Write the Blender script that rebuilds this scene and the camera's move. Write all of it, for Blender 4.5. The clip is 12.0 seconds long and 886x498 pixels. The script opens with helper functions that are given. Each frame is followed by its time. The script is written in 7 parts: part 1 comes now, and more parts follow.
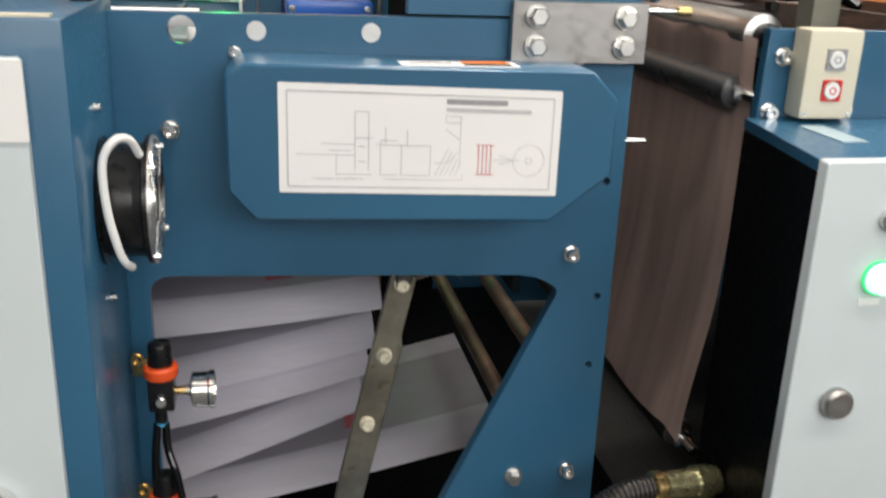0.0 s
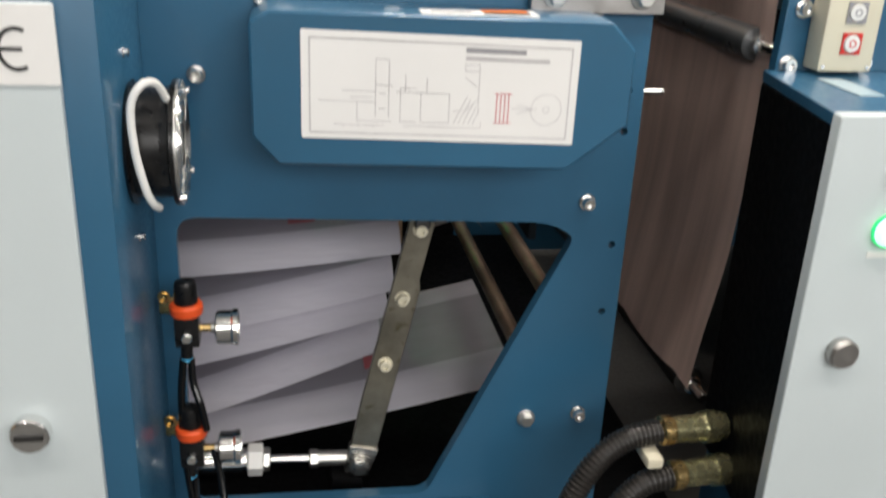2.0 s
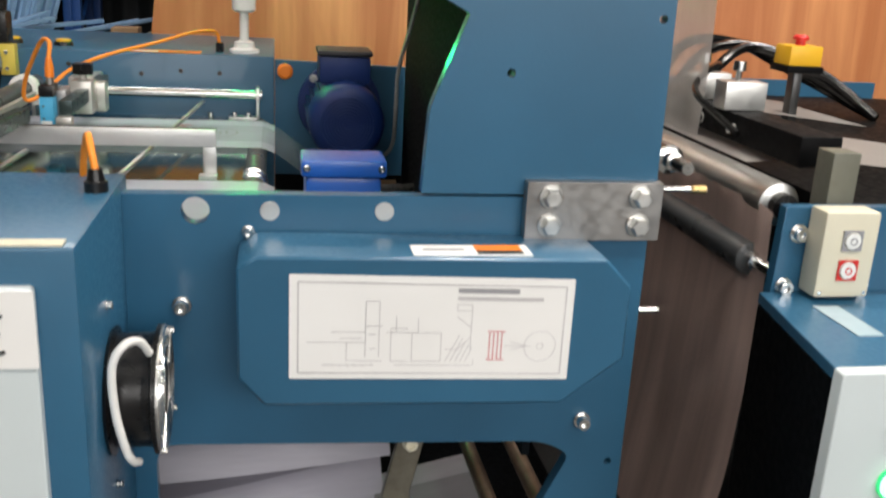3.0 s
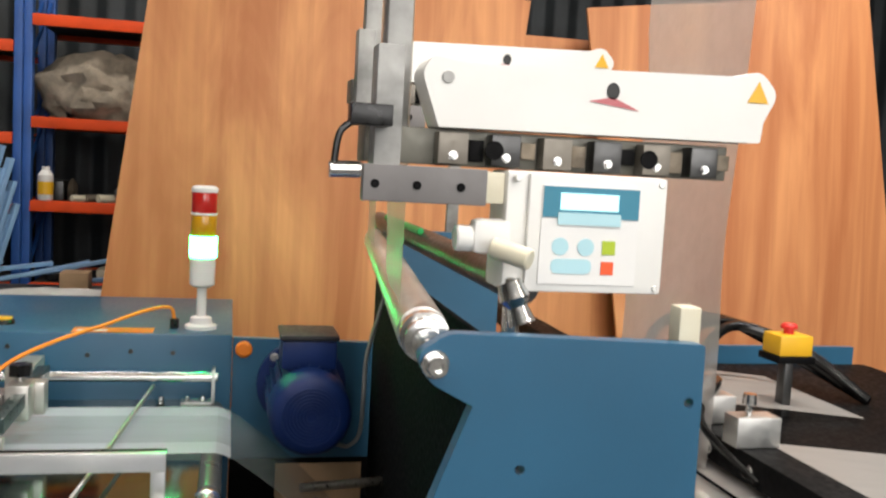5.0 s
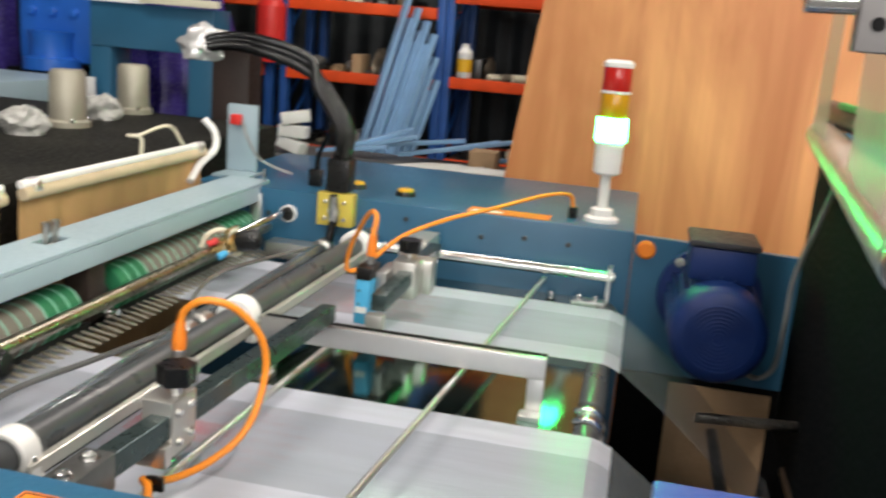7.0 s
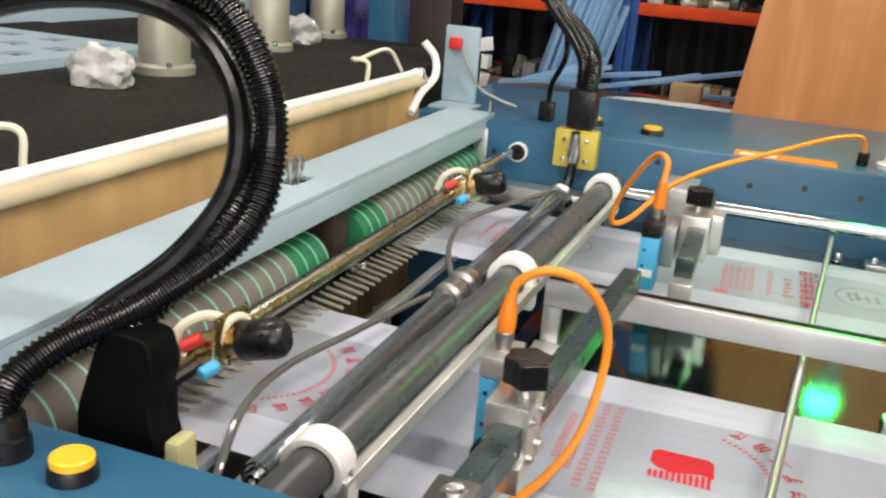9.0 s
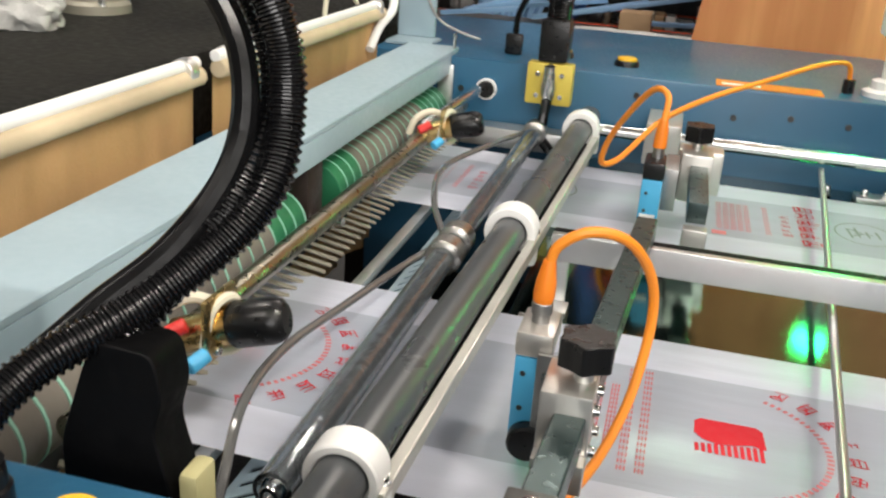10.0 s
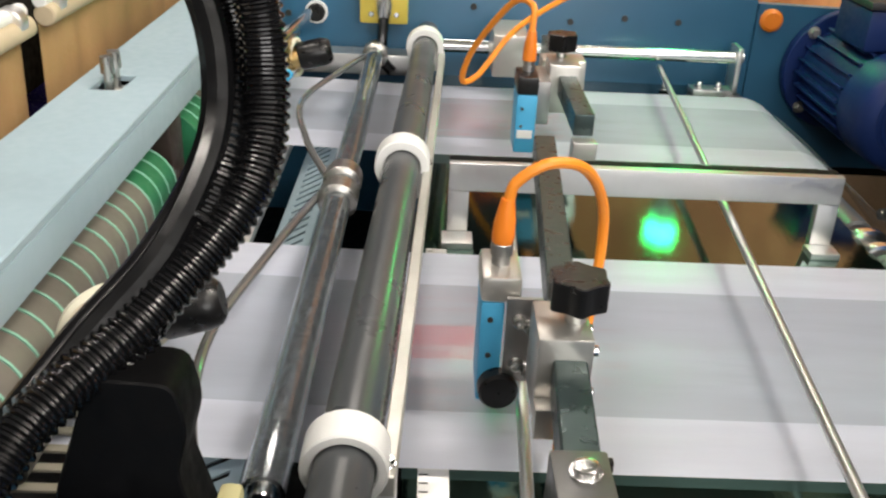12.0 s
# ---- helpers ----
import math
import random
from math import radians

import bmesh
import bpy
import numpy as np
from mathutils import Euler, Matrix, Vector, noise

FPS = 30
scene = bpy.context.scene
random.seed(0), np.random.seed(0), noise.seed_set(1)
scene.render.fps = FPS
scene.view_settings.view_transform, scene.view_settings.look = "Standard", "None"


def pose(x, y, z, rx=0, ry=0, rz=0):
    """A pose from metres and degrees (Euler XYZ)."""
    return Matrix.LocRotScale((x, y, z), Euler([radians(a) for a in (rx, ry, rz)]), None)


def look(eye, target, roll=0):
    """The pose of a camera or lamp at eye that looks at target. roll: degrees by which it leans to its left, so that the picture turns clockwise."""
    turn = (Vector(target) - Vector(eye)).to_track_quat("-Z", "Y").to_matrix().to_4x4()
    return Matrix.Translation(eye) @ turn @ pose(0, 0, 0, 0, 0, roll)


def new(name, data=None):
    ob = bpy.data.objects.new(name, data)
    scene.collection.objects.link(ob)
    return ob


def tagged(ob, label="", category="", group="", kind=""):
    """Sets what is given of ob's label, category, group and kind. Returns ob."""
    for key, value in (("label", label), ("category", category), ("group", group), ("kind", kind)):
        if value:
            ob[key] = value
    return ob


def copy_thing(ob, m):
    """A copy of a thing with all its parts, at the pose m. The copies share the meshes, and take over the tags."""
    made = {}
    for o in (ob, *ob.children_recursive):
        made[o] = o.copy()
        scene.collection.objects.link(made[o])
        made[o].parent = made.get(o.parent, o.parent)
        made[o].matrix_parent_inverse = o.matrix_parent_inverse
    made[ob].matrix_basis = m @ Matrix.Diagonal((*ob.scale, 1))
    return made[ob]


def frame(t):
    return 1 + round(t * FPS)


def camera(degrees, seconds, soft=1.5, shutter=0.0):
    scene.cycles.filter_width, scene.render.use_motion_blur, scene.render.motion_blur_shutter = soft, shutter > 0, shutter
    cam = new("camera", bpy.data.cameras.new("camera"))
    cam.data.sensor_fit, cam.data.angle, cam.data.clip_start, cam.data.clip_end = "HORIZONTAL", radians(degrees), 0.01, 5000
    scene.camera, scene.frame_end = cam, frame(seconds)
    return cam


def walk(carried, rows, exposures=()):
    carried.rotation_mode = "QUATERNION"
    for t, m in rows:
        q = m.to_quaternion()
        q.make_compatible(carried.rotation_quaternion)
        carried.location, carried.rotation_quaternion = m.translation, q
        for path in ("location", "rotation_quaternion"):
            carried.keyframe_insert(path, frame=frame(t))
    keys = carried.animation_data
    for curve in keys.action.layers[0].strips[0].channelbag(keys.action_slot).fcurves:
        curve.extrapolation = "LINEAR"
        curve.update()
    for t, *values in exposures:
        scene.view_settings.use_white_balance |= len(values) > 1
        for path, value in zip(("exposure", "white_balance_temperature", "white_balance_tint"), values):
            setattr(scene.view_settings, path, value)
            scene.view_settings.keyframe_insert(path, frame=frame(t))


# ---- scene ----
cam = camera(51.0, 12.0, soft=2.2, shutter=0.5)
PATH = [
    (0, (-0.058, 0.041, 1.105), (0.321, 1.897, 0.462), 2.2),
    (0.5, (-0.039, -0.009, 1.061), (0.352, 1.832, 0.383), 2.1),
    (1, (-0.032, -0.025, 1.025), (0.321, 1.819, 0.336), 2.0),
    (1.5, (-0.032, -0.018, 1.019), (0.294, 1.815, 0.288), 2.4),
    (2, (-0.055, 0.012, 1.113), (0.271, 1.837, 0.363), 2.7),
    (2.5, (-0.053, 0.051, 1.198), (0.272, 1.913, 0.543), 2.5),
    (3, (-0.052, 0.105, 1.284), (0.301, 1.984, 0.695), 3.1),
    (3.5, (-0.067, 0.118, 1.335), (0.251, 2.014, 0.785), 3.5),
    (3.7, (-0.064, 0.126, 1.371), (0.251, 2.034, 0.859), 3.4),
    (5.3, (-0.076, 0.37, 1.474), (0.387, 2.309, 1.316), 3.2),
    (5.5, (-0.058, 0.407, 1.451), (0.344, 2.352, 1.218), 2.5),
    (6, (-0.061, 0.492, 1.441), (0.118, 2.455, 1.104), 3.5),
    (6.5, (-0.075, 0.558, 1.429), (-0.18, 2.512, 1.014), 3.8),
    (7, (-0.072, 0.606, 1.423), (-0.456, 2.514, 0.962), 4.7),
    (7.5, (-0.094, 0.643, 1.408), (-0.654, 2.492, 0.893), 5.1),
    (7.7, (-0.14, 0.676, 1.391), (-0.697, 2.522, 0.859), 6.1),
    (9.3, (-0.425, 0.817, 1.354), (-1.027, 2.607, 0.696), 4.3),
    (9.5, (-0.443, 0.833, 1.35), (-1.002, 2.623, 0.657), 4.6),
    (10, (-0.513, 0.89, 1.335), (-0.941, 2.7, 0.601), 4.1),
    (10.5, (-0.567, 0.93, 1.329), (-0.829, 2.748, 0.539), 2.5),
    (11, (-0.618, 0.942, 1.326), (-0.662, 2.749, 0.47), 1.7),
    (11.5, (-0.654, 0.939, 1.326), (-0.563, 2.736, 0.453), 2.2),
    (12, (-0.653, 0.937, 1.329), (-0.614, 2.735, 0.454), 2.7),
]
EXPOSURES = [(0.0, -0.08), (3.5, -0.08), (5.5, -0.05), (6.5, 0.0), (7.5, 0.44), (9.5, 0.30), (12.0, 0.22)]
walk(cam, [(t, look(eye, target, roll)) for t, eye, target, roll in PATH], EXPOSURES)

# ---- world and lights ----
world = bpy.data.worlds.new("hall_air")
world.use_nodes = True
world.node_tree.nodes["Background"].inputs[0].default_value = (0.9, 0.95, 1.0, 1)
world.node_tree.nodes["Background"].inputs[1].default_value = 0.8
scene.world = world

CEILING_LAMPS = [(-1.7, -0.3, 30.0), (0.5, -0.2, 34.0), (2.6, -0.3, 28.0), (-1.9, 2.2, 25.0), (0.9, 1.55, 62.0), (2.6, 2.6, 40.0), (-0.6, 4.4, 22.0)]
LAMP_Z = 3.35


def ceiling_lamp_light(x, y, power):
    data = bpy.data.lights.new("tube_light", "AREA")
    data.shape, data.size, data.size_y = "RECTANGLE", 1.2, 0.16
    data.energy, data.color = power, (1.0, 0.92, 0.83)
    ob = new("tube_light", data)
    ob.location = (x, y, LAMP_Z - 0.05)
    return ob


for lx, ly, watts in CEILING_LAMPS:
    ceiling_lamp_light(lx, ly, watts)


# Daylight through the wide window in the south wall.
WINDOW = (-1.2, 4.2, 1.5, 3.3)
daylight = bpy.data.lights.new("window_daylight", "AREA")
daylight.shape, daylight.size, daylight.size_y = "RECTANGLE", 5.2, 1.7
daylight.energy, daylight.color = 160.0, (1.0, 0.96, 0.92)
daylight_ob = new("window_daylight", daylight)
daylight_ob.matrix_world = look((1.5, -3.22, 2.4), (1.2, 0.0, 1.4))


# ---- materials ----
def nodes_of(name):
    m = bpy.data.materials.new(name)
    m.use_nodes = True
    nt = m.node_tree
    return m, nt, nt.nodes["Principled BSDF"]


def mixed(nt, fac, a, b):
    n = nt.nodes.new("ShaderNodeMix")
    n.data_type = "RGBA"
    nt.links.new(fac, n.inputs[0])
    for sock, v in ((n.inputs[6], a), (n.inputs[7], b)):
        if isinstance(v, tuple):
            sock.default_value = (*v, 1)
        else:
            nt.links.new(v, sock)
    return n.outputs[2]


def noise_fac(nt, scale, lo=0.35, hi=0.65, stretch=None, detail=5, twist=0.0):
    tc = nt.nodes.new("ShaderNodeTexCoord")
    src = tc.outputs["Object"]
    if stretch:
        mp = nt.nodes.new("ShaderNodeMapping")
        mp.inputs["Scale"].default_value = stretch
        nt.links.new(src, mp.inputs[0])
        src = mp.outputs[0]
    n = nt.nodes.new("ShaderNodeTexNoise")
    n.inputs["Scale"].default_value, n.inputs["Detail"].default_value, n.inputs["Distortion"].default_value = scale, detail, twist
    nt.links.new(src, n.inputs["Vector"])
    r = nt.nodes.new("ShaderNodeMapRange")
    r.inputs[1].default_value, r.inputs[2].default_value = lo, hi
    nt.links.new(n.outputs[0], r.inputs[0])
    return r.outputs[0]


def surface(name, colour, rough=0.5, metal=0.0, vary=0.18, scale=6.0, fine=90.0, bump=0.05, stretch=None, coat=0.0, emit=0.0, worn=None, spec=0.5):
    """A surface with broad stains and fine grain in its colour, roughness and relief."""
    m, nt, b = nodes_of(name)
    dark = tuple(c * (1 - vary) for c in colour)
    light = tuple(min(1, c * (1 + vary * 0.6)) for c in colour)
    big, small = noise_fac(nt, scale, stretch=stretch), noise_fac(nt, fine, stretch=stretch)
    col = mixed(nt, big, dark, light)
    if worn:
        col = mixed(nt, noise_fac(nt, scale * 3.1, 0.62, 0.72), col, worn)
    nt.links.new(col, b.inputs["Base Color"])
    r = nt.nodes.new("ShaderNodeMapRange")
    r.inputs[3].default_value, r.inputs[4].default_value = max(0.02, rough * 0.85), min(1, rough * 1.2)
    nt.links.new(small, r.inputs[0])
    nt.links.new(r.outputs[0], b.inputs["Roughness"])
    b.inputs["Metallic"].default_value = metal
    b.inputs["Coat Weight"].default_value, b.inputs["Specular IOR Level"].default_value = coat, spec
    if bump:
        bp = nt.nodes.new("ShaderNodeBump")
        bp.inputs["Strength"].default_value, bp.inputs["Distance"].default_value = bump, 0.002
        nt.links.new(small, bp.inputs["Height"])
        nt.links.new(bp.outputs[0], b.inputs["Normal"])
    if emit:
        b.inputs["Emission Color"].default_value = (*colour, 1)
        b.inputs["Emission Strength"].default_value = emit
    return m


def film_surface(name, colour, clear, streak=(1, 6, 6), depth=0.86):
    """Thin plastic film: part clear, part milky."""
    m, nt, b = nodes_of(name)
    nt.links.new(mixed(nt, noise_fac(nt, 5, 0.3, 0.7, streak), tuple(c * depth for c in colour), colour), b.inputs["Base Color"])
    b.inputs["Roughness"].default_value, b.inputs["Specular IOR Level"].default_value = 0.33, 0.55
    tr = nt.nodes.new("ShaderNodeBsdfTranslucent")
    tr.inputs[0].default_value = (*colour, 1)
    tp = nt.nodes.new("ShaderNodeBsdfTransparent")
    m1, m2 = nt.nodes.new("ShaderNodeMixShader"), nt.nodes.new("ShaderNodeMixShader")
    m1.inputs[0].default_value, m2.inputs[0].default_value = 0.3, clear
    nt.links.new(b.outputs[0], m1.inputs[1]), nt.links.new(tr.outputs[0], m1.inputs[2])
    nt.links.new(m1.outputs[0], m2.inputs[1]), nt.links.new(tp.outputs[0], m2.inputs[2])
    nt.links.new(m2.outputs[0], nt.nodes["Material Output"].inputs[0])
    bp = nt.nodes.new("ShaderNodeBump")
    bp.inputs["Strength"].default_value, bp.inputs["Distance"].default_value = 0.25, 0.004
    nt.links.new(noise_fac(nt, 14, 0.2, 0.8, (0.6, 4, 4), 2), bp.inputs["Height"])
    nt.links.new(bp.outputs[0], b.inputs["Normal"])
    return m


def wood_surface(name, a, b2, c):
    """Rotary-cut veneer: long flames of grain up the sheet."""
    m, nt, b = nodes_of(name)
    flames = noise_fac(nt, 1.5, 0.36, 0.64, (2.6, 1, 0.45), 6, 1.5)
    lines = noise_fac(nt, 3, 0.40, 0.70, (9, 1, 0.22), 6, 0.9)
    col = mixed(nt, flames, a, b2)
    mx = nt.nodes.new("ShaderNodeMath")
    mx.operation = "MULTIPLY"
    mx.inputs[1].default_value = 0.30
    nt.links.new(lines, mx.inputs[0])
    nt.links.new(mixed(nt, mx.outputs[0], col, c), b.inputs["Base Color"])
    b.inputs["Roughness"].default_value = 0.6
    return m


def clear_plastic(name):
    m, nt, b = nodes_of(name)
    b.inputs["Base Color"].default_value = (0.55, 0.60, 0.63, 1)
    b.inputs["Roughness"].default_value, b.inputs["Transmission Weight"].default_value, b.inputs["IOR"].default_value = 0.06, 0.92, 1.45
    return m


BLUE = surface("blue_machine_paint", (0.026, 0.112, 0.205), 0.34, vary=0.12, scale=3, fine=160, bump=0.03, coat=0.15)
PALE_BLUE = surface("pale_blue_paint", (0.33, 0.435, 0.49), 0.38, vary=0.08, scale=4, bump=0.03)
DOOR_GREY = surface("grey_white_paint", (0.60, 0.67, 0.69), 0.42, vary=0.05, scale=3, bump=0.04)
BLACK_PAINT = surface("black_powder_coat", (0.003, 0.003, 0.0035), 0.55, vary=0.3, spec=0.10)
BLACK_RUBBER = surface("black_rubber", (0.004, 0.004, 0.0045), 0.20, vary=0.3, bump=0.05)
BLACK_PLASTIC = surface("black_plastic", (0.007, 0.007, 0.0075), 0.3, vary=0.2, spec=0.4)
STEEL = surface("machined_steel", (0.50, 0.49, 0.46), 0.30, 1.0, vary=0.2, stretch=(1, 12, 1))
PLATE_STEEL = surface("bare_steel_plate", (0.42, 0.41, 0.40), 0.40, 1.0, vary=0.14, scale=9)
CHROME = surface("polished_chrome", (0.78, 0.78, 0.77), 0.2, 1.0, vary=0.1)
MIRROR_STEEL = surface("polished_table_steel", (0.12, 0.195, 0.16), 0.085, 1.0, vary=0.14, scale=7, fine=220, bump=0.02)
ALU = surface("satin_aluminium", (0.70, 0.70, 0.68), 0.38, 1.0, vary=0.12)
CAST = surface("nickel_plated_block", (0.62, 0.60, 0.56), 0.33, 0.8, vary=0.15)
DARK_STEEL = surface("oiled_dark_steel", (0.10, 0.10, 0.10), 0.35, 0.9, vary=0.4)
LEVER_STEEL = surface("stained_lever_steel", (0.36, 0.34, 0.28), 0.38, 1.0, vary=0.3, scale=18, worn=(0.2, 0.18, 0.12))
PIPE_STEEL = surface("tarnished_pipe", (0.34, 0.31, 0.24), 0.3, 1.0, vary=0.25)
BRASS = surface("brass", (0.62, 0.45, 0.2), 0.28, 1.0, vary=0.2)
OLIVE = surface("olive_chromate", (0.44, 0.42, 0.24), 0.26, 0.9, vary=0.2)
CREAM = surface("cream_plastic", (0.68, 0.64, 0.50), 0.45, vary=0.06)
WHITE = surface("white_plastic", (0.80, 0.80, 0.78), 0.4, vary=0.04, bump=0.02)
WHITE_PAPER = surface("white_sticker", (0.82, 0.82, 0.81), 0.5, vary=0.03, bump=0.0)
INK = surface("grey_ink", (0.33, 0.33, 0.35), 0.6, vary=0.2, bump=0)
PALE_INK = surface("pale_ink", (0.55, 0.54, 0.55), 0.6, vary=0.2, bump=0)
BLACK_INK = surface("black_ink", (0.02, 0.02, 0.02), 0.5, vary=0.2, bump=0)
RED_INK = surface("red_film_ink", (0.55, 0.016, 0.03), 0.6, vary=0.2, bump=0, spec=0.2)
FADED_INK = surface("faded_red_ink", (0.58, 0.17, 0.19), 0.5, vary=0.15, bump=0)
GREY_INK = surface("grey_film_ink", (0.22, 0.26, 0.24), 0.5, vary=0.15, bump=0)
ORANGE = surface("orange_plastic", (0.83, 0.22, 0.015), 0.4, vary=0.1)
ORANGE_CABLE = surface("orange_cable_jacket", (0.86, 0.27, 0.02), 0.42, vary=0.08)
ORANGE_RING = surface("orange_lock_ring", (0.85, 0.10, 0.02), 0.4, vary=0.1)
YELLOW = surface("yellow_plastic", (0.80, 0.45, 0.02), 0.4, vary=0.1)
YELLOW_BLOCK = surface("yellow_zinc_block", (0.58, 0.46, 0.08), 0.42, 0.2, vary=0.2)
RED = surface("red_plastic", (0.62, 0.03, 0.025), 0.35, vary=0.1)
SENSOR_BLUE = surface("sensor_blue", (0.07, 0.40, 0.68), 0.42, vary=0.08)
MOTOR_BLUE = surface("motor_blue_enamel", (0.006, 0.026, 0.135), 0.46, vary=0.25, spec=0.4)
BRIGHT_BLUE = surface("bright_blue_enamel", (0.02, 0.13, 0.55), 0.35, vary=0.1, coat=0.2)
GREY_PVC = surface("grey_roller", (0.062, 0.066, 0.070), 0.30, vary=0.10, fine=14, bump=0.004)
GREEN_RUBBER = surface("green_rubber", (0.02, 0.17, 0.075), 0.5, vary=0.25)
GREY_RUBBER = surface("grey_rubber", (0.17, 0.155, 0.13), 0.55, vary=0.25)
TEAL_BAND = surface("pale_green_band", (0.30, 0.60, 0.47), 0.5, vary=0.1)
CANVAS = surface("brown_canvas", (0.42, 0.255, 0.11), 0.85, vary=0.22, scale=5, fine=260, bump=0.3, stretch=(1, 1.6, 0.7))
CARDBOARD = surface("cardboard", (0.42, 0.28, 0.16), 0.85, vary=0.2, bump=0.2)
CONCRETE = surface("workshop_concrete", (0.10, 0.098, 0.095), 0.75, vary=0.3, scale=2, bump=0.3)
WALL_DARK = surface("grimy_wall", (0.16, 0.165, 0.16), 0.8, vary=0.45, scale=2.5, bump=0.3)
WALL_PALE = surface("workshop_plaster", (0.40, 0.40, 0.38), 0.8, vary=0.2, scale=1.5, bump=0.2)
SHEET_METAL = surface("weathered_roof_sheet", (0.032, 0.038, 0.042), 0.5, 0.3, vary=0.35, scale=3)
PLY_A = wood_surface("plywood_warm", (0.46, 0.165, 0.058), (0.70, 0.315, 0.125), (0.33, 0.095, 0.03))
RACK_BLUE = surface("rack_blue_paint", (0.02, 0.09, 0.34), 0.45, vary=0.2)
RACK_ORANGE = surface("rack_orange_paint", (0.74, 0.075, 0.012), 0.6, vary=0.2, spec=0.3)
PROFILE_BLUE = surface("pale_blue_profile", (0.22, 0.38, 0.60), 0.4, vary=0.12)
SACK = surface("dusty_sack", (0.26, 0.22, 0.17), 0.9, vary=0.35, scale=14, bump=0.5)
RUST = surface("old_parts_metal", (0.24, 0.20, 0.15), 0.6, 0.4, vary=0.5, scale=20, bump=0.3)
GREY_PARTS = surface("dull_grey_parts", (0.33, 0.33, 0.32), 0.5, 0.4, vary=0.35, scale=15)
FILM = film_surface("milky_bag_film", (0.82, 0.85, 0.98), 0.10)
SMALL_GREEN = surface("small_green_indicator", (0.02, 0.8, 0.2), 0.3, vary=0, bump=0, emit=1.5)
FILM_GUSSET = film_surface("folded_bag_film", (0.68, 0.73, 0.85), 0.26)
FILM_LOOP = film_surface("loop_film_fold", (0.84, 0.82, 0.90), 0.06)
FILM_LOOP_MID = film_surface("loop_film_middle", (0.60, 0.58, 0.65), 0.12)
FILM_THIN = film_surface("thin_bag_film", (0.66, 0.64, 0.62), 0.34)
FILM_STRIP = film_surface("dull_olive_film", (0.42, 0.40, 0.33), 0.30, (1, 6, 0.4))
FILM_CLEAR = film_surface("clear_falling_film", (0.50, 0.54, 0.60), 0.66, (1, 9, 1))
# Milky film again; its brown is warm, dim light put into the colour.
FILM_WARM_SHADE = film_surface("shaded_print_film", (0.76, 0.57, 0.51), 0.10, (1, 5, 0.25), 0.55)
HOSE_CLEAR = clear_plastic("clear_tube")
LED_GREEN = surface("lit_green_lens", (0.02, 1.0, 0.2), 0.3, vary=0, bump=0, emit=68.0)
LENS_WHITE = surface("lit_green_button", (0.55, 1.0, 0.72), 0.3, vary=0, bump=0, emit=1.3)
RING_GREEN = surface("green_lamp_ring", (0.02, 0.55, 0.16), 0.3, vary=0, bump=0, emit=1.2)
LENS_RED = surface("red_lens", (0.50, 0.02, 0.015), 0.15, vary=0.1, coat=0.5)
LENS_AMBER = surface("amber_lens", (0.60, 0.30, 0.01), 0.15, vary=0.1, coat=0.5)
LCD = surface("lit_lcd", (0.55, 0.95, 1.0), 0.3, vary=0, bump=0, emit=0.7)
TEAL_PRINT = surface("teal_panel_print", (0.03, 0.22, 0.33), 0.4, vary=0.05, bump=0)
PALE_CYAN = surface("pale_cyan_key", (0.45, 0.72, 0.80), 0.4, vary=0.05, bump=0)
LIME = surface("lime_key", (0.42, 0.55, 0.02), 0.4, vary=0.05, bump=0)
TUBE_GLOW = surface("lamp_diffuser", (1.0, 0.98, 0.94), 0.5, vary=0, bump=0, emit=4.0)


# ---- mesh helpers ----
def finish(bm, bevel=0.0, seg=2):
    if bevel:
        edges = [e for e in bm.edges if e.is_manifold and e.calc_face_angle(0) > 0.5]
        bmesh.ops.bevel(bm, geom=edges, offset=bevel, segments=seg, profile=0.6, affect="EDGES", clamp_overlap=True)
    return bm


def box(x0, x1, y0, y1, z0, z1, bevel=0.0015, bm=None, m=None):
    b = bmesh.new()
    bmesh.ops.create_cube(b, size=1)
    for v in b.verts:
        v.co = Vector(((x0 + x1) / 2 + v.co.x * (x1 - x0), (y0 + y1) / 2 + v.co.y * (y1 - y0), (z0 + z1) / 2 + v.co.z * (z1 - z0)))
    finish(b, bevel)
    if m:
        b.transform(m)
    return joined(bm, b)


def joined(bm, b):
    if bm is None:
        return b
    tmp = bpy.data.meshes.new("tmp")
    b.to_mesh(tmp)
    b.free()
    bm.from_mesh(tmp)
    bpy.data.meshes.remove(tmp)
    return bm


def frame_to(p0, p1):
    d = Vector(p1) - Vector(p0)
    return Matrix.Translation(p0) @ d.to_track_quat("Z", "Y").to_matrix().to_4x4(), d.length


def lathe(p0, p1, profile, seg=28, bm=None, caps=True):
    """Turned round the line from p0 to p1: profile rows of (share of the length, radius)."""
    m, length = frame_to(p0, p1)
    b = bmesh.new()
    rings = []
    for s, r in profile:
        rings.append([b.verts.new(m @ Vector((r * math.cos(2 * math.pi * i / seg), r * math.sin(2 * math.pi * i / seg), s * length))) for i in range(seg)])
    for a, c in zip(rings, rings[1:]):
        for i in range(seg):
            b.faces.new((a[i], a[(i + 1) % seg], c[(i + 1) % seg], c[i]))
    if caps:
        b.faces.new(rings[0][::-1])
        b.faces.new(rings[-1])
    return joined(bm, b)


def rod(p0, p1, r, seg=20, bm=None, ease=None):
    length = (Vector(p1) - Vector(p0)).length
    e = min(r * 0.18, length * 0.2, 0.002) if ease is None else ease
    k = e / length
    return lathe(p0, p1, [(0, r - e), (k, r), (1 - k, r), (1, r - e)], seg, bm)


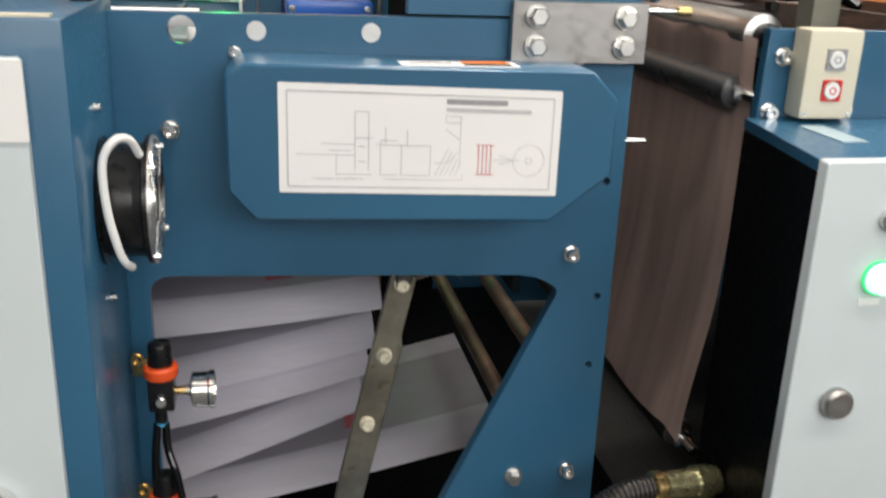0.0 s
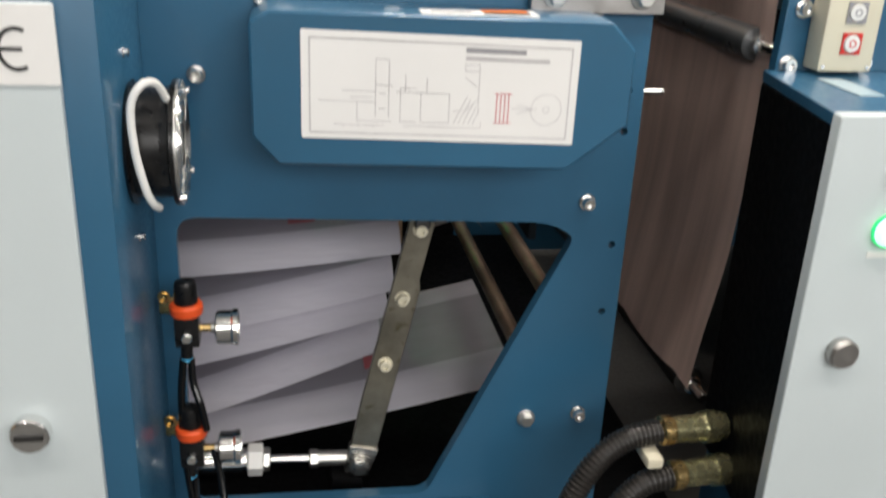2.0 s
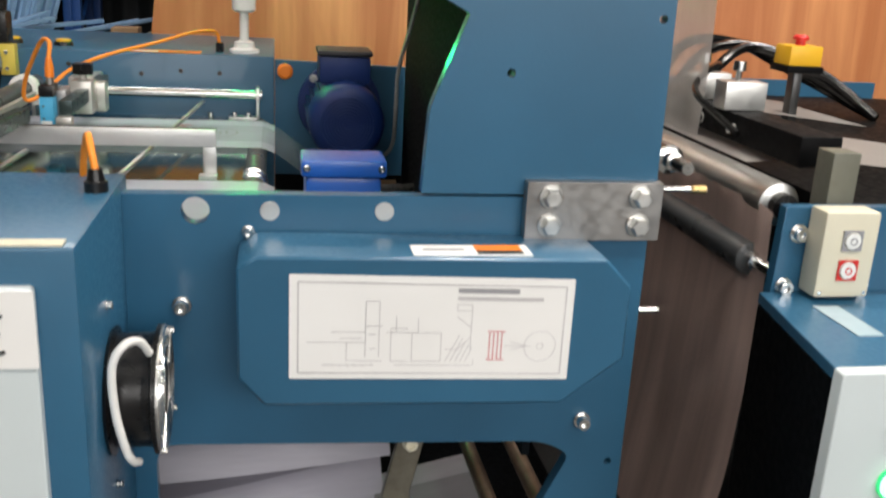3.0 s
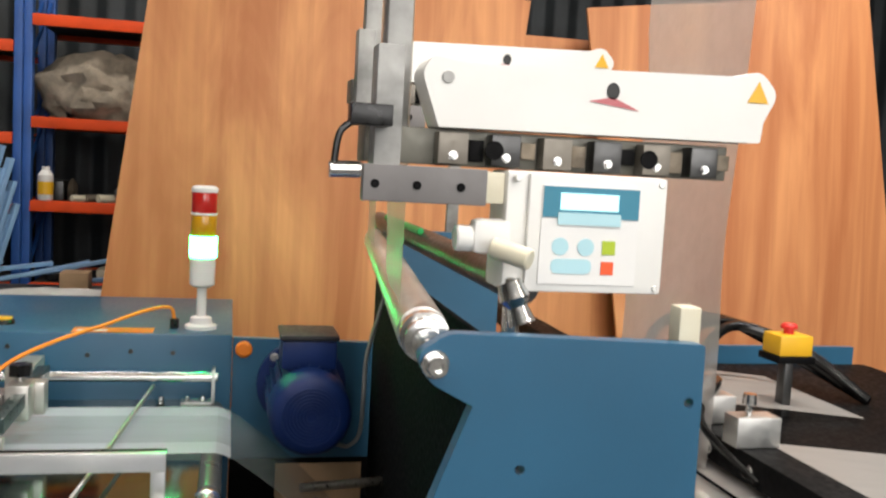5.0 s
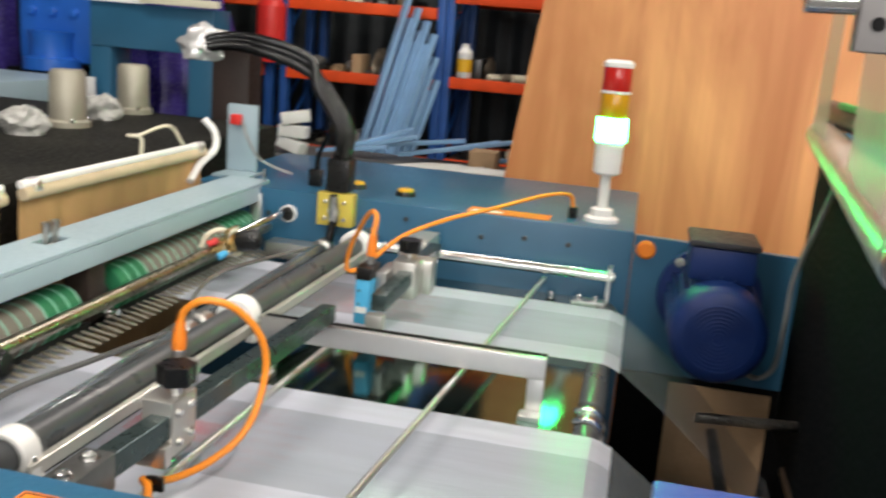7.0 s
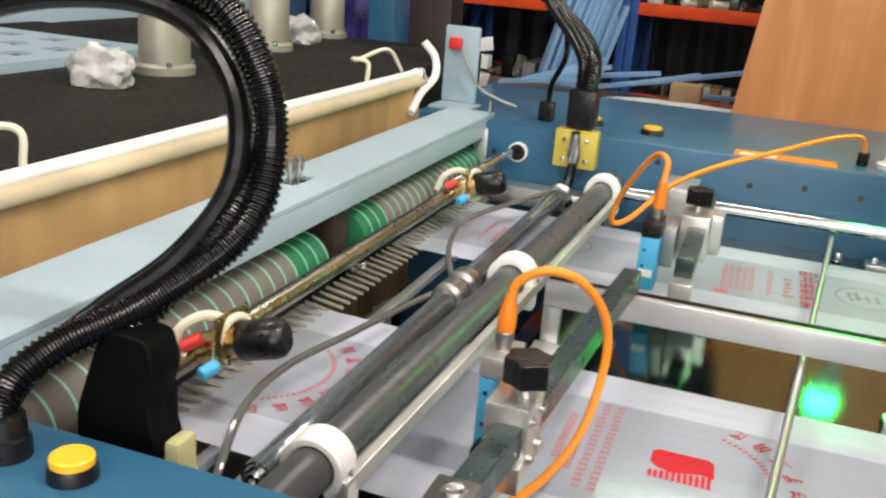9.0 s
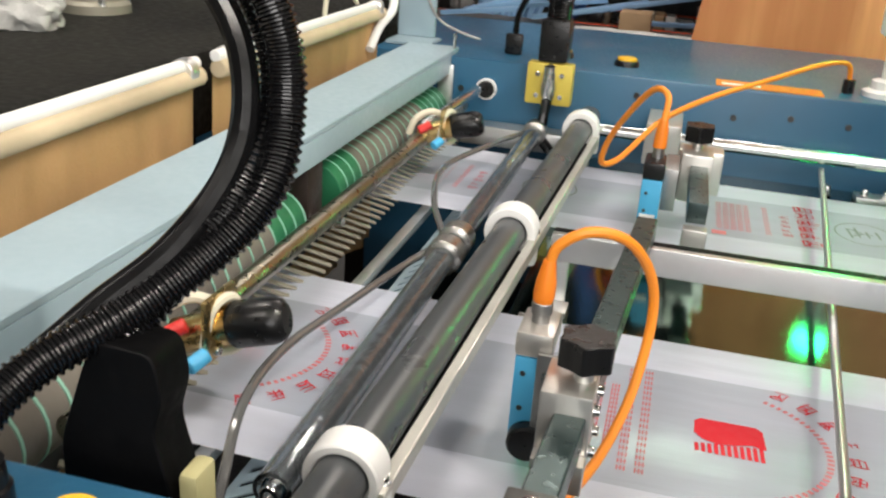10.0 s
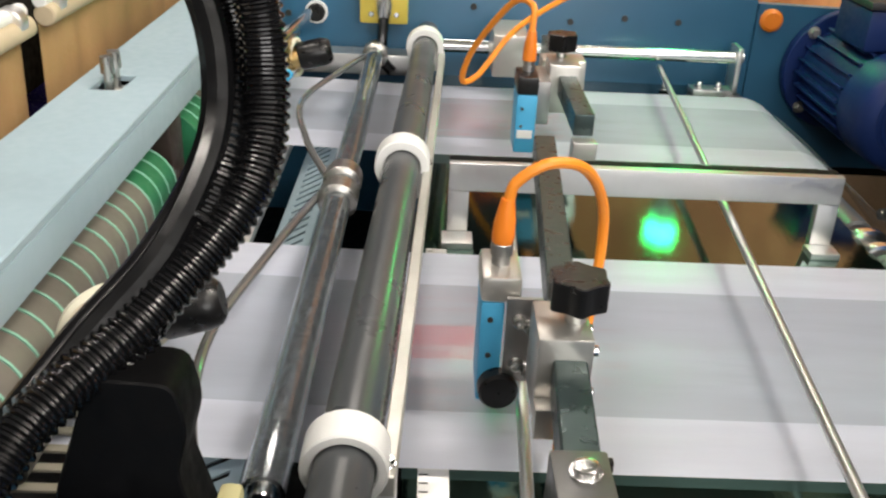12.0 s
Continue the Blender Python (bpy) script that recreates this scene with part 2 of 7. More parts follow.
def hexhead(p, axis, r, h, bm=None):
    """Bolt: washer, hexagon head and a rounded crown."""
    p, a = Vector(p), Vector(axis).normalized()
    bm = rod(p, p + a * h * 0.25, r * 1.25, 20, bm)
    bm = lathe(p + a * h * 0.25, p + a * h, [(0, r), (0.8, r), (1, r * 0.8)], 6, bm)
    return bm


def capscrew(p, axis, r, h, bm=None):
    """Socket screw: washer, round head with a sunk hexagon."""
    p, a = Vector(p), Vector(axis).normalized()
    bm = rod(p, p + a * h * 0.2, r * 1.35, 20, bm)
    bm = lathe(p + a * h * 0.2, p + a * h, [(0, r), (0.9, r), (1, r * 0.9), (1, r * 0.5), (0.6, r * 0.48)], 18, bm)
    return bm


def curve_points(pts, steps=10):
    """A smooth line (Catmull-Rom) through the points."""
    p = [Vector(q) for q in pts]
    p = [p[0] * 2 - p[1]] + p + [p[-1] * 2 - p[-2]]
    out = []
    for i in range(1, len(p) - 2):
        for k in range(steps):
            t = k / steps
            a, b, c, d = p[i - 1], p[i], p[i + 1], p[i + 2]
            out.append(0.5 * ((2 * b) + (c - a) * t + (2 * a - 5 * b + 4 * c - d) * t * t + (3 * b - a - 3 * c + d) * t ** 3))
    out.append(p[-2])
    return out


def tube(pts, r, seg=12, steps=10, bm=None, ribs=0.0, pitch=0.008):
    """A hose along a smooth line; ribs: how far its corrugations stand out."""
    line = curve_points(pts, steps)
    if ribs:
        dense, gap = [line[0]], pitch / 4
        for a, c in zip(line, line[1:]):
            n = max(1, round((c - a).length / gap))
            dense += [a.lerp(c, (i + 1) / n) for i in range(n)]
        line = dense
    b = bmesh.new()
    up, rings = Vector((0.13, 0.31, 0.94)), []
    for i, q in enumerate(line):
        d = (line[min(i + 1, len(line) - 1)] - line[max(i - 1, 0)]).normalized()
        s = d.cross(up).normalized()
        up = s.cross(d).normalized()
        rr = r + (ribs if ribs and i % 4 in (1, 2) else 0)
        rings.append([b.verts.new(q + (s * math.cos(2 * math.pi * j / seg) + up * math.sin(2 * math.pi * j / seg)) * rr) for j in range(seg)])
    for a, c in zip(rings, rings[1:]):
        for j in range(seg):
            b.faces.new((a[j], a[(j + 1) % seg], c[(j + 1) % seg], c[j]))
    b.faces.new(rings[0][::-1]), b.faces.new(rings[-1])
    return joined(bm, b)


def rounded(pts, r, n=5):
    """A closed outline with each corner rounded; r: one radius or one for each corner."""
    out, k = [], len(pts)
    for i in range(k):
        p, a, c = Vector(pts[i]), Vector(pts[i - 1]), Vector(pts[(i + 1) % k])
        ri = r[i] if isinstance(r, (list, tuple)) else r
        if ri <= 0:
            out.append(p)
            continue
        u, v = (a - p).normalized(), (c - p).normalized()
        s = p + u * ri
        e = p + v * ri
        for j in range(n + 1):
            t = j / n
            out.append(s.lerp(p, t).lerp(p.lerp(e, t), t))
    return out


def plate(outer, holes, lo, hi, axis="y", bevel=0.0, bm=None):
    """A flat plate cut to an outline, with holes, from lo to hi along the axis. Outlines are (x, z) for y, (x, y) for z, (y, z) for x."""
    def place(p, h):
        return Vector((p[0], h, p[1])) if axis == "y" else Vector((p[0], p[1], h)) if axis == "z" else Vector((h, p[0], p[1]))
    b = bmesh.new()
    edges = []
    for loop in [outer] + list(holes):
        vs = [b.verts.new(place(p, lo)) for p in loop]
        edges += [b.edges.new((vs[i], vs[(i + 1) % len(vs)])) for i in range(len(vs))]
    bmesh.ops.triangle_fill(b, use_beauty=True, use_dissolve=False, edges=edges)
    geom = bmesh.ops.extrude_face_region(b, geom=b.faces[:])["geom"]
    shift = place((0, 0), hi) - place((0, 0), lo)
    bmesh.ops.translate(b, vec=shift, verts=[g for g in geom if isinstance(g, bmesh.types.BMVert)])
    bmesh.ops.recalc_face_normals(b, faces=b.faces[:])
    finish(b, bevel, 1)
    return joined(bm, b)


def circle(cx, cy, r, n=20, sx=1.0):
    return [(cx + r * sx * math.cos(2 * math.pi * i / n), cy + r * math.sin(2 * math.pi * i / n)) for i in range(n)]


def base_of(ob):
    return base_of(ob.parent) if ob.parent else ob.location.copy()


def part(name, bm, material, parent=None, label=""):
    """Links a bmesh, made in the world's metres, as one mesh object under a thing or part."""
    if parent:
        bmesh.ops.translate(bm, vec=-base_of(parent), verts=bm.verts[:])
    bmesh.ops.recalc_face_normals(bm, faces=bm.faces[:])
    me = bpy.data.meshes.new(name)
    bm.to_mesh(me)
    bm.free()
    me.materials.append(material)
    sharp = math.radians(35)
    me.shade_smooth()
    me.set_sharp_from_angle(angle=sharp)
    ob = new(name, me)
    if parent:
        ob.parent = parent
    return tagged(ob, label)


def thing(name, at, label, category, group="", kind=""):
    ob = new(name)
    ob.empty_display_size = 0.02
    ob.location = at
    return tagged(ob, label, category, group, kind)


def solo(name, bm, material, label, category, group="", kind=""):
    """A thing that is one mesh."""
    return tagged(part(name, bm, material), label, category, group, kind)


# ---- the hall ----
def hall():
    solo("floor", box(-7, 7, -3.2, 7.2, -0.1, 0, 0), CONCRETE, "grey stained workshop concrete floor", "floor", kind="structure")
    x0, x1, z0, z1 = WINDOW
    solo("wall_south", plate([(-7, 0), (7, 0), (7, 3.8), (-7, 3.8)], [[(x0, z0), (x0, z1), (x1, z1), (x1, z0)]], -3.4, -3.2), WALL_PALE, "pale workshop wall with a wide window", "wall", kind="structure")
    w = thing("window_1", ((x0 + x1) / 2, -3.3, z0), "wide steel-framed workshop window", "window", kind="structure")
    for k in range(7):
        x = x0 + (x1 - x0) * k / 6
        part("mullion", box(x - 0.02 + (0.021 if k == 0 else -0.021 if k == 6 else 0), x + 0.02 + (0.021 if k == 0 else -0.021 if k == 6 else 0), -3.36, -3.30, z0 + 0.002, z1 - 0.002, 0.003), ALU, w)
    solo("wall_west", box(-7.2, -7, -3.4, 7.2, 0, 3.8, 0), WALL_DARK, "grimy grey workshop wall", "wall", kind="structure")
    solo("wall_east", box(7, 7.2, -3.4, 7.2, 0, 3.8, 0), WALL_DARK, "grimy grey workshop wall at the end of the line", "wall", kind="structure")
    n = 90
    b = bmesh.new()
    rows = []
    for i in range(n * 4 + 1):
        x = -7 + 14 * i / (n * 4)
        y = 6.1 + (0.022 if i % 4 in (1, 2) else 0.0)
        rows.append([b.verts.new((x, y, z)) for z in (0, 3.8)] + [b.verts.new((x, 6.2, z)) for z in (3.8, 0)])
    for p, q in zip(rows, rows[1:]):
        for k in range(4):
            b.faces.new((p[k], q[k], q[(k + 1) % 4], p[(k + 1) % 4]))
    b.faces.new(rows[0]), b.faces.new(rows[-1][::-1])
    solo("wall_north", b, SHEET_METAL, "dark weathered corrugated sheet wall", "wall", kind="structure")
    solo("ceiling", box(-7, 7, -3.4, 7.2, 3.8, 3.9, 0), WALL_PALE, "plain pale workshop ceiling", "ceiling", kind="structure")


def ceiling_lamps():
    x, y, watts = CEILING_LAMPS[0]
    lamp = thing("ceiling_lamp", (x, y, LAMP_Z), "white tube lamp hung under the workshop ceiling", "lamp", "workshop ceiling lamps")
    part("housing", box(x - 0.62, x + 0.62, y - 0.09, y + 0.09, LAMP_Z, LAMP_Z + 0.05, 0.004), WHITE, lamp)
    part("diffuser", box(x - 0.6, x + 0.6, y - 0.075, y + 0.075, LAMP_Z - 0.028, LAMP_Z - 0.003, 0.006), TUBE_GLOW, lamp, "glowing white diffuser")
    for dx in (-0.5, 0.5):
        part("hanger", rod((x + dx, y, LAMP_Z + 0.045), (x + dx, y, 3.8), 0.004, 8), DARK_STEEL, lamp)
    for lx, ly, watts in CEILING_LAMPS[1:]:
        copy_thing(lamp, pose(lx, ly, LAMP_Z))


# ---- near side of the machine ----
UP = Vector((0, 0, 1))
TOWARD = (0, -1, 0)


def side_frame():
    f = thing("machine_side_frame", (0.1, 1.225, 0), "blue painted steel side plate with a large trapezoid opening", "machine frame")
    outer = rounded([(-0.232, 0.0), (0.43, 0.0), (0.43, 1.005), (-0.232, 1.005)], [0, 0, 0.006, 0])
    hole = rounded([(-0.205, 0.205), (0.150, 0.200), (0.352, 0.632), (0.318, 0.656), (-0.205, 0.672)][::-1], [0.03, 0.03, 0.012, 0.02, 0.02])
    pins = [(0.410, 0.62), (0.407, 0.512), (0.408, 0.790), (0.408, 0.848)]
    part("plate", plate(outer, [hole] + [circle(px, pz, 0.0055, 12) for px, pz in pins] + [circle(-0.148, 0.985, 0.017, 20)], 1.215, 1.235, bevel=0.0012), BLUE, f)
    for px, pz, r in ((0.365, 0.687, 0.009), (0.386, 0.337, 0.009), (-0.167, 0.864, 0.009)):
        part("socket_screw", capscrew((px, 1.215, pz), TOWARD, r, 0.016), CHROME, f, "bright socket-head screw")
    part("hexagon_bolt", hexhead((0.303, 1.215, 0.332), TOWARD, 0.0115, 0.014), ALU, f, "bright hexagon bolt")
    part("pin", rod((0.425, 1.225, 0.845), (0.462, 1.225, 0.845), 0.0045, 12), CHROME, f, "short bright pin")
    part("shelf_box", plate([(1.215, 0.02), (1.06, 0.02), (1.06, 0.13), (1.15, 0.186), (1.215, 0.190)], [], -0.168, 0.255, "x", 0.002), BLUE, f, "sloping blue guard box under the opening")
    part("socket_screw", capscrew((0.275, 1.215, 0.165), TOWARD, 0.007, 0.012), CHROME, f)
    # upper plate, bolted on by the steel joint plate
    up = rounded([(0.125, 1.009), (0.131, 1.115), (0.174, 1.228), (0.128, 1.252), (0.112, 1.282), (0.146, 1.304), (0.431, 1.295), (0.433, 1.009)][::-1], [0, 0.006, 0.012, 0.012, 0.01, 0.002, 0.01, 0])
    part("upper_plate", plate(up, [circle(0.416, 1.231, 0.0055, 12), circle(0.229, 1.160, 0.0055, 12)], 1.213, 1.233, bevel=0.0012), BLUE, f, "blue upper plate with a notched edge")
    part("roller_bolt", capscrew((0.132, 1.213, 1.272), TOWARD, 0.011, 0.018), CHROME, f)
    jp = part("joint_plate", plate(rounded([(0.256, 0.953), (0.436, 0.953), (0.436, 1.029), (0.256, 1.029)], 0.002, 2), [], 1.196, 1.2125, bevel=0.001), PLATE_STEEL, f, "scratched bare steel joint plate")
    for px in (0.287, 0.405):
        for pz in (0.974, 1.011):
            part("bolt", hexhead((px, 1.196, pz), TOWARD, 0.0125, 0.017), ALU, jp, "large bright bolt head")
    for px in (-0.06, 0.08):
        part("cap", rod((px, 1.215, 0.985), (px, 1.2135, 0.985), 0.012, 20), ALU, f)
    part("bright_rod", rod((0.436, 1.204, 1.020), (0.476, 1.204, 1.020), 0.0045, 12), CHROME, f)
    part("rod_end", rod((0.476, 1.204, 1.020), (0.497, 1.204, 1.020), 0.006, 12), BRASS, f)


def cover_box():
    c = thing("belt_cover", (0.14, 1.215, 0.766), "blue sheet-metal cover box with chamfered corners and labels", "machine cover")
    o = [(-0.097, 0.812), (-0.066, 0.776), (0.296, 0.767), (0.372, 0.826), (0.372, 0.920), (0.338, 0.955), (-0.074, 0.960), (-0.097, 0.946)]
    part("shell", plate(o, [], 1.11, 1.213, bevel=0.003), BLUE, c)
    lab = part("label", plate(rounded([(-0.038, 0.811), (0.300, 0.801), (0.300, 0.931), (-0.038, 0.940)], 0.002, 2), [], 1.1085, 1.1096), WHITE_PAPER, c, "white label with a line drawing of the machine")

    def z_of(x, v):
        return 0.811 - 0.0296 * (x + 0.038) + v * 0.1295

    def line(a, b2, w, mat, nm):
        (xa, va), (xb, vb) = a, b2
        pa, pb = Vector((xa, z_of(xa, va))), Vector((xb, z_of(xb, vb)))
        n = (pb - pa).normalized()
        n = Vector((-n.y, n.x)) * w / 2
        return part(nm, plate([tuple(pa + n), tuple(pa - n), tuple(pb - n), tuple(pb + n)], [], 1.1078, 1.1083), mat, lab)

    for a, b2 in (((-0.028, 0.06), (0.29, 0.06)), ((0.29, 0.06), (0.29, 0.93)), ((0.29, 0.93), (-0.028, 0.93)), ((-0.028, 0.93), (-0.028, 0.06))):
        line(a, b2, 0.0016, PALE_INK, "border")
    for x0, x1, v, w in ((0.158, 0.232, 0.875, 0.006), (0.158, 0.262, 0.80, 0.0045)):
        line((x0, v), (x1, v), w, INK if w > 0.005 else PALE_INK, "text_bar")
    black = [((-0.018, 0.36), (0.05, 0.36)), ((0.01, 0.46), (0.05, 0.46)), ((0.05, 0.22), (0.05, 0.76)), ((0.066, 0.22), (0.066, 0.76)), ((0.05, 0.76), (0.066, 0.76)),
             ((0.05, 0.52), (0.07, 0.52)), ((0.028, 0.18), (0.028, 0.36)), ((0.028, 0.18), (0.07, 0.18)), ((0.08, 0.18), (0.08, 0.5)), ((0.08, 0.5), (0.1, 0.5)), ((0.08, 0.18), (0.1, 0.18)),
             ((0.105, 0.18), (0.105, 0.46)), ((0.14, 0.18), (0.14, 0.46)), ((0.105, 0.46), (0.14, 0.46)), ((0.105, 0.18), (0.14, 0.18)), ((0.112, 0.46), (0.112, 0.6)),
             ((0.158, 0.68), (0.176, 0.68)), ((0.176, 0.68), (0.176, 0.28)), ((0.158, 0.62), (0.176, 0.52)), ((0.16, 0.3), (0.176, 0.42)), ((0.145, 0.3), (0.16, 0.3)), ((0.0, 0.14), (0.06, 0.14))]
    for k in range(5):
        black.append(((0.012 + 0.009 * k, 0.12), (0.012 + 0.009 * k, 0.135)))
        black.append(((0.146 + 0.006 * k, 0.18), (0.162 + 0.004 * k, 0.44 - 0.03 * k)))
    black += [((0.075, 0.46), (0.105, 0.46)), ((0.086, 0.46), (0.086, 0.62)), ((0.084, 0.14), (0.18, 0.14)), ((0.02, 0.40), (0.046, 0.40)), ((0.18, 0.14), (0.18, 0.2)), ((0.225, 0.30), (0.245, 0.34)), ((0.225, 0.38), (0.245, 0.34)), ((0.054, 0.3), (0.062, 0.3)), ((0.054, 0.44), (0.062, 0.44)), ((0.158, 0.74), (0.176, 0.74)), ((0.158, 0.68), (0.158, 0.74)), ((0.176, 0.68), (0.176, 0.74))]
    for a, b2 in black:
        line(a, b2, 0.0008, PALE_INK, "drawn_line")
    for k in range(4):
        line((0.199 + k * 0.005, 0.2), (0.199 + k * 0.005, 0.48), 0.0011, FADED_INK, "red_line")
    line((0.196, 0.48), (0.218, 0.48), 0.001, FADED_INK, "red_line")
    line((0.196, 0.2), (0.218, 0.2), 0.001, FADED_INK, "red_line")
    line((0.218, 0.34), (0.25, 0.34), 0.0008, PALE_INK, "drawn_line")
    cz = z_of(0.262, 0.34)
    for r in (0.02, 0.0045):
        part("drawn_circle", plate(circle(0.262, cz, r, 36), [circle(0.262, cz, r - 0.0008, 36)], 1.1078, 1.1083), PALE_INK, lab)
    st = part("sticker", box(0.105, 0.248, 1.120, 1.160, 0.9555, 0.9585, 0.0), WHITE_PAPER, c, "white pictogram sticker")
    part("orange_field", box(0.182, 0.238, 1.136, 1.158, 0.9585, 0.9592, 0), ORANGE, st)
    part("black_field", box(0.182, 0.238, 1.123, 1.135, 0.9585, 0.9592, 0), BLACK_INK, st)
    part("hand_drawing", box(0.118, 0.168, 1.137, 1.143, 0.9585, 0.9592, 0), INK, st)
    for px, pz in ((-0.086, 0.959), (0.352, 0.955)):
        part("screw", capscrew((px, 1.215, pz), TOWARD, 0.006, 0.012), CHROME, c)


def control_cabinet():
    c = thing("control_cabinet", (-0.95, 1.1, 0), "long blue steel cabinet with a grey-white door", "cabinet")
    part("body", box(-1.75, -0.232, 0.95, 1.258, 0.0, 1.02, 0.004), BLUE, c)
    door = part("door", plate(rounded([(-1.15, 0.09), (-0.268, 0.09), (-0.268, 0.986), (-1.15, 0.986)], 0.004, 2), [], 0.936, 0.949, bevel=0.002), DOOR_GREY, c, "grey-white cabinet door")
    ce = part("mark_plate", box(-0.40, -0.266, 0.9335, 0.9355, 0.910, 0.985, 0), WHITE_PAPER, door, "white plate with a conformity mark")
    ring = []
    for k in range(17):
        a = math.radians(60 + k * 240 / 16)
        ring.append((math.cos(a), math.sin(a)))
    for cx in (-0.302,):
        outer = [(cx + 0.018 * x, 0.944 + 0.021 * z) for x, z in ring]
        inner = [(cx + 0.0143 * x, 0.944 + 0.0173 * z) for x, z in ring]
        part("letter", plate(outer + inner[::-1], [], 0.9325, 0.9333), BLACK_INK, door)
        part("letter", box(cx - 0.016, cx + 0.005, 0.9325, 0.9333, 0.9422, 0.9458, 0), BLACK_INK, door)
    cx = -0.352
    outer = [(cx + 0.018 * x, 0.944 + 0.021 * z) for x, z in ring]
    inner = [(cx + 0.0143 * x, 0.944 + 0.0173 * z) for x, z in ring]
    part("letter", plate(outer + inner[::-1], [], 0.9325, 0.9333), BLACK_INK, door)
    lock = part("quarter_turn_lock", rod((-0.336, 0.936, 0.530), (-0.336, 0.918, 0.530), 0.021, 28), CHROME, door, "round bright quarter-turn lock")
    part("lock_slot", box(-0.351, -0.321, 0.9155, 0.918, 0.5265, 0.5335, 0), DARK_STEEL, lock)
    part("edge_strip", box(-0.62, -0.243, 0.954, 0.972, 1.0202, 1.0225, 0), CREAM, c, "worn pale tape along the top edge")
    warn = part("warning_label", box(-0.535, -0.415, 1.163, 1.228, 1.0202, 1.0212, 0), ORANGE, c, "orange warning label")
    part("label_text", box(-0.512, -0.438, 1.176, 1.1785, 1.0213, 1.0218, 0), BLACK_INK, warn)
    part("label_text", box(-0.504, -0.446, 1.185, 1.1875, 1.0213, 1.0218, 0), BLACK_INK, warn)
    part("label_border", plate([(-0.5325, 1.1655), (-0.4175, 1.1655), (-0.4175, 1.2255), (-0.5325, 1.2255)], [[(-0.531, 1.167), (-0.419, 1.167), (-0.419, 1.224), (-0.531, 1.224)]], 1.0213, 1.0218, "z"), BLACK_INK, warn)
    for k in range(14):
        part("label_character", box(-0.522 + k * 0.0066, -0.5172 + k * 0.0066, 1.204, 1.2095, 1.0213, 1.0218, 0), BLACK_INK, warn)
    for px, py, pz in ((-0.232, 1.087, 0.695), (-0.232, 1.082, 0.915)):
        part("screw", capscrew((px, py, pz), (1, 0, 0), 0.0045, 0.007), CHROME, c)
    lead = thing("cable_gland", (-0.250, 1.165, 1.02), "black cable gland with an orange cable bent over it", "cable gland")
    part("body", lathe((-0.250, 1.165, 1.0195), (-0.250, 1.165, 1.046), [(0, 0.013), (0.45, 0.013), (0.5, 0.010), (1, 0.007)], 18), BLACK_PLASTIC, lead)
    part("cable", tube([(-0.250, 1.165, 1.043), (-0.254, 1.172, 1.062), (-0.260, 1.19, 1.078), (-0.268, 1.215, 1.066), (-0.276, 1.235, 1.035), (-0.282, 1.252, 0.99), (-0.29, 1.27, 0.90)], 0.0042, 10), ORANGE_CABLE, lead)
    btn = thing("push_button", (-0.768, 1.214, 1.02), "round yellow push button in a black collar", "push button")
    part("collar", lathe((-0.768, 1.214, 1.019), (-0.768, 1.214, 1.030), [(0, 0.0165), (0.7, 0.016), (1, 0.0145)], 32), BLACK_PLASTIC, btn)
    part("cap", lathe((-0.768, 1.214, 1.0295), (-0.768, 1.214, 1.036), [(0, 0.0142), (0.8, 0.0142), (1, 0.0125)], 32), YELLOW, btn)


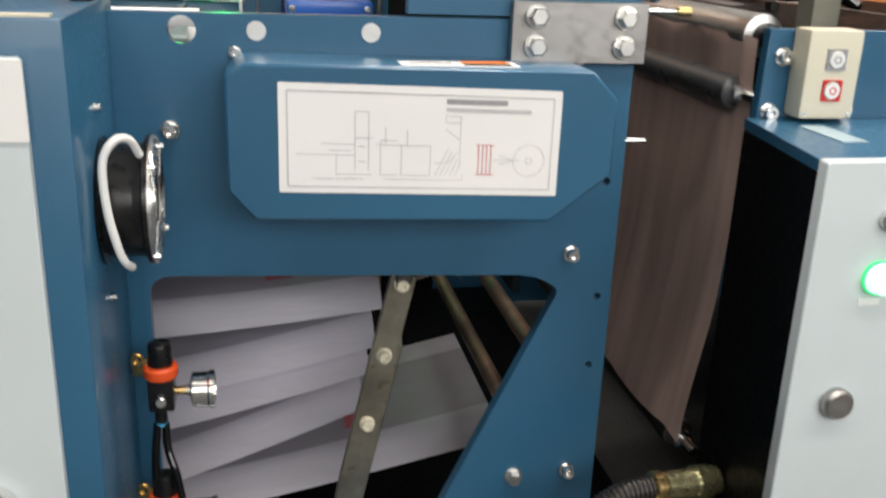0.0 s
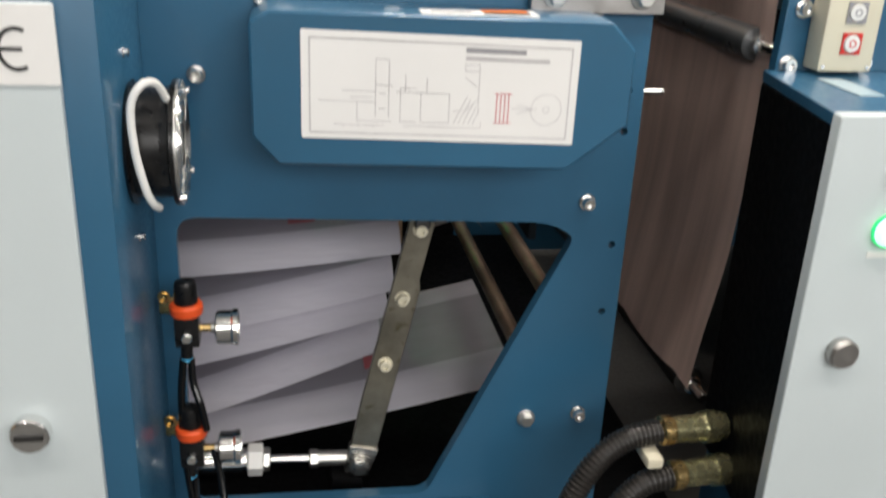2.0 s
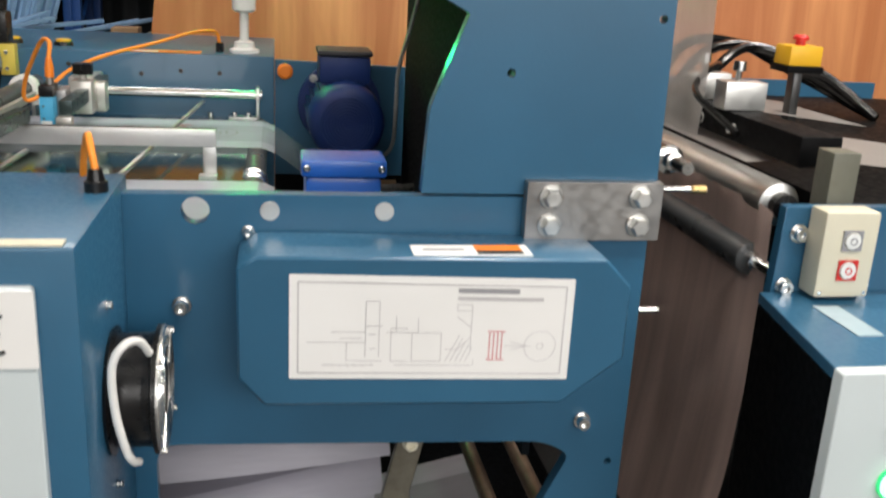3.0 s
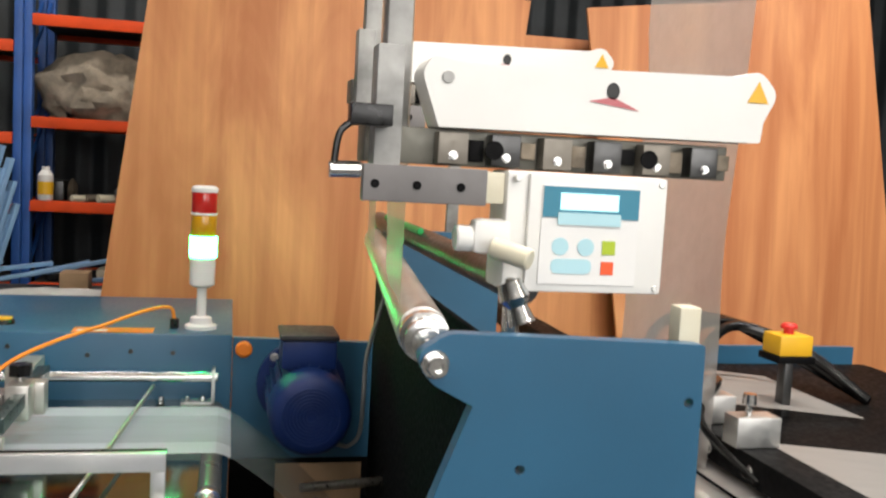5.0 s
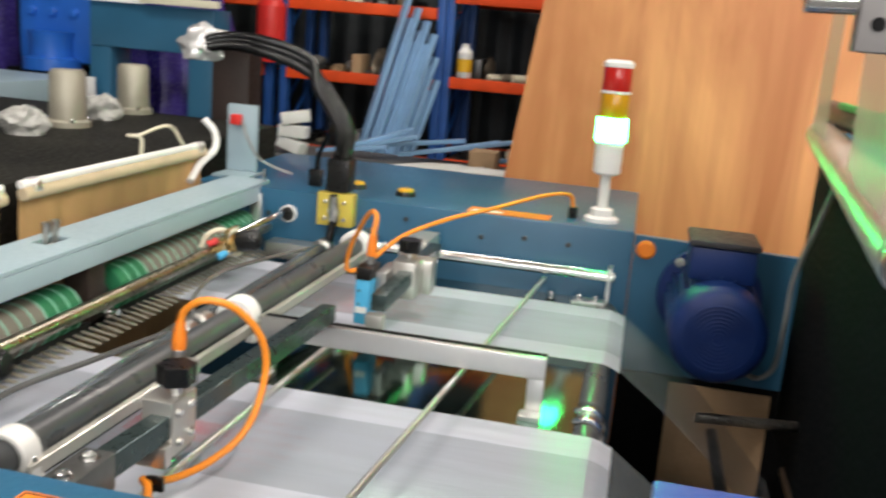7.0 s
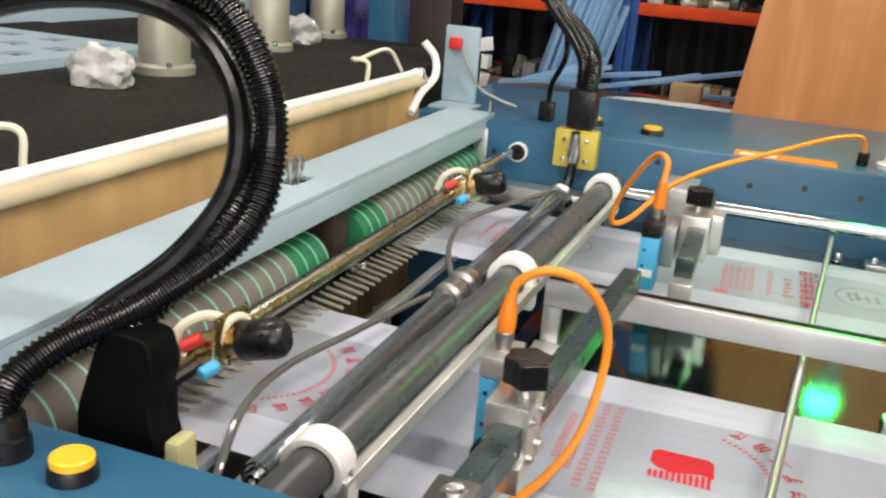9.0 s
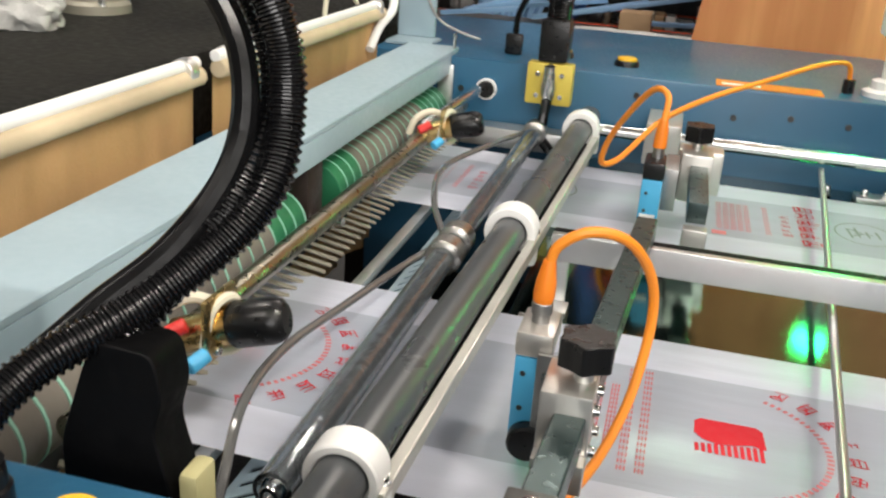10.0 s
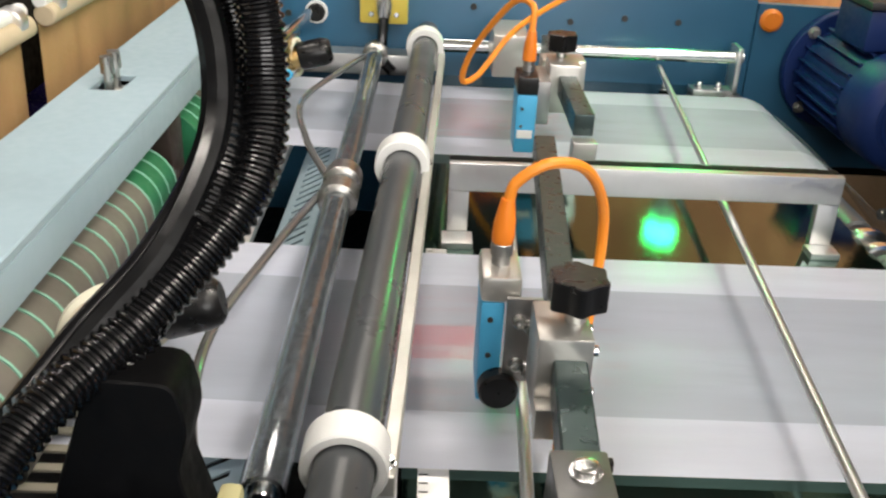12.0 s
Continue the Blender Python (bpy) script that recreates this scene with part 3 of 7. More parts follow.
def cabinet_fan():
    cy, cz, x0, x1 = 1.098, 0.808, -0.2325, -0.178
    f = thing("cooling_fan", (x0, cy, cz), "round black cooling fan with a bright wire guard", "fan")
    part("body", lathe((x0, cy, cz), (x1, cy, cz), [(0, 0.070), (0.08, 0.073), (0.12, 0.064), (0.85, 0.064), (0.9, 0.073), (1, 0.073), (1, 0.066), (0.4, 0.062), (0.35, 0.02)], 36), BLACK_PLASTIC, f)
    part("hub", lathe((x0 + 0.02, cy, cz), (x1 - 0.002, cy, cz), [(0, 0.03), (0.85, 0.03), (0.9, 0.048), (1, 0.046)], 28), ALU, f, "bright motor hub")
    for k in range(7):
        a = k * math.pi * 2 / 7
        m = Matrix.Translation((x1 - 0.012, cy, cz)) @ Matrix.Rotation(a, 4, "X") @ Matrix.Translation((0, 0, 0.045)) @ Matrix.Rotation(0.6, 4, "Z")
        part("blade", box(-0.001, 0.001, -0.014, 0.014, -0.017, 0.017, 0, m=m), ALU, f)
    for r in (0.035, 0.048, 0.060, 0.071):
        pts = [(x1 + 0.003, cy + r * math.cos(2 * math.pi * i / 32), cz + r * math.sin(2 * math.pi * i / 32)) for i in range(33)]
        part("guard_ring", tube(pts, 0.0016, 6, 1), CHROME, f)
    part("face_ring", lathe((x1 - 0.001, cy, cz), (x1 + 0.002, cy, cz), [(0, 0.052), (0, 0.073), (1, 0.073), (1, 0.052), (0, 0.052)], 36, caps=False), ALU, f, "bright face ring")
    for a in (0.8, 2.37, 3.94, 5.51):
        part("guard_strut", rod((x1 + 0.004, cy + 0.03 * math.cos(a), cz + 0.03 * math.sin(a)), (x1 + 0.004, cy + 0.074 * math.cos(a), cz + 0.074 * math.sin(a)), 0.002, 8), CHROME, f)
        part("screw", rod((x1, cy + 0.071 * math.cos(a), cz + 0.071 * math.sin(a)), (x1 + 0.009, cy + 0.071 * math.cos(a), cz + 0.071 * math.sin(a)), 0.004, 10), CHROME, f)
    part("cable", tube([(-0.186, 1.06, 0.868), (-0.194, 1.045, 0.888), (-0.207, 1.03, 0.890), (-0.219, 1.024, 0.868), (-0.218, 1.022, 0.82), (-0.210, 1.024, 0.775), (-0.204, 1.03, 0.756), (-0.200, 1.045, 0.746)], 0.0045, 10), WHITE, f, "white fan cable looping over the rim")


def regulator_master(cx, cy, cz):
    r = thing("air_regulator", (cx, cy, cz), "black air regulator with an orange lock ring and gauge", "regulator", "air regulators")
    part("bracket", box(cx - 0.035, cx - 0.005, cy + 0.003, cy + 0.007, cz + 0.020, cz + 0.044, 0.001), BRASS, r, "yellow-zinc bracket")
    part("bracket_screw", capscrew((cx - 0.028, cy + 0.003, cz + 0.046), TOWARD, 0.006, 0.012), BRASS, r)
    part("body", box(cx - 0.016, cx + 0.016, cy - 0.016, cy + 0.016, cz - 0.022, cz + 0.024, 0.004), BLACK_PLASTIC, r)
    part("lock_ring", lathe((cx, cy, cz + 0.022), (cx, cy, cz + 0.038), [(0, 0.02), (0.2, 0.0215), (0.8, 0.0215), (1, 0.019)], 28), ORANGE_RING, r, "orange lock ring")
    part("knob", lathe((cx, cy, cz + 0.037), (cx, cy, cz + 0.070), [(0, 0.0145), (0.1, 0.0155), (0.8, 0.0145), (0.93, 0.013), (1, 0.009)], 24), BLACK_PLASTIC, r)
    part("nipple", rod((cx + 0.014, cy, cz), (cx + 0.036, cy, cz), 0.0055, 12), BRASS, r)
    g = part("gauge", lathe((cx + 0.036, cy, cz), (cx + 0.066, cy, cz), [(0, 0.017), (0.08, 0.0225), (0.7, 0.0225), (0.78, 0.0245), (1, 0.0245), (1, 0.021), (0.9, 0.0205)], 28), CHROME, r, "bright pressure gauge")
    part("gauge_stem", rod((cx + 0.030, cy, cz), (cx + 0.036, cy, cz), 0.007, 12), ALU, g)
    part("plug", rod((cx, cy - 0.015, cz - 0.006), (cx, cy - 0.022, cz - 0.006), 0.007, 14), CHROME, r)
    part("lower_fitting", rod((cx - 0.003, cy, cz - 0.022), (cx - 0.003, cy, cz - 0.044), 0.008, 14), BLACK_PLASTIC, r)
    part("hose_collar", rod((cx - 0.003, cy, cz - 0.043), (cx - 0.003, cy, cz - 0.048), 0.0075, 14), SENSOR_BLUE, r)
    return r


def air_set():
    r = regulator_master(-0.190, 1.148, 0.540)
    copy_thing(r, pose(-0.194, 1.148, 0.352))
    for pts in ([(-0.198, 1.145, 0.495), (-0.204, 1.143, 0.43), (-0.203, 1.145, 0.32), (-0.19, 1.13, 0.22), (-0.17, 1.06, 0.10), (-0.168, 1.04, 0.0)],
                [(-0.188, 1.147, 0.495), (-0.186, 1.14, 0.46), (-0.177, 1.13, 0.43), (-0.172, 1.135, 0.39)],
                [(-0.192, 1.145, 0.307), (-0.19, 1.14, 0.25), (-0.165, 1.10, 0.2), (-0.160, 1.04, 0.15), (-0.165, 1.03, 0.0)],
                [(-0.165, 1.147, 0.352), (-0.155, 1.13, 0.30), (-0.150, 1.10, 0.24), (-0.165, 1.05, 0.17), (-0.17, 1.03, 0.05)]):
        solo("air_hose", tube(pts, 0.0052, 10), BLACK_RUBBER, "thin black air hose hanging beside the regulators", "hose", "air hoses")
    c = thing("air_cylinder", (-0.15, 1.30, 0.225), "bright round air cylinder pushing the tension lever", "air cylinder")
    part("barrel", lathe((-0.30, 1.30, 0.229), (-0.120, 1.30, 0.223), [(0, 0.019), (0.04, 0.021), (0.9, 0.021), (0.92, 0.019), (1, 0.018)], 28), CHROME, c)
    part("nut", lathe((-0.128, 1.30, 0.2235), (-0.104, 1.30, 0.2225), [(0, 0.024), (0.1, 0.026), (0.9, 0.026), (1, 0.024)], 6), WHITE, c, "white hexagon nut")
    part("nose", rod((-0.104, 1.30, 0.2225), (-0.092, 1.30, 0.222), 0.019, 6), ALU, c)
    part("piston_rod", rod((-0.11, 1.30, 0.222), (0.0, 1.30, 0.218), 0.0075, 16), CHROME, c)
    part("clevis", rod((-0.022, 1.30, 0.2185), (0.045, 1.30, 0.217), 0.0125, 16), ALU, c)
    part("clevis_nut", rod((-0.03, 1.30, 0.2188), (-0.015, 1.30, 0.2183), 0.015, 6), ALU, c)


def tension_lever():
    """The flat lever that the film pulls to and fro; it turns about its foot."""
    lv = thing("tension_lever", (0.050, 1.30, 0.215), "stained flat steel tension lever with bolts", "lever")
    d = Vector((0.091, 0, 0.42)).normalized()
    n = Vector((d.z, 0, -d.x))
    p0 = Vector((0.050, 1.30, 0.215))

    def at(along, across=0.0, y=1.29):
        q = p0 + d * along + n * across
        return (q.x, q.z)

    bar = [at(0.022, -0.019), at(0.022, 0.023), at(0.30, 0.024), at(0.32, 0.024), at(0.335, 0.019), at(0.43, 0.019), at(0.43, -0.019), at(0.10, -0.021)]
    part("bar", plate(bar, [], 1.288, 1.298, bevel=0.001), LEVER_STEEL, lv)
    part("fork", plate([at(-0.02, -0.02), at(-0.02, 0.02), at(0.03, 0.026), at(0.03, -0.022)], [], 1.284, 1.30, bevel=0.001), STEEL, lv)
    part("pivot_bolt", hexhead((p0.x, 1.284, p0.z), TOWARD, 0.0165, 0.016), STEEL, lv, "large pivot bolt head")
    for a in (0.30, 0.185, 0.415):
        q = p0 + d * a
        part("bolt", capscrew((q.x, 1.288, q.z), TOWARD, 0.009, 0.012), CREAM, lv, "pale bolt head")
    q = p0 + d * 0.425
    part("cross_rod", rod((q.x, 1.28, q.z), (q.x, 2.55, q.z), 0.012, 16), DARK_STEEL, lv)
    return lv


def lever_bearing():
    solo("lever_bearing", box(0.005, 0.055, 1.27, 1.33, 0.165, 0.198, 0.003), BLACK_PAINT, "small black bearing block under the lever", "bearing block")


def web_strip(pts, y0, y1, n=8, wave=0.0, rows=6):
    """A film web that follows a line of (x, z), y0 to y1 wide."""
    line = curve_points([(x, 0, z) for x, z in pts], n)
    b = bmesh.new()
    grid = []
    for i, q in enumerate(line):
        row = []
        for j in range(rows + 1):
            y = y0 + (y1 - y0) * j / rows
            w = wave * noise.noise(Vector((q.x * 5, y * 9, q.z * 5)))
            row.append(b.verts.new((q.x + w, y, q.z + w)))
        grid.append(row)
    for a, c in zip(grid, grid[1:]):
        for j in range(rows):
            b.faces.new((a[j], a[j + 1], c[j + 1], c[j]))
    return b


def drooped(b, y0, y1, drop):
    """Lets the edge at y0 hang down by drop."""
    for v in b.verts:
        k = (y1 - v.co.y) / (y1 - y0)
        v.co.z -= drop * k * k
        v.co.y += 0.5 * drop * k
    return b


def dancer_webs():
    """Film looped between fixed and swinging rollers behind the opening."""
    runs = [((-0.33, 0.640), (0.27, 0.672)), ((-0.33, 0.516), (0.125, 0.555)), ((-0.33, 0.397), (0.115, 0.489)), ((-0.33, 0.338), (0.105, 0.442)), ((-0.33, 0.226), (0.095, 0.378)), ((-0.33, 0.172), (0.325, 0.304))]
    loops = []
    for (xa, za), (xb, zb) in runs:
        g = thing("film_loop", ((xa + xb) / 2, 1.56, (za + zb) / 2), "slack run of milky printed bag film between rollers", "film", "film loops behind the opening")
        pts = [(xa + (xb - xa) * k / 4, za + (zb - za) * k / 4 - 0.006 * math.sin(math.pi * k / 4)) for k in range(5)]
        pts = [(px, pz + 0.016) for px, pz in pts]
        loops.append(g)
        part("edge_fold", drooped(web_strip(pts, 1.385, 1.470, 4, 0, 5), 1.385, 1.470, 0.036), FILM_LOOP, g)
        part("middle", web_strip(pts, 1.470, 1.700, 4, 0, 3), FILM_LOOP_MID, g, "thinner clearer middle of the film")
        part("edge_fold", web_strip(pts, 1.700, 1.770, 4, 0, 2), FILM_LOOP, g)
    for i, ((xa, za), (xb, zb)) in enumerate(runs):
        solo("guide_roller", lathe((xa - 0.01, 1.30, za - 0.022), (xa - 0.01, 2.6, za - 0.022), [(0, 0.008), (0.02, 0.008), (0.02, 0.021), (0.98, 0.021), (0.98, 0.008), (1, 0.008)], 20), ALU, "bright aluminium guide roller under the film", "roller", "dancer guide rollers")
    for x, z in ((0.295, 0.435), (0.336, 0.520)):
        solo("stained_shaft", lathe((x, 1.262, z), (x, 2.66, z), [(0, 0.009), (0.01, 0.009), (0.012, 0.013), (0.985, 0.013), (0.99, 0.009), (1, 0.009)], 18), surface("rust_stained_shaft", (0.40, 0.30, 0.22), 0.35, 0.8, vary=0.3, scale=14), "rust-stained cross shaft behind the opening", "shaft", "stained cross shafts")
    g = thing("film_loop", (0.24, 1.58, 0.55), "crumpled end of milky film beyond the lever", "film", "film loops behind the opening")
    part("middle", web_strip([(0.15, 0.575), (0.20, 0.59), (0.25, 0.605)], 1.40, 1.75, 6, 0.012, 8), FILM_WARM_SHADE, g)
    for i, u in ((0, 0.45), (1, 0.6), (5, 0.62), (5, 0.30)):
        (xa, za), (xb, zb) = runs[i]
        pts = [(xa + (xb - xa) * (u + 0.05 * k), za + (zb - za) * (u + 0.05 * k) + 0.0135) for k in range(3)]
        part("printed_mark", web_strip(pts, 1.50, 1.545, 4, 0, 2), FADED_INK, loops[i], "faint red print on the film")



# ---- right-hand unit ----
def electric_cabinet():
    c = thing("electric_cabinet", (1.0, 1.2, 0), "grey-white electric cabinet with a black side and blue base", "cabinet")
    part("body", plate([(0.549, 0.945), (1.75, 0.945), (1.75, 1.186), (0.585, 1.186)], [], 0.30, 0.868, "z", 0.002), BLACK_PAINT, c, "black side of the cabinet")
    part("top", plate([(0.546, 0.935), (1.75, 0.935), (1.75, 1.186), (0.585, 1.186)], [], 0.869, 0.884, "z", 0.001), BLUE, c)
    part("base", box(0.60, 1.75, 0.97, 1.186, 0.0, 0.299, 0.003), BLUE, c)
    door = part("door", plate(rounded([(0.545, 0.318), (1.72, 0.318), (1.72, 0.886), (0.545, 0.886)], 0.004, 2), [], 0.925, 0.944, bevel=0.002), DOOR_GREY, c, "grey-white door")
    lamp = part("pilot_lamp", lathe((0.632, 0.9265, 0.750), (0.632, 0.905, 0.750), [(0, 0.0188), (0.3, 0.0188), (0.35, 0.0175), (0.8, 0.0165), (1, 0.011)], 28), LENS_WHITE, door, "lit green pilot lamp")
    part("lamp_ring", lathe((0.632, 0.9266, 0.750), (0.632, 0.9205, 0.750), [(0, 0.0207), (1, 0.0207)], 28), RING_GREEN, lamp)
    part("lamp_label", box(0.612, 0.640, 0.924, 0.9248, 0.716, 0.724, 0), WHITE_PAPER, door)
    part("key_switch", lathe((0.632, 0.9265, 0.820), (0.632, 0.902, 0.820), [(0, 0.013), (0.35, 0.013), (0.4, 0.008), (1, 0.0075)], 20), CHROME, door)
    part("switch_label", box(0.644, 0.70, 0.924, 0.9248, 0.810, 0.830, 0), WHITE_PAPER, door)
    knob = part("lock", lathe((0.606, 0.9265, 0.593), (0.606, 0.910, 0.593), [(0, 0.0175), (0.2, 0.0195), (0.75, 0.0195), (1, 0.0165)], 28), PLATE_STEEL, door, "round dull steel lock")
    tri = part("warning_triangle", plate(rounded([(0.690, 0.578), (0.790, 0.578), (0.740, 0.665)], 0.006, 3), [], 0.9236, 0.9246), BLACK_INK, door, "yellow and black warning triangle")
    part("yellow_field", plate(rounded([(0.697, 0.5825), (0.783, 0.5825), (0.740, 0.656)], 0.004, 3), [], 0.9228, 0.9235), YELLOW, tri)
    # Pale patch painted for the glossy reflection on the blue top.
    part("painted_reflection", box(0.63, 0.665, 1.03, 1.13, 0.8842, 0.8852, 0), PALE_BLUE, c)
    p = thing("printing_machine", (1.1, 1.2, 0.87), "blue side plate of the printing unit with bolts", "machine frame")
    part("plate", plate([(0.601, 0.86), (1.75, 0.86), (1.75, 1.002), (0.606, 1.002)], [], 1.187, 1.205, bevel=0.001), BLUE, p)
    for px, pz in ((0.618, 0.892), (0.628, 0.966), (0.728, 0.897)):
        part("bolt", capscrew((px, 1.187, pz), TOWARD, 0.0095, 0.013), CHROME, p)
    part("post", box(0.676, 0.716, 1.21, 1.25, 0.95, 1.070, 0.002), surface("olive_grey_paint", (0.13, 0.13, 0.10), 0.5), p, "olive-grey post")
    bx = thing("button_box", (0.678, 1.187, 0.89), "cream push-button box with a white and a red button", "button box")
    part("case", box(0.639, 0.717, 1.146, 1.186, 0.890, 1.006, 0.005), CREAM, bx)
    for z, m, m2 in ((0.968, INK, WHITE), (0.928, RED, WHITE)):
        rim = [(0.6662, z - 0.0138), (0.6938, z - 0.0138), (0.6938, z + 0.0138), (0.6662, z + 0.0138)]
        part("button_frame", plate(rim, [circle(0.680, z, 0.0126, 24)], 1.1435, 1.1462), m, bx)
        part("button", lathe((0.680, 1.1465, z), (0.680, 1.1415, z), [(0, 0.0112), (0.8, 0.0112), (1, 0.010)], 20), m2, bx)
        part("button_mark", plate(circle(0.680, z, 0.0050, 14), [circle(0.680, z, 0.0036, 14)], 1.1407, 1.1415), INK if m2 is WHITE and m is not RED else RED, bx)
    for px in (0.646, 0.710):
        part("screw", rod((px, 1.1462, 0.897), (px, 1.1448, 0.897), 0.003, 8), CHROME, bx)


def print_unit_rollers():
    specs = [(0.640, 0.985, 0.030, ALU, "bright roller carrying film"), (0.612, 0.905, 0.024, GREY_PVC, "dark green-grey rubber roller"), (0.470, 1.046, 0.020, CHROME, "bright guide roller"),
             (0.590, 0.355, 0.024, DARK_STEEL, "dark lower guide roller carrying film")]
    for x, z, r, m, lab in specs:
        rl = thing("film_roller", (x, 1.25, z), lab + " across the machine", "roller", "print unit rollers")
        part("shell", lathe((x, 1.262, z), (x, 2.58, z), [(0, r * 0.6), (0.003, r), (0.997, r), (1, r * 0.6)], 26), m, rl)
        part("journal", lathe((x, 1.206, z), (x, 1.262, z), [(0, 0.008), (0.1, 0.009), (0.7, 0.009), (0.72, r * 0.62), (1, r * 0.62)], 18), CHROME if r < 0.026 else BLACK_PLASTIC, rl)
    solo("film_web", web_strip([(0.609, 0.985), (0.612, 0.85), (0.600, 0.6), (0.566, 0.362)], 1.222, 1.88, 8, 0.007, 24), FILM_WARM_SHADE, "milky print film, coloured brown for warm shade, running down to the lower roller", "film", "film lanes of the print unit")
    solo("film_web", web_strip([(0.609, 0.985), (0.612, 0.85), (0.600, 0.6), (0.566, 0.362)], 2.02, 2.46, 8, 0.006, 14), FILM_WARM_SHADE, "milky print film, coloured brown for warm shade, running down to the lower roller", "film", "film lanes of the print unit")
    solo("film_web", web_strip([(0.655, 1.017), (0.80, 1.02), (1.3, 0.97)], 1.40, 1.75), FILM_THIN, "milky film on the upper roller", "film", "film lanes of the print unit")
    solo("film_web", web_strip([(0.655, 1.017), (0.80, 1.02), (1.3, 0.97)], 2.05, 2.45), FILM_THIN, "milky film on the upper roller", "film", "film lanes of the print unit")
    b = thing("cross_beam", (0.71, 1.9, 1.06), "black cross beam with aluminium clamps and cables", "machine beam")
    part("beam", box(0.68, 0.745, 1.30, 3.0, 1.03, 1.075, 0.003), BLACK_PAINT, b)
    for y in (1.55, 1.68, 2.0):
        cl = part("clamp", box(0.672, 0.745, y - 0.02, y + 0.022, 1.076, 1.122, 0.002), ALU, b)
        part("clamp_knob", lathe((0.70, y, 1.122), (0.70, y, 1.155), [(0, 0.005), (0.5, 0.005), (0.52, 0.011), (1, 0.010)], 14), CHROME, cl)
    for y, z in ((1.50, 1.02), (1.62, 1.02), (1.8, 1.02), (2.1, 1.02)):
        part("screw", capscrew((0.68, y, 1.05), (-1, 0, 0), 0.007, 0.012), CHROME, b)
    part("cable", tube([(0.66, 1.45, 1.05), (0.65, 1.6, 1.10), (0.76, 1.75, 1.13), (0.80, 2.0, 1.05)], 0.006, 8), BLACK_RUBBER, b)
    e = thing("emergency_stop", (1.13, 2.12, 1.09), "yellow box with a red emergency stop button", "emergency stop")
    part("foot", box(1.09, 1.18, 2.075, 2.155, 1.085, 1.10, 0.002), BLACK_PAINT, e)
    part("foot_post", box(1.125, 1.145, 2.10, 2.13, 0.961, 1.085, 0.001), DARK_STEEL, e)
    part("case", box(1.095, 1.175, 2.08, 2.15, 1.10, 1.145, 0.004), YELLOW, e)
    part("button", lathe((1.135, 2.115, 1.145), (1.135, 2.115, 1.168), [(0, 0.011), (0.5, 0.011), (0.52, 0.018), (0.8, 0.018), (1, 0.013)], 24), RED, e)
    for k in range(3):
        part("loose_cable", tube([(0.90, 2.2 + 0.1 * k, 0.965), (1.0, 2.25 + 0.1 * k, 1.07 + 0.02 * k), (1.15, 2.35 + 0.05 * k, 1.12), (1.32, 2.3 + 0.1 * k, 1.06), (1.42, 2.2, 0.97)], 0.013, 10), BLACK_RUBBER, b, "loose black cable")
    # Added plate that stops light coming into the print unit from behind.
    solo("far_light_blocker", plate([(0.455, 0.0), (1.75, 0.0), (1.75, 1.0), (0.455, 1.0)], [], 2.70, 2.72), BLUE, "blue plate added on the printing machine's far side to block light", "machine frame")
    solo("print_unit_bed", box(0.80, 1.75, 1.25, 2.65, 0.62, 0.96, 0.004), BLACK_PAINT, "dark bed of the printing unit under the film", "machine bed")


def conduits():
    ends = [((0.562, 1.085, 0.386), (0.462, 1.075, 0.389)), ((0.575, 1.06, 0.330), (0.474, 1.045, 0.333))]
    paths = [[(0.462, 1.075, 0.389), (0.41, 1.072, 0.379), (0.365, 1.065, 0.345), (0.325, 1.055, 0.27), (0.300, 1.045, 0.16), (0.29, 1.03, 0.0)],
             [(0.474, 1.045, 0.333), (0.43, 1.04, 0.325), (0.39, 1.03, 0.29), (0.355, 1.02, 0.22), (0.335, 1.01, 0.12), (0.33, 1.0, 0.0)]]
    for (a, b2), pts in zip(ends, paths):
        c = thing("conduit", a, "black corrugated conduit with an olive plug connector", "conduit", "plugged conduits")
        part("hose", tube(pts, 0.0155, 14, 8, ribs=0.0025, pitch=0.007), surface("conduit_plastic", (0.022, 0.020, 0.018), 0.35), c)
        A, B = Vector(a), Vector(b2)
        L = A - B
        part("ring_nut", lathe(B - L * 0.03, B + L * 0.18, [(0, 0.0165), (0.15, 0.0215), (0.85, 0.0215), (1, 0.019)], 14), BRASS, c, "bright ring nut")
        part("shell", lathe(B + L * 0.18, B + L * 0.66, [(0, 0.019), (0.9, 0.02), (1, 0.0215)], 24), OLIVE, c)
        part("flange", lathe(B + L * 0.66, A, [(0, 0.0235), (0.6, 0.0235), (0.62, 0.02), (1, 0.02)], 24), OLIVE, c)
    cap = thing("connector_cap", (0.53, 1.03, 0.22), "pale plastic connector cap hanging on a chain", "cap", "hanging caps")
    part("cap", lathe((0.545, 1.05, 0.235), (0.545, 1.03, 0.225), [(0, 0.024), (0.8, 0.026), (1, 0.022)], 24), CREAM, cap)
    for k in range(16):
        t = k / 15
        q = Vector((0.540, 1.028, 0.300)).lerp(Vector((0.520, 1.02, 0.205)), t)
        part("chain_link", rod(q, q + Vector((0.002 * (k % 2), 0.001, -0.007)), 0.0022, 6), PIPE_STEEL, cap)
    c2 = copy_thing(cap, pose(0.518, 1.02, 0.165))
    solo("hose_clip", box(0.432, 0.456, 1.035, 1.085, 0.352, 0.369, 0.005), CREAM, "pale clip holding both conduits", "clip")


# ---- film bed ----
NEAR_LANE, FAR_LANE = (1.505, 1.880), (2.205, 2.560)
WEB_Z = 0.8645


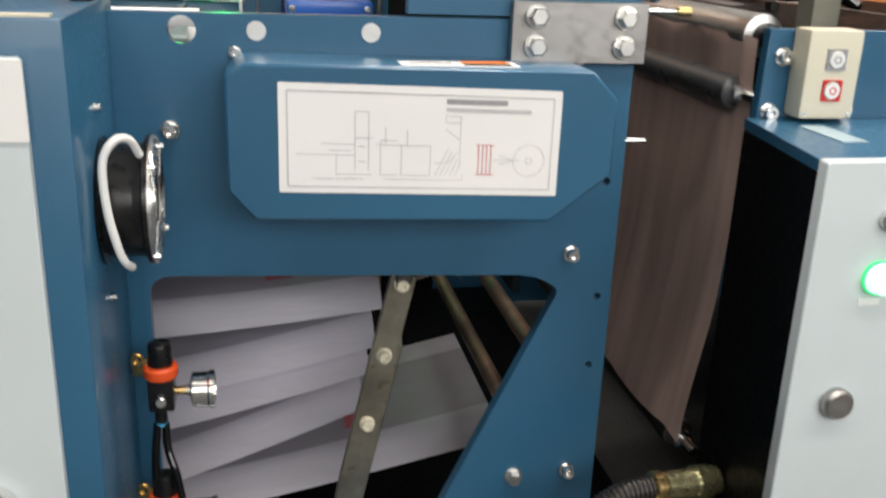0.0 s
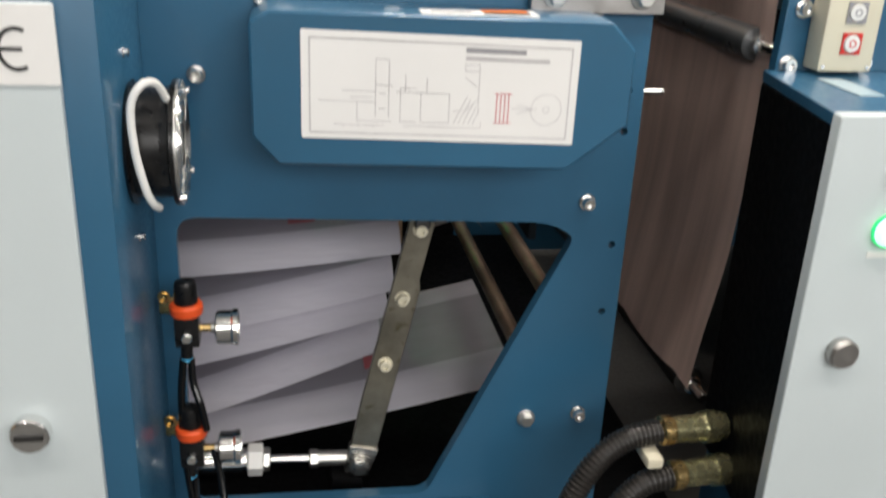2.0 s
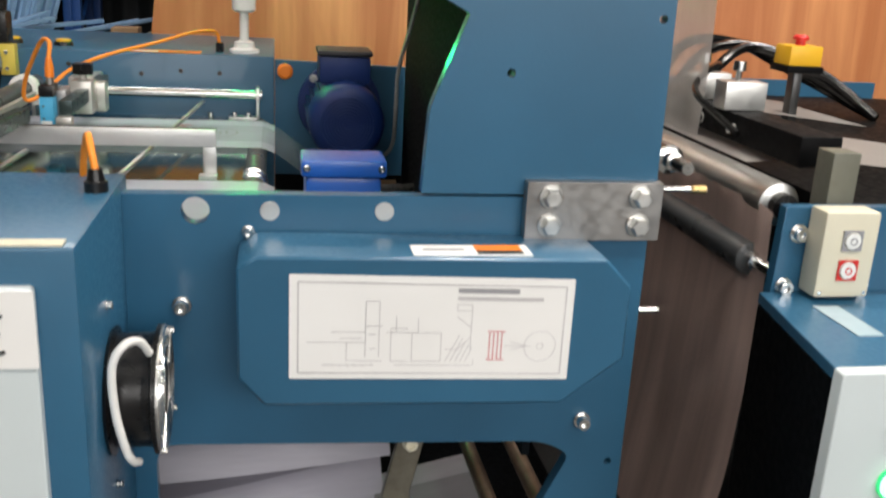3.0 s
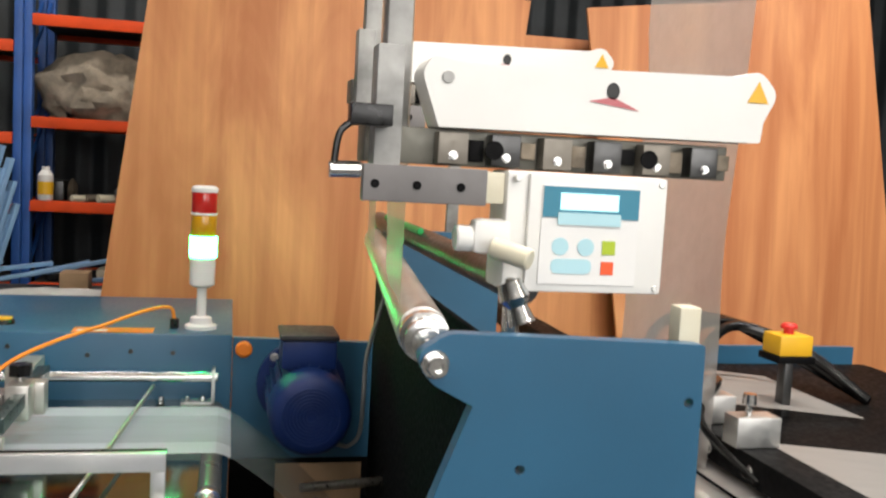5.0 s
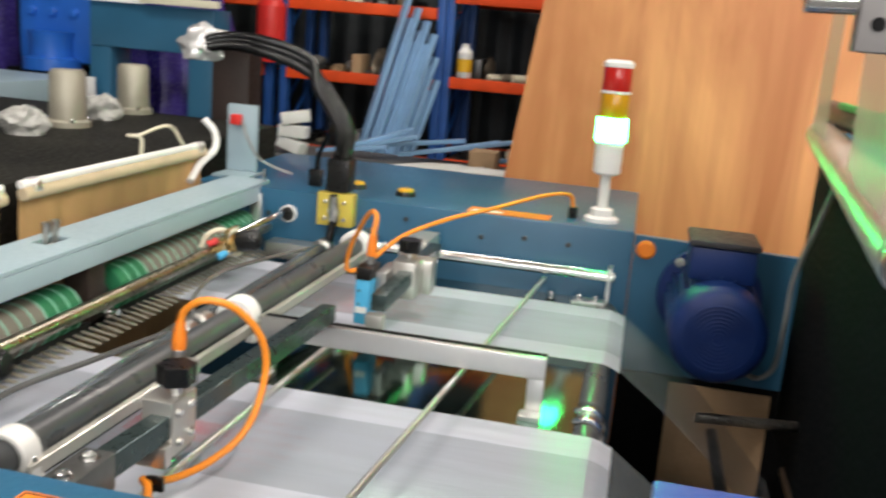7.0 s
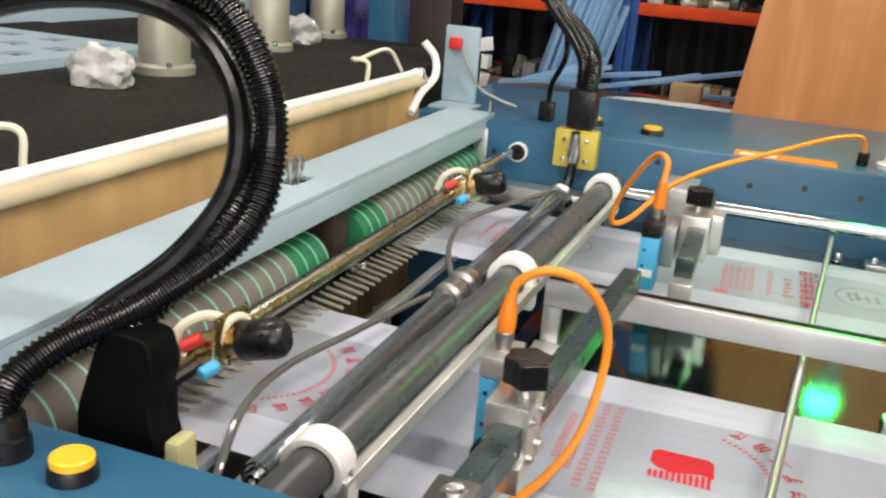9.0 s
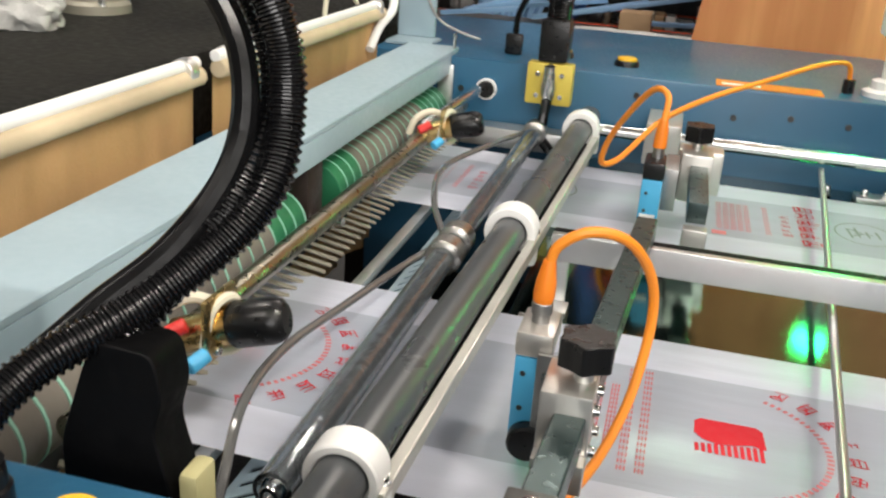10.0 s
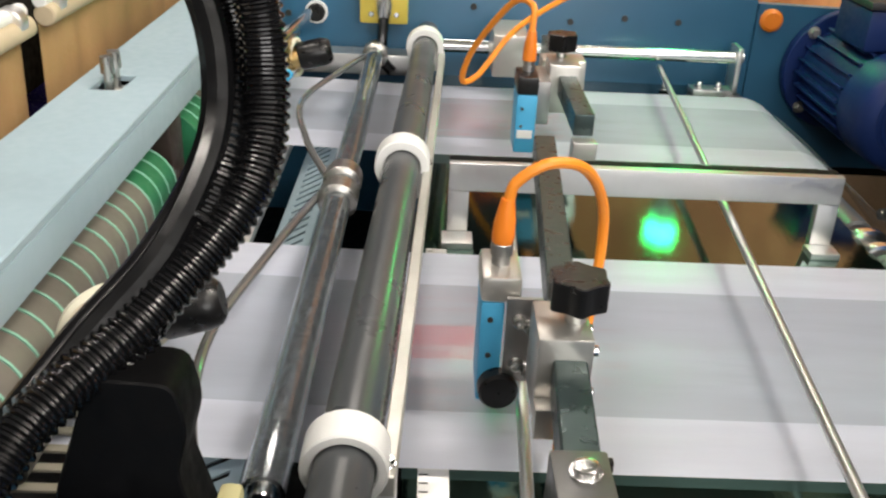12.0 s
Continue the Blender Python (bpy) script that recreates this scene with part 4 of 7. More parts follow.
def film_bed():
    t = thing("film_table", (-0.4, 2.0, 0.80), "polished steel film table between the side frames", "table")
    part("top", box(-0.665, -0.115, 1.46, 2.655, 0.846, 0.858, 0.002), MIRROR_STEEL, t, "polished steel table top")
    part("front_edge", box(-0.665, -0.115, 1.30, 1.458, 0.83, 0.856, 0.002), BLACK_PAINT, t)
    r = part("ruler", box(-0.652, -0.628, 1.32, 1.90, 0.859, 0.8605, 0), ALU, t, "engraved steel ruler let into the table")
    for k in range(58):
        w = 0.012 if k % 5 == 0 else 0.007
        part("tick", box(-0.651, -0.651 + w, 1.322 + k * 0.01, 1.3232 + k * 0.01, 0.8606, 0.8609, 0), BLACK_INK, r)
    fr = thing("lane_divider_frame", (-0.36, 1.95, 0.858), "aluminium frame of flat bar standing between the film lanes", "frame")
    part("long_bar", box(-0.628, -0.168, 1.940, 1.952, 0.917, 0.951, 0.001), ALU, fr)
    part("dark_strip", box(-0.628, -0.168, 1.952, 1.970, 0.941, 0.950, 0.001), BLACK_PAINT, fr)
    for x0, x1 in ((-0.628, -0.604), (-0.193, -0.168)):
        part("leg", box(x0, x1, 1.940, 1.952, 0.858, 0.9165, 0.001), ALU, fr)
    part("foot", box(-0.200, -0.166, 1.912, 1.9395, 0.858, 0.866, 0.001), ALU, fr)
    part("foot", box(-0.634, -0.598, 1.905, 1.9395, 0.858, 0.866, 0.001), ALU, fr)
    for y0, y1, lab in ((*NEAR_LANE, "milky white bag film with red print, flat on the table"), (*FAR_LANE, "milky bag film with red and grey print, flat on the table")):
        pts = [(-0.955, 0.872), (-0.80, 0.868), (-0.66, WEB_Z), (-0.4, WEB_Z), (-0.12, WEB_Z), (-0.082, 0.863), (-0.056, 0.853)]
        fall = [(-0.056, 0.853), (0.04, 0.782), (0.130, 0.698), (0.284, 0.530)]
        g = thing("bag_film", (-0.4, (y0 + y1) / 2, WEB_Z), lab, "film", "film lanes")
        e = 0.075
        part("edge_fold", web_strip(pts, y0, y0 + e, 8, 0.0, 2), FILM, g)
        part("edge_fold", web_strip(pts, y1 - e, y1, 8, 0.0, 2), FILM, g)
        part("middle", web_strip(pts, y0 + e, y1 - e, 8, 0.0, 4), FILM_GUSSET, g, "thinner clearer middle of the film")
        part("falling_run", web_strip(fall, y0, y1, 8, 0.004, 10), FILM_CLEAR, g, "clear run of film dropping from the feed roller")
        LANES.append(g)
    w = thing("feed_roller", (-0.098, 2.0, 0.838), "grey rubber feed roller with bright end collars", "roller")
    for y0, y1 in ((1.42, 1.93), (2.02, 2.62)):
        part("shell", lathe((-0.098, y0, 0.838), (-0.098, y1, 0.838), [(0, 0.021), (0.005, 0.0250), (0.995, 0.0250), (1, 0.021)], 26), GREY_PVC, w)
    part("shaft", rod((-0.098, 1.25, 0.838), (-0.098, 2.66, 0.838), 0.012, 16), STEEL, w)
    for y in (1.95, 1.992):
        part("collar", lathe((-0.098, y - 0.012, 0.838), (-0.098, y + 0.012, 0.838), [(0, 0.022), (0.1, 0.0295), (0.5, 0.0295), (0.55, 0.024), (1, 0.024)], 26), CHROME, w)
    solo("hold_down_rod", rod((-0.350, 1.38, 0.905), (-0.240, 2.60, 0.905), 0.0048, 14), ALU, "long thin bright hold-down rod lying over the film", "rod")
    solo("film_guide_rod", rod((-0.577, 1.36, 0.880), (-0.547, 2.06, 0.880), 0.0052, 14), ALU, "thin bright guide rod under the sensor arm", "rod")
    # Added black sheet: hides the lit floor so the machine's inside stays dark.
    solo("foot_shade_sheet", box(-1.0, 0.62, 1.25, 2.66, 0.05, 0.07, 0), BLACK_PAINT, "black sheet added in the machine foot to stand for the dark interior", "pan")
    rb = thing("guide_shaft", (-0.36, 2.60, 0.925), "polished guide shaft with brackets along the far frame", "shaft")
    part("shaft", rod((-0.665, 2.605, 0.926), (-0.088, 2.605, 0.926), 0.012, 24), CHROME, rb)
    for x in (-0.100, -0.655):
        part("bracket", box(x - 0.004, x + 0.004, 2.585, 2.635, 0.857, 0.946, 0.001), ALU, rb)
    part("bracket_foot", box(-0.175, -0.096, 2.585, 2.625, 0.858, 0.868, 0.001), ALU, rb)
    for x in (-0.16, -0.125):
        part("foot_screw", capscrew((x, 2.605, 0.868), UP, 0.006, 0.011), CHROME, rb)
    part("stop_screw", capscrew((-0.222, 2.61, 0.858), UP, 0.007, 0.018), CHROME, rb)


LANES = []


def far_sensor(x, y):
    """The far print-mark sensor on its clamp and arm."""
    u = thing("mark_sensor", (x, y, 0.94), "blue print-mark sensor with a black head and orange cable", "sensor", "print-mark sensors")
    part("arm", box(x - 0.0125, x + 0.0125, y - 0.226, y + 0.20, 0.957, 0.985, 0.002), bpy.data.materials["dark_green_anodised"], u, "dark square arm")
    part("clamp", box(x - 0.026, x + 0.018, y - 0.050, y + 0.012, 0.930, 1.000, 0.003), CAST, u, "nickel-plated clamp block")
    k = part("knob", plate(rounded([((x - 0.006) + (0.0235 if i % 2 else 0.0185) * math.cos(math.pi * i / 6), y - 0.002 + (0.0235 if i % 2 else 0.0185) * math.sin(math.pi * i / 6)) for i in range(12)], 0.003, 2), [], 1.010, 1.034, "z", 0.003), BLACK_PLASTIC, u, "black star knob")
    part("knob_stem", rod((x - 0.006, y - 0.002, 0.999), (x - 0.006, y - 0.002, 1.012), 0.0075, 14), ALU, k)
    hx, hy = x - 0.061, y - 0.107
    part("mounting_plate", box(x - 0.046, x - 0.027, hy + 0.02, y, 0.925, 0.985, 0.001), PLATE_STEEL, u)
    body = part("sensor_body", box(hx - 0.014, hx + 0.014, hy - 0.008, hy + 0.050, 0.892, 0.974, 0.003), SENSOR_BLUE, u, "sky-blue sensor housing")
    part("sensor_head", box(hx - 0.0145, hx + 0.0145, hy - 0.0085, hy + 0.0505, 0.9745, 0.998, 0.003), BLACK_PLASTIC, body, "black sensor head")
    part("white_label", box(hx - 0.011, hx + 0.010, hy - 0.0105, hy - 0.009, 0.914, 0.925, 0), WHITE_PAPER, body)
    for dz in (0.930, 0.955):
        part("screw_hole", rod((hx - 0.006, hy - 0.0082, dz), (hx - 0.006, hy - 0.0095, dz), 0.0025, 8), DARK_STEEL, body)
    part("plug", lathe((hx + 0.002, hy + 0.03, 0.998), (hx + 0.002, hy + 0.03, 1.012), [(0, 0.0085), (0.5, 0.0085), (0.52, 0.0075), (1, 0.0075)], 16), PLATE_STEEL, u)
    part("cable_boot", lathe((hx + 0.002, hy + 0.03, 1.012), (hx + 0.003, hy + 0.03, 1.052), [(0, 0.0095), (0.5, 0.009), (1, 0.0058)], 16), ORANGE, u, "orange cable boot")
    return u, (hx + 0.003, hy + 0.03, 1.050)


def near_sensor():
    """The near print-mark sensor; its arm lies a little askew."""
    u = thing("mark_sensor", (-0.55, 1.505, 0.94), "blue print-mark sensor on a nickel clamp with an orange cable", "sensor", "print-mark sensors")

    def arm_x(y):
        return -0.5565 + 0.062 * (y - 1.37)

    part("arm", plate([(arm_x(1.30) - 0.012, 1.30), (arm_x(1.30) + 0.012, 1.30), (arm_x(1.955) + 0.012, 1.955), (arm_x(1.955) - 0.012, 1.955)], [], 0.956, 0.984, "z", 0.0015), surface("dark_green_anodised", (0.05, 0.075, 0.075), 0.3, 0.6), u, "dark square arm")
    part("clamp", box(-0.573, -0.534, 1.478, 1.534, 0.935, 1.000, 0.0025), CAST, u, "nickel-plated clamp block")
    part("clamp_jaw", box(-0.573, -0.534, 1.462, 1.4775, 0.928, 0.953, 0.0015), CAST, u)
    for z in (0.950, 0.985):
        part("clamp_screw", capscrew((-0.534, 1.520, z), (1, 0, 0), 0.0042, 0.005), CHROME, u)
        part("clamp_screw", capscrew((-0.534, 1.490, z), (1, 0, 0), 0.0042, 0.005), CHROME, u)
    kx, ky = -0.545, 1.506
    k = part("knob", plate(rounded([(kx + (0.0235 if i % 2 else 0.0185) * math.cos(math.pi * i / 6), ky + (0.0235 if i % 2 else 0.0185) * math.sin(math.pi * i / 6)) for i in range(12)], 0.003, 2), [], 1.013, 1.036, "z", 0.003), BLACK_PLASTIC, u, "black star knob")
    part("knob_stem", rod((kx, ky, 0.999), (kx, ky, 1.014), 0.0075, 14), ALU, k)
    body = part("sensor_body", box(-0.607, -0.588, 1.575, 1.627, 0.880, 0.973, 0.003), SENSOR_BLUE, u, "sky-blue sensor housing")
    part("sensor_head", box(-0.608, -0.576, 1.574, 1.628, 0.9735, 0.996, 0.004), CAST, body, "bright metal sensor head")
    part("lens_cap", lathe((-0.590, 1.575, 0.897), (-0.589, 1.561, 0.897), [(0, 0.0165), (0.8, 0.0165), (1, 0.0145)], 24), BLACK_PLASTIC, body, "round black lens cap")
    for z in (0.925, 0.958):
        part("screw_hole", rod((-0.599, 1.5748, z), (-0.599, 1.5735, z), 0.0025, 10), BLACK_INK, body)
    part("status_light", rod((-0.590, 1.58, 0.880), (-0.590, 1.58, 0.875), 0.005, 12), SMALL_GREEN, body, "small glowing green light")
    part("mounting_plate", box(-0.5875, -0.559, 1.568, 1.5725, 0.905, 0.981, 0.001), PLATE_STEEL, u, "bare steel angle plate")
    part("plate_foot", box(-0.5635, -0.559, 1.534, 1.568, 0.905, 0.981, 0.001), PLATE_STEEL, u)
    for x, z in ((-0.577, 0.962), (-0.568, 0.957), (-0.577, 0.922), (-0.568, 0.917)):
        part("plate_screw", capscrew((x, 1.568, z), TOWARD, 0.0045, 0.007), CHROME, u)
    part("plug", lathe((-0.592, 1.600, 0.9955), (-0.592, 1.600, 1.016), [(0, 0.0075), (0.4, 0.0075), (0.45, 0.009), (0.9, 0.009), (1, 0.0075)], 16), PLATE_STEEL, u)
    part("cable_boot", lathe((-0.592, 1.600, 1.015), (-0.590, 1.600, 1.052), [(0, 0.0085), (0.15, 0.0092), (0.5, 0.0086), (1, 0.0054)], 16), ORANGE, u, "orange cable boot")
    part("cable", tube([(-0.590, 1.600, 1.048), (-0.584, 1.600, 1.066), (-0.560, 1.602, 1.081), (-0.530, 1.618, 1.072), (-0.508, 1.645, 1.035), (-0.501, 1.658, 0.990), (-0.506, 1.645, 0.935), (-0.516, 1.615, 0.903), (-0.530, 1.560, 0.893), (-0.545, 1.508, 0.895), (-0.552, 1.465, 0.910), (-0.548, 1.440, 0.925), (-0.534, 1.425, 0.925), (-0.520, 1.395, 0.905), (-0.515, 1.36, 0.870)], 0.0046, 10), ORANGE_CABLE, u, "orange sensor cable")
    part("cable_tie", box(-0.541, -0.521, 1.432, 1.438, 0.918, 0.934, 0.001), BLACK_PLASTIC, u)
    part("arm_end", box(-0.576, -0.541, 1.285, 1.376, 0.948, 0.988, 0.003), surface("dark_grey_steel_block", (0.16, 0.16, 0.155), 0.35, 0.7), u, "dark steel end block")
    part("arm_bolt", capscrew((-0.557, 1.355, 0.988), UP, 0.0075, 0.006), CHROME, u)
    part("arm_bolt", capscrew((-0.557, 1.312, 0.988), UP, 0.0075, 0.006), CHROME, u)
    part("arm_post", box(-0.576, -0.541, 1.262, 1.284, 0.83, 0.987, 0.002), BLACK_PAINT, u)
    hd = thing("clamp_handle", (-0.605, 1.36, 0.856), "black plastic clamp handle on the table edge", "handle")
    part("foot", box(-0.612, -0.592, 1.350, 1.372, 0.8565, 0.895, 0.002), DARK_STEEL, hd)
    part("grip", plate(rounded([(-0.632, 1.338), (-0.575, 1.338), (-0.570, 1.372), (-0.622, 1.380)], 0.008, 3), [], 0.8955, 0.925, "z", 0.003), BLACK_PLASTIC, hd)


def sensors():
    near_sensor()
    f, p = far_sensor(-0.462, 2.262)
    part("cable", tube([p, (-0.520, 2.200, 1.082), (-0.545, 2.235, 1.078), (-0.592, 2.29, 1.0), (-0.606, 2.315, 0.945), (-0.580, 2.34, 0.948), (-0.525, 2.41, 1.0), (-0.45, 2.50, 1.03), (-0.36, 2.60, 1.05), (-0.27, 2.68, 1.074), (-0.215, 2.73, 1.075), (-0.203, 2.742, 1.043)], 0.0046, 10), ORANGE_CABLE, f, "orange sensor cable")
    part("shaft_clamp", box(-0.550, -0.490, 2.50, 2.63, 0.900, 0.972, 0.003), CAST, f, "nickel clamp on the guide shaft")
    part("clamp_block", box(-0.492, -0.427, 2.277, 2.322, 0.925, 0.99, 0.003), CAST, f)
    part("arm_end", box(-0.477, -0.447, 2.013, 2.035, 0.928, 0.956, 0.002), CAST, f)
    part("gland", rod((-0.203, 2.742, 1.02), (-0.203, 2.742, 1.046), 0.011, 16), BLACK_PLASTIC, f)


def nip_x(y):
    """The nip roller lies a little askew."""
    return -0.7005 + 0.030 * (y - 1.41)


def upper_rollers():
    r = thing("nip_roller", (-0.680, 2.0, 0.926), "dark grey nip roller with white plastic collars", "roller")
    part("tube", lathe((nip_x(1.325), 1.325, 0.934), (nip_x(2.68), 2.68, 0.934), [(0, 0.016), (0.002, 0.0205), (0.998, 0.0205), (1, 0.016)], 32), GREY_PVC, r)
    for y, ro, hw in ((1.428, 0.0295, 0.015), (1.980, 0.033, 0.0175), (2.560, 0.033, 0.0175)):
        ring = [(math.cos(math.radians(a)), math.sin(math.radians(a))) for a in range(-60, 241, 15)]
        out = [(nip_x(y) + ro * c, 0.934 + ro * s) for c, s in ring]
        inn = [(nip_x(y) + 0.0215 * c, 0.934 + 0.0215 * s) for c, s in ring]
        part("collar", plate(out + inn[::-1], [], y - hw, y + hw, "y", 0.0015), WHITE, r, "white plastic collar")
    for y in (1.428, 1.980, 2.560):
        part("collar_foot", box(nip_x(y) + 0.0175, nip_x(y) + 0.034, y - 0.012, y + 0.012, 0.893, 0.926, 0.003), WHITE, r, "white foot of the collar")
    bm = None
    for k in range(96):
        y = 1.47 + k * 0.0112
        if abs(y - 1.980) > 0.026:
            bm = box(nip_x(y) + 0.0165, nip_x(y) + 0.0195, y - 0.0022, y + 0.0022, 0.902, 0.912, 0, bm=bm)
    tagged(part("comb_teeth", bm, PLATE_STEEL, r, "row of small steel comb teeth"), "row of small steel comb teeth", "", "", "stuff")
    part("comb_strip", plate([(nip_x(1.46) + 0.013, 1.46), (nip_x(1.46) + 0.0166, 1.46), (nip_x(2.54) + 0.0166, 2.54), (nip_x(2.54) + 0.013, 2.54)], [], 0.897, 0.914, "z"), BLACK_PAINT, r, "black comb strip")
    w = solo("scraper_bar", plate([(-0.6775, 1.415), (-0.6665, 1.415), (-0.6305, 2.53), (-0.6415, 2.53)], [], 0.913, 0.930, "z", 0.0012), surface("pale_grey_bar", (0.56, 0.55, 0.50), 0.36, 0.6), "thin pale grey bar beside the nip roller", "bar")
    for y in (1.428, 1.99):
        solo("bar_screw", capscrew((-0.672 + 0.0323 * (y - 1.415), y, 0.930), UP, 0.004, 0.006), CHROME, "small bright screw in the pale bar", "screw", "bar screws")
    c = thing("air_blow_tube", (-0.748, 2.0, 0.895), "clear acrylic tube with a knurled steel coupling", "tube")
    part("tube", lathe((-0.755, 1.42, 0.907), (-0.755, 2.62, 0.907), [(0, 0.016), (1, 0.016), (1, 0.0125), (0, 0.0125)], 24, caps=False), HOSE_CLEAR, c)
    part("core", rod((-0.755, 1.425, 0.903), (-0.755, 2.61, 0.903), 0.0105, 14), surface("blue_black_core", (0.012, 0.018, 0.03), 0.25), c)
    part("tip", capscrew((-0.755, 1.425, 0.907), TOWARD, 0.008, 0.012), CHROME, c)
    for y in (1.93, 1.985, 2.60):
        part("coupling", lathe((-0.755, y - 0.018, 0.907), (-0.755, y + 0.016, 0.907), [(0, 0.018), (0.1, 0.023), (0.9, 0.023), (1, 0.018)], 20), STEEL, c, "knurled steel coupling")
    for pts in ([(-0.772, 1.965, 0.905), (-0.790, 1.88, 0.908), (-0.812, 1.747, 0.912), (-0.828, 1.61, 0.920), (-0.822, 1.51, 0.918), (-0.806, 1.44, 0.890), (-0.80, 1.40, 0.85)],
                [(-0.775, 1.995, 0.905), (-0.812, 2.08, 0.925), (-0.838, 2.24, 0.925), (-0.80, 2.42, 0.922), (-0.765, 2.58, 0.912)]):
        solo("clear_hose", tube(pts, 0.0046, 10), surface("smoky_clear_hose", (0.12, 0.12, 0.12), 0.12, coat=0.5), "smoky clear air hose feeding the blow tube", "hose", "blow tube hoses")
    p = thing("air_pipe", (-0.91, 2.0, 0.936), "tarnished steel air pipe with two valves", "pipe")
    part("pipe", rod((-0.91, 1.40, 0.936), (-0.905, 2.62, 0.936), 0.0125, 18), PIPE_STEEL, p)
    for y in (1.556, 2.345):
        v = part("valve_body", rod((-0.91, y, 0.941), (-0.855, y + 0.005, 0.961), 0.017, 16), BRASS, p, "brass valve body")
        part("valve_knob", lathe((-0.858, y + 0.005, 0.960), (-0.808, y + 0.012, 0.972), [(0, 0.018), (0.1, 0.0215), (0.75, 0.0215), (0.92, 0.019), (1, 0.014)], 24), BLACK_PLASTIC, v)
        part("cable_tie", tube([(-0.872, y - 0.02, 0.941), (-0.868, y - 0.012, 0.978), (-0.86, y + 0.012, 0.984), (-0.856, y + 0.03, 0.951), (-0.86, y + 0.018, 0.931), (-0.872, y - 0.02, 0.941)], 0.0045, 8), CREAM, v)
        part("valve_flange", box(-0.872, -0.866, y - 0.024, y + 0.034, 0.931, 0.991, 0.002), BRASS, v)
        part("strap", tube([(-0.925, y - 0.02, 0.946), (-0.915, y - 0.015, 0.971), (-0.895, y - 0.002, 0.983), (-0.875, y + 0.008, 0.978)], 0.0055, 8), CREAM, v, "cream strap round the valve")
        for dy in (-0.012, 0.022):
            part("valve_screw", rod((-0.866, y + dy, 0.941), (-0.860, y + dy, 0.942), 0.0045, 10), CHROME, v)
        part("red_handle", rod((-0.905, y - 0.03, 0.956), (-0.888, y - 0.02, 0.966), 0.007, 12), RED, v)
        part("blue_fitting", rod((-0.876, y - 0.04, 0.936), (-0.868, y - 0.022, 0.942), 0.0075, 12), SENSOR_BLUE, v)
    sl = thing("film_stripper", (-0.95, 2.0, 0.87), "row of thin bent steel stripper fingers", "stripper")
    part("rail", box(-0.965, -0.955, 1.35, 2.66, 0.862, 0.884, 0.001), DARK_STEEL, sl)
    for k in range(58):
        y = 1.37 + k * 0.022
        m = Matrix.Translation((-0.925, y, 0.874)) @ Matrix.Rotation(0.45, 4, "Z") @ Matrix.Rotation(0.35, 4, "Y")
        part("finger", box(-0.022, 0.024, -0.0045, 0.0045, -0.0015, 0.0015, 0.0008, m=m), surface("cream_finger", (0.27, 0.25, 0.20), 0.5) if k == 0 else bpy.data.materials["cream_finger"], sl)
    cm = thing("slotted_guide", (-0.82, 2.05, 0.80), "pale slotted sheet guide below the film", "guide")
    bmx = plate([(1.42, -0.03), (2.58, -0.03), (2.58, 0.03), (1.42, 0.03)], [[(1.445 + k * 0.0225, -0.018), (1.453 + k * 0.0225, -0.018), (1.453 + k * 0.0225, 0.018), (1.445 + k * 0.0225, 0.018)] for k in range(50)], -0.001, 0.001, "x")
    bmx.transform(Matrix.Translation((-0.815, 0, 0.835)) @ Matrix.Rotation(math.radians(62), 4, "Y"))
    part("sheet", bmx, PALE_BLUE, cm)
    part("rail", box(-0.875, -0.86, 1.42, 2.58, 0.838, 0.850, 0.001), ALU, cm)
    # No real pan: a black sheet added for the shade below the rollers.
    solo("bed_shade_sheet", box(-1.0, -0.66, 1.28, 2.66, 0.55, 0.57, 0), BLACK_PAINT, "black sheet added under the rollers to stand for shade", "pan")

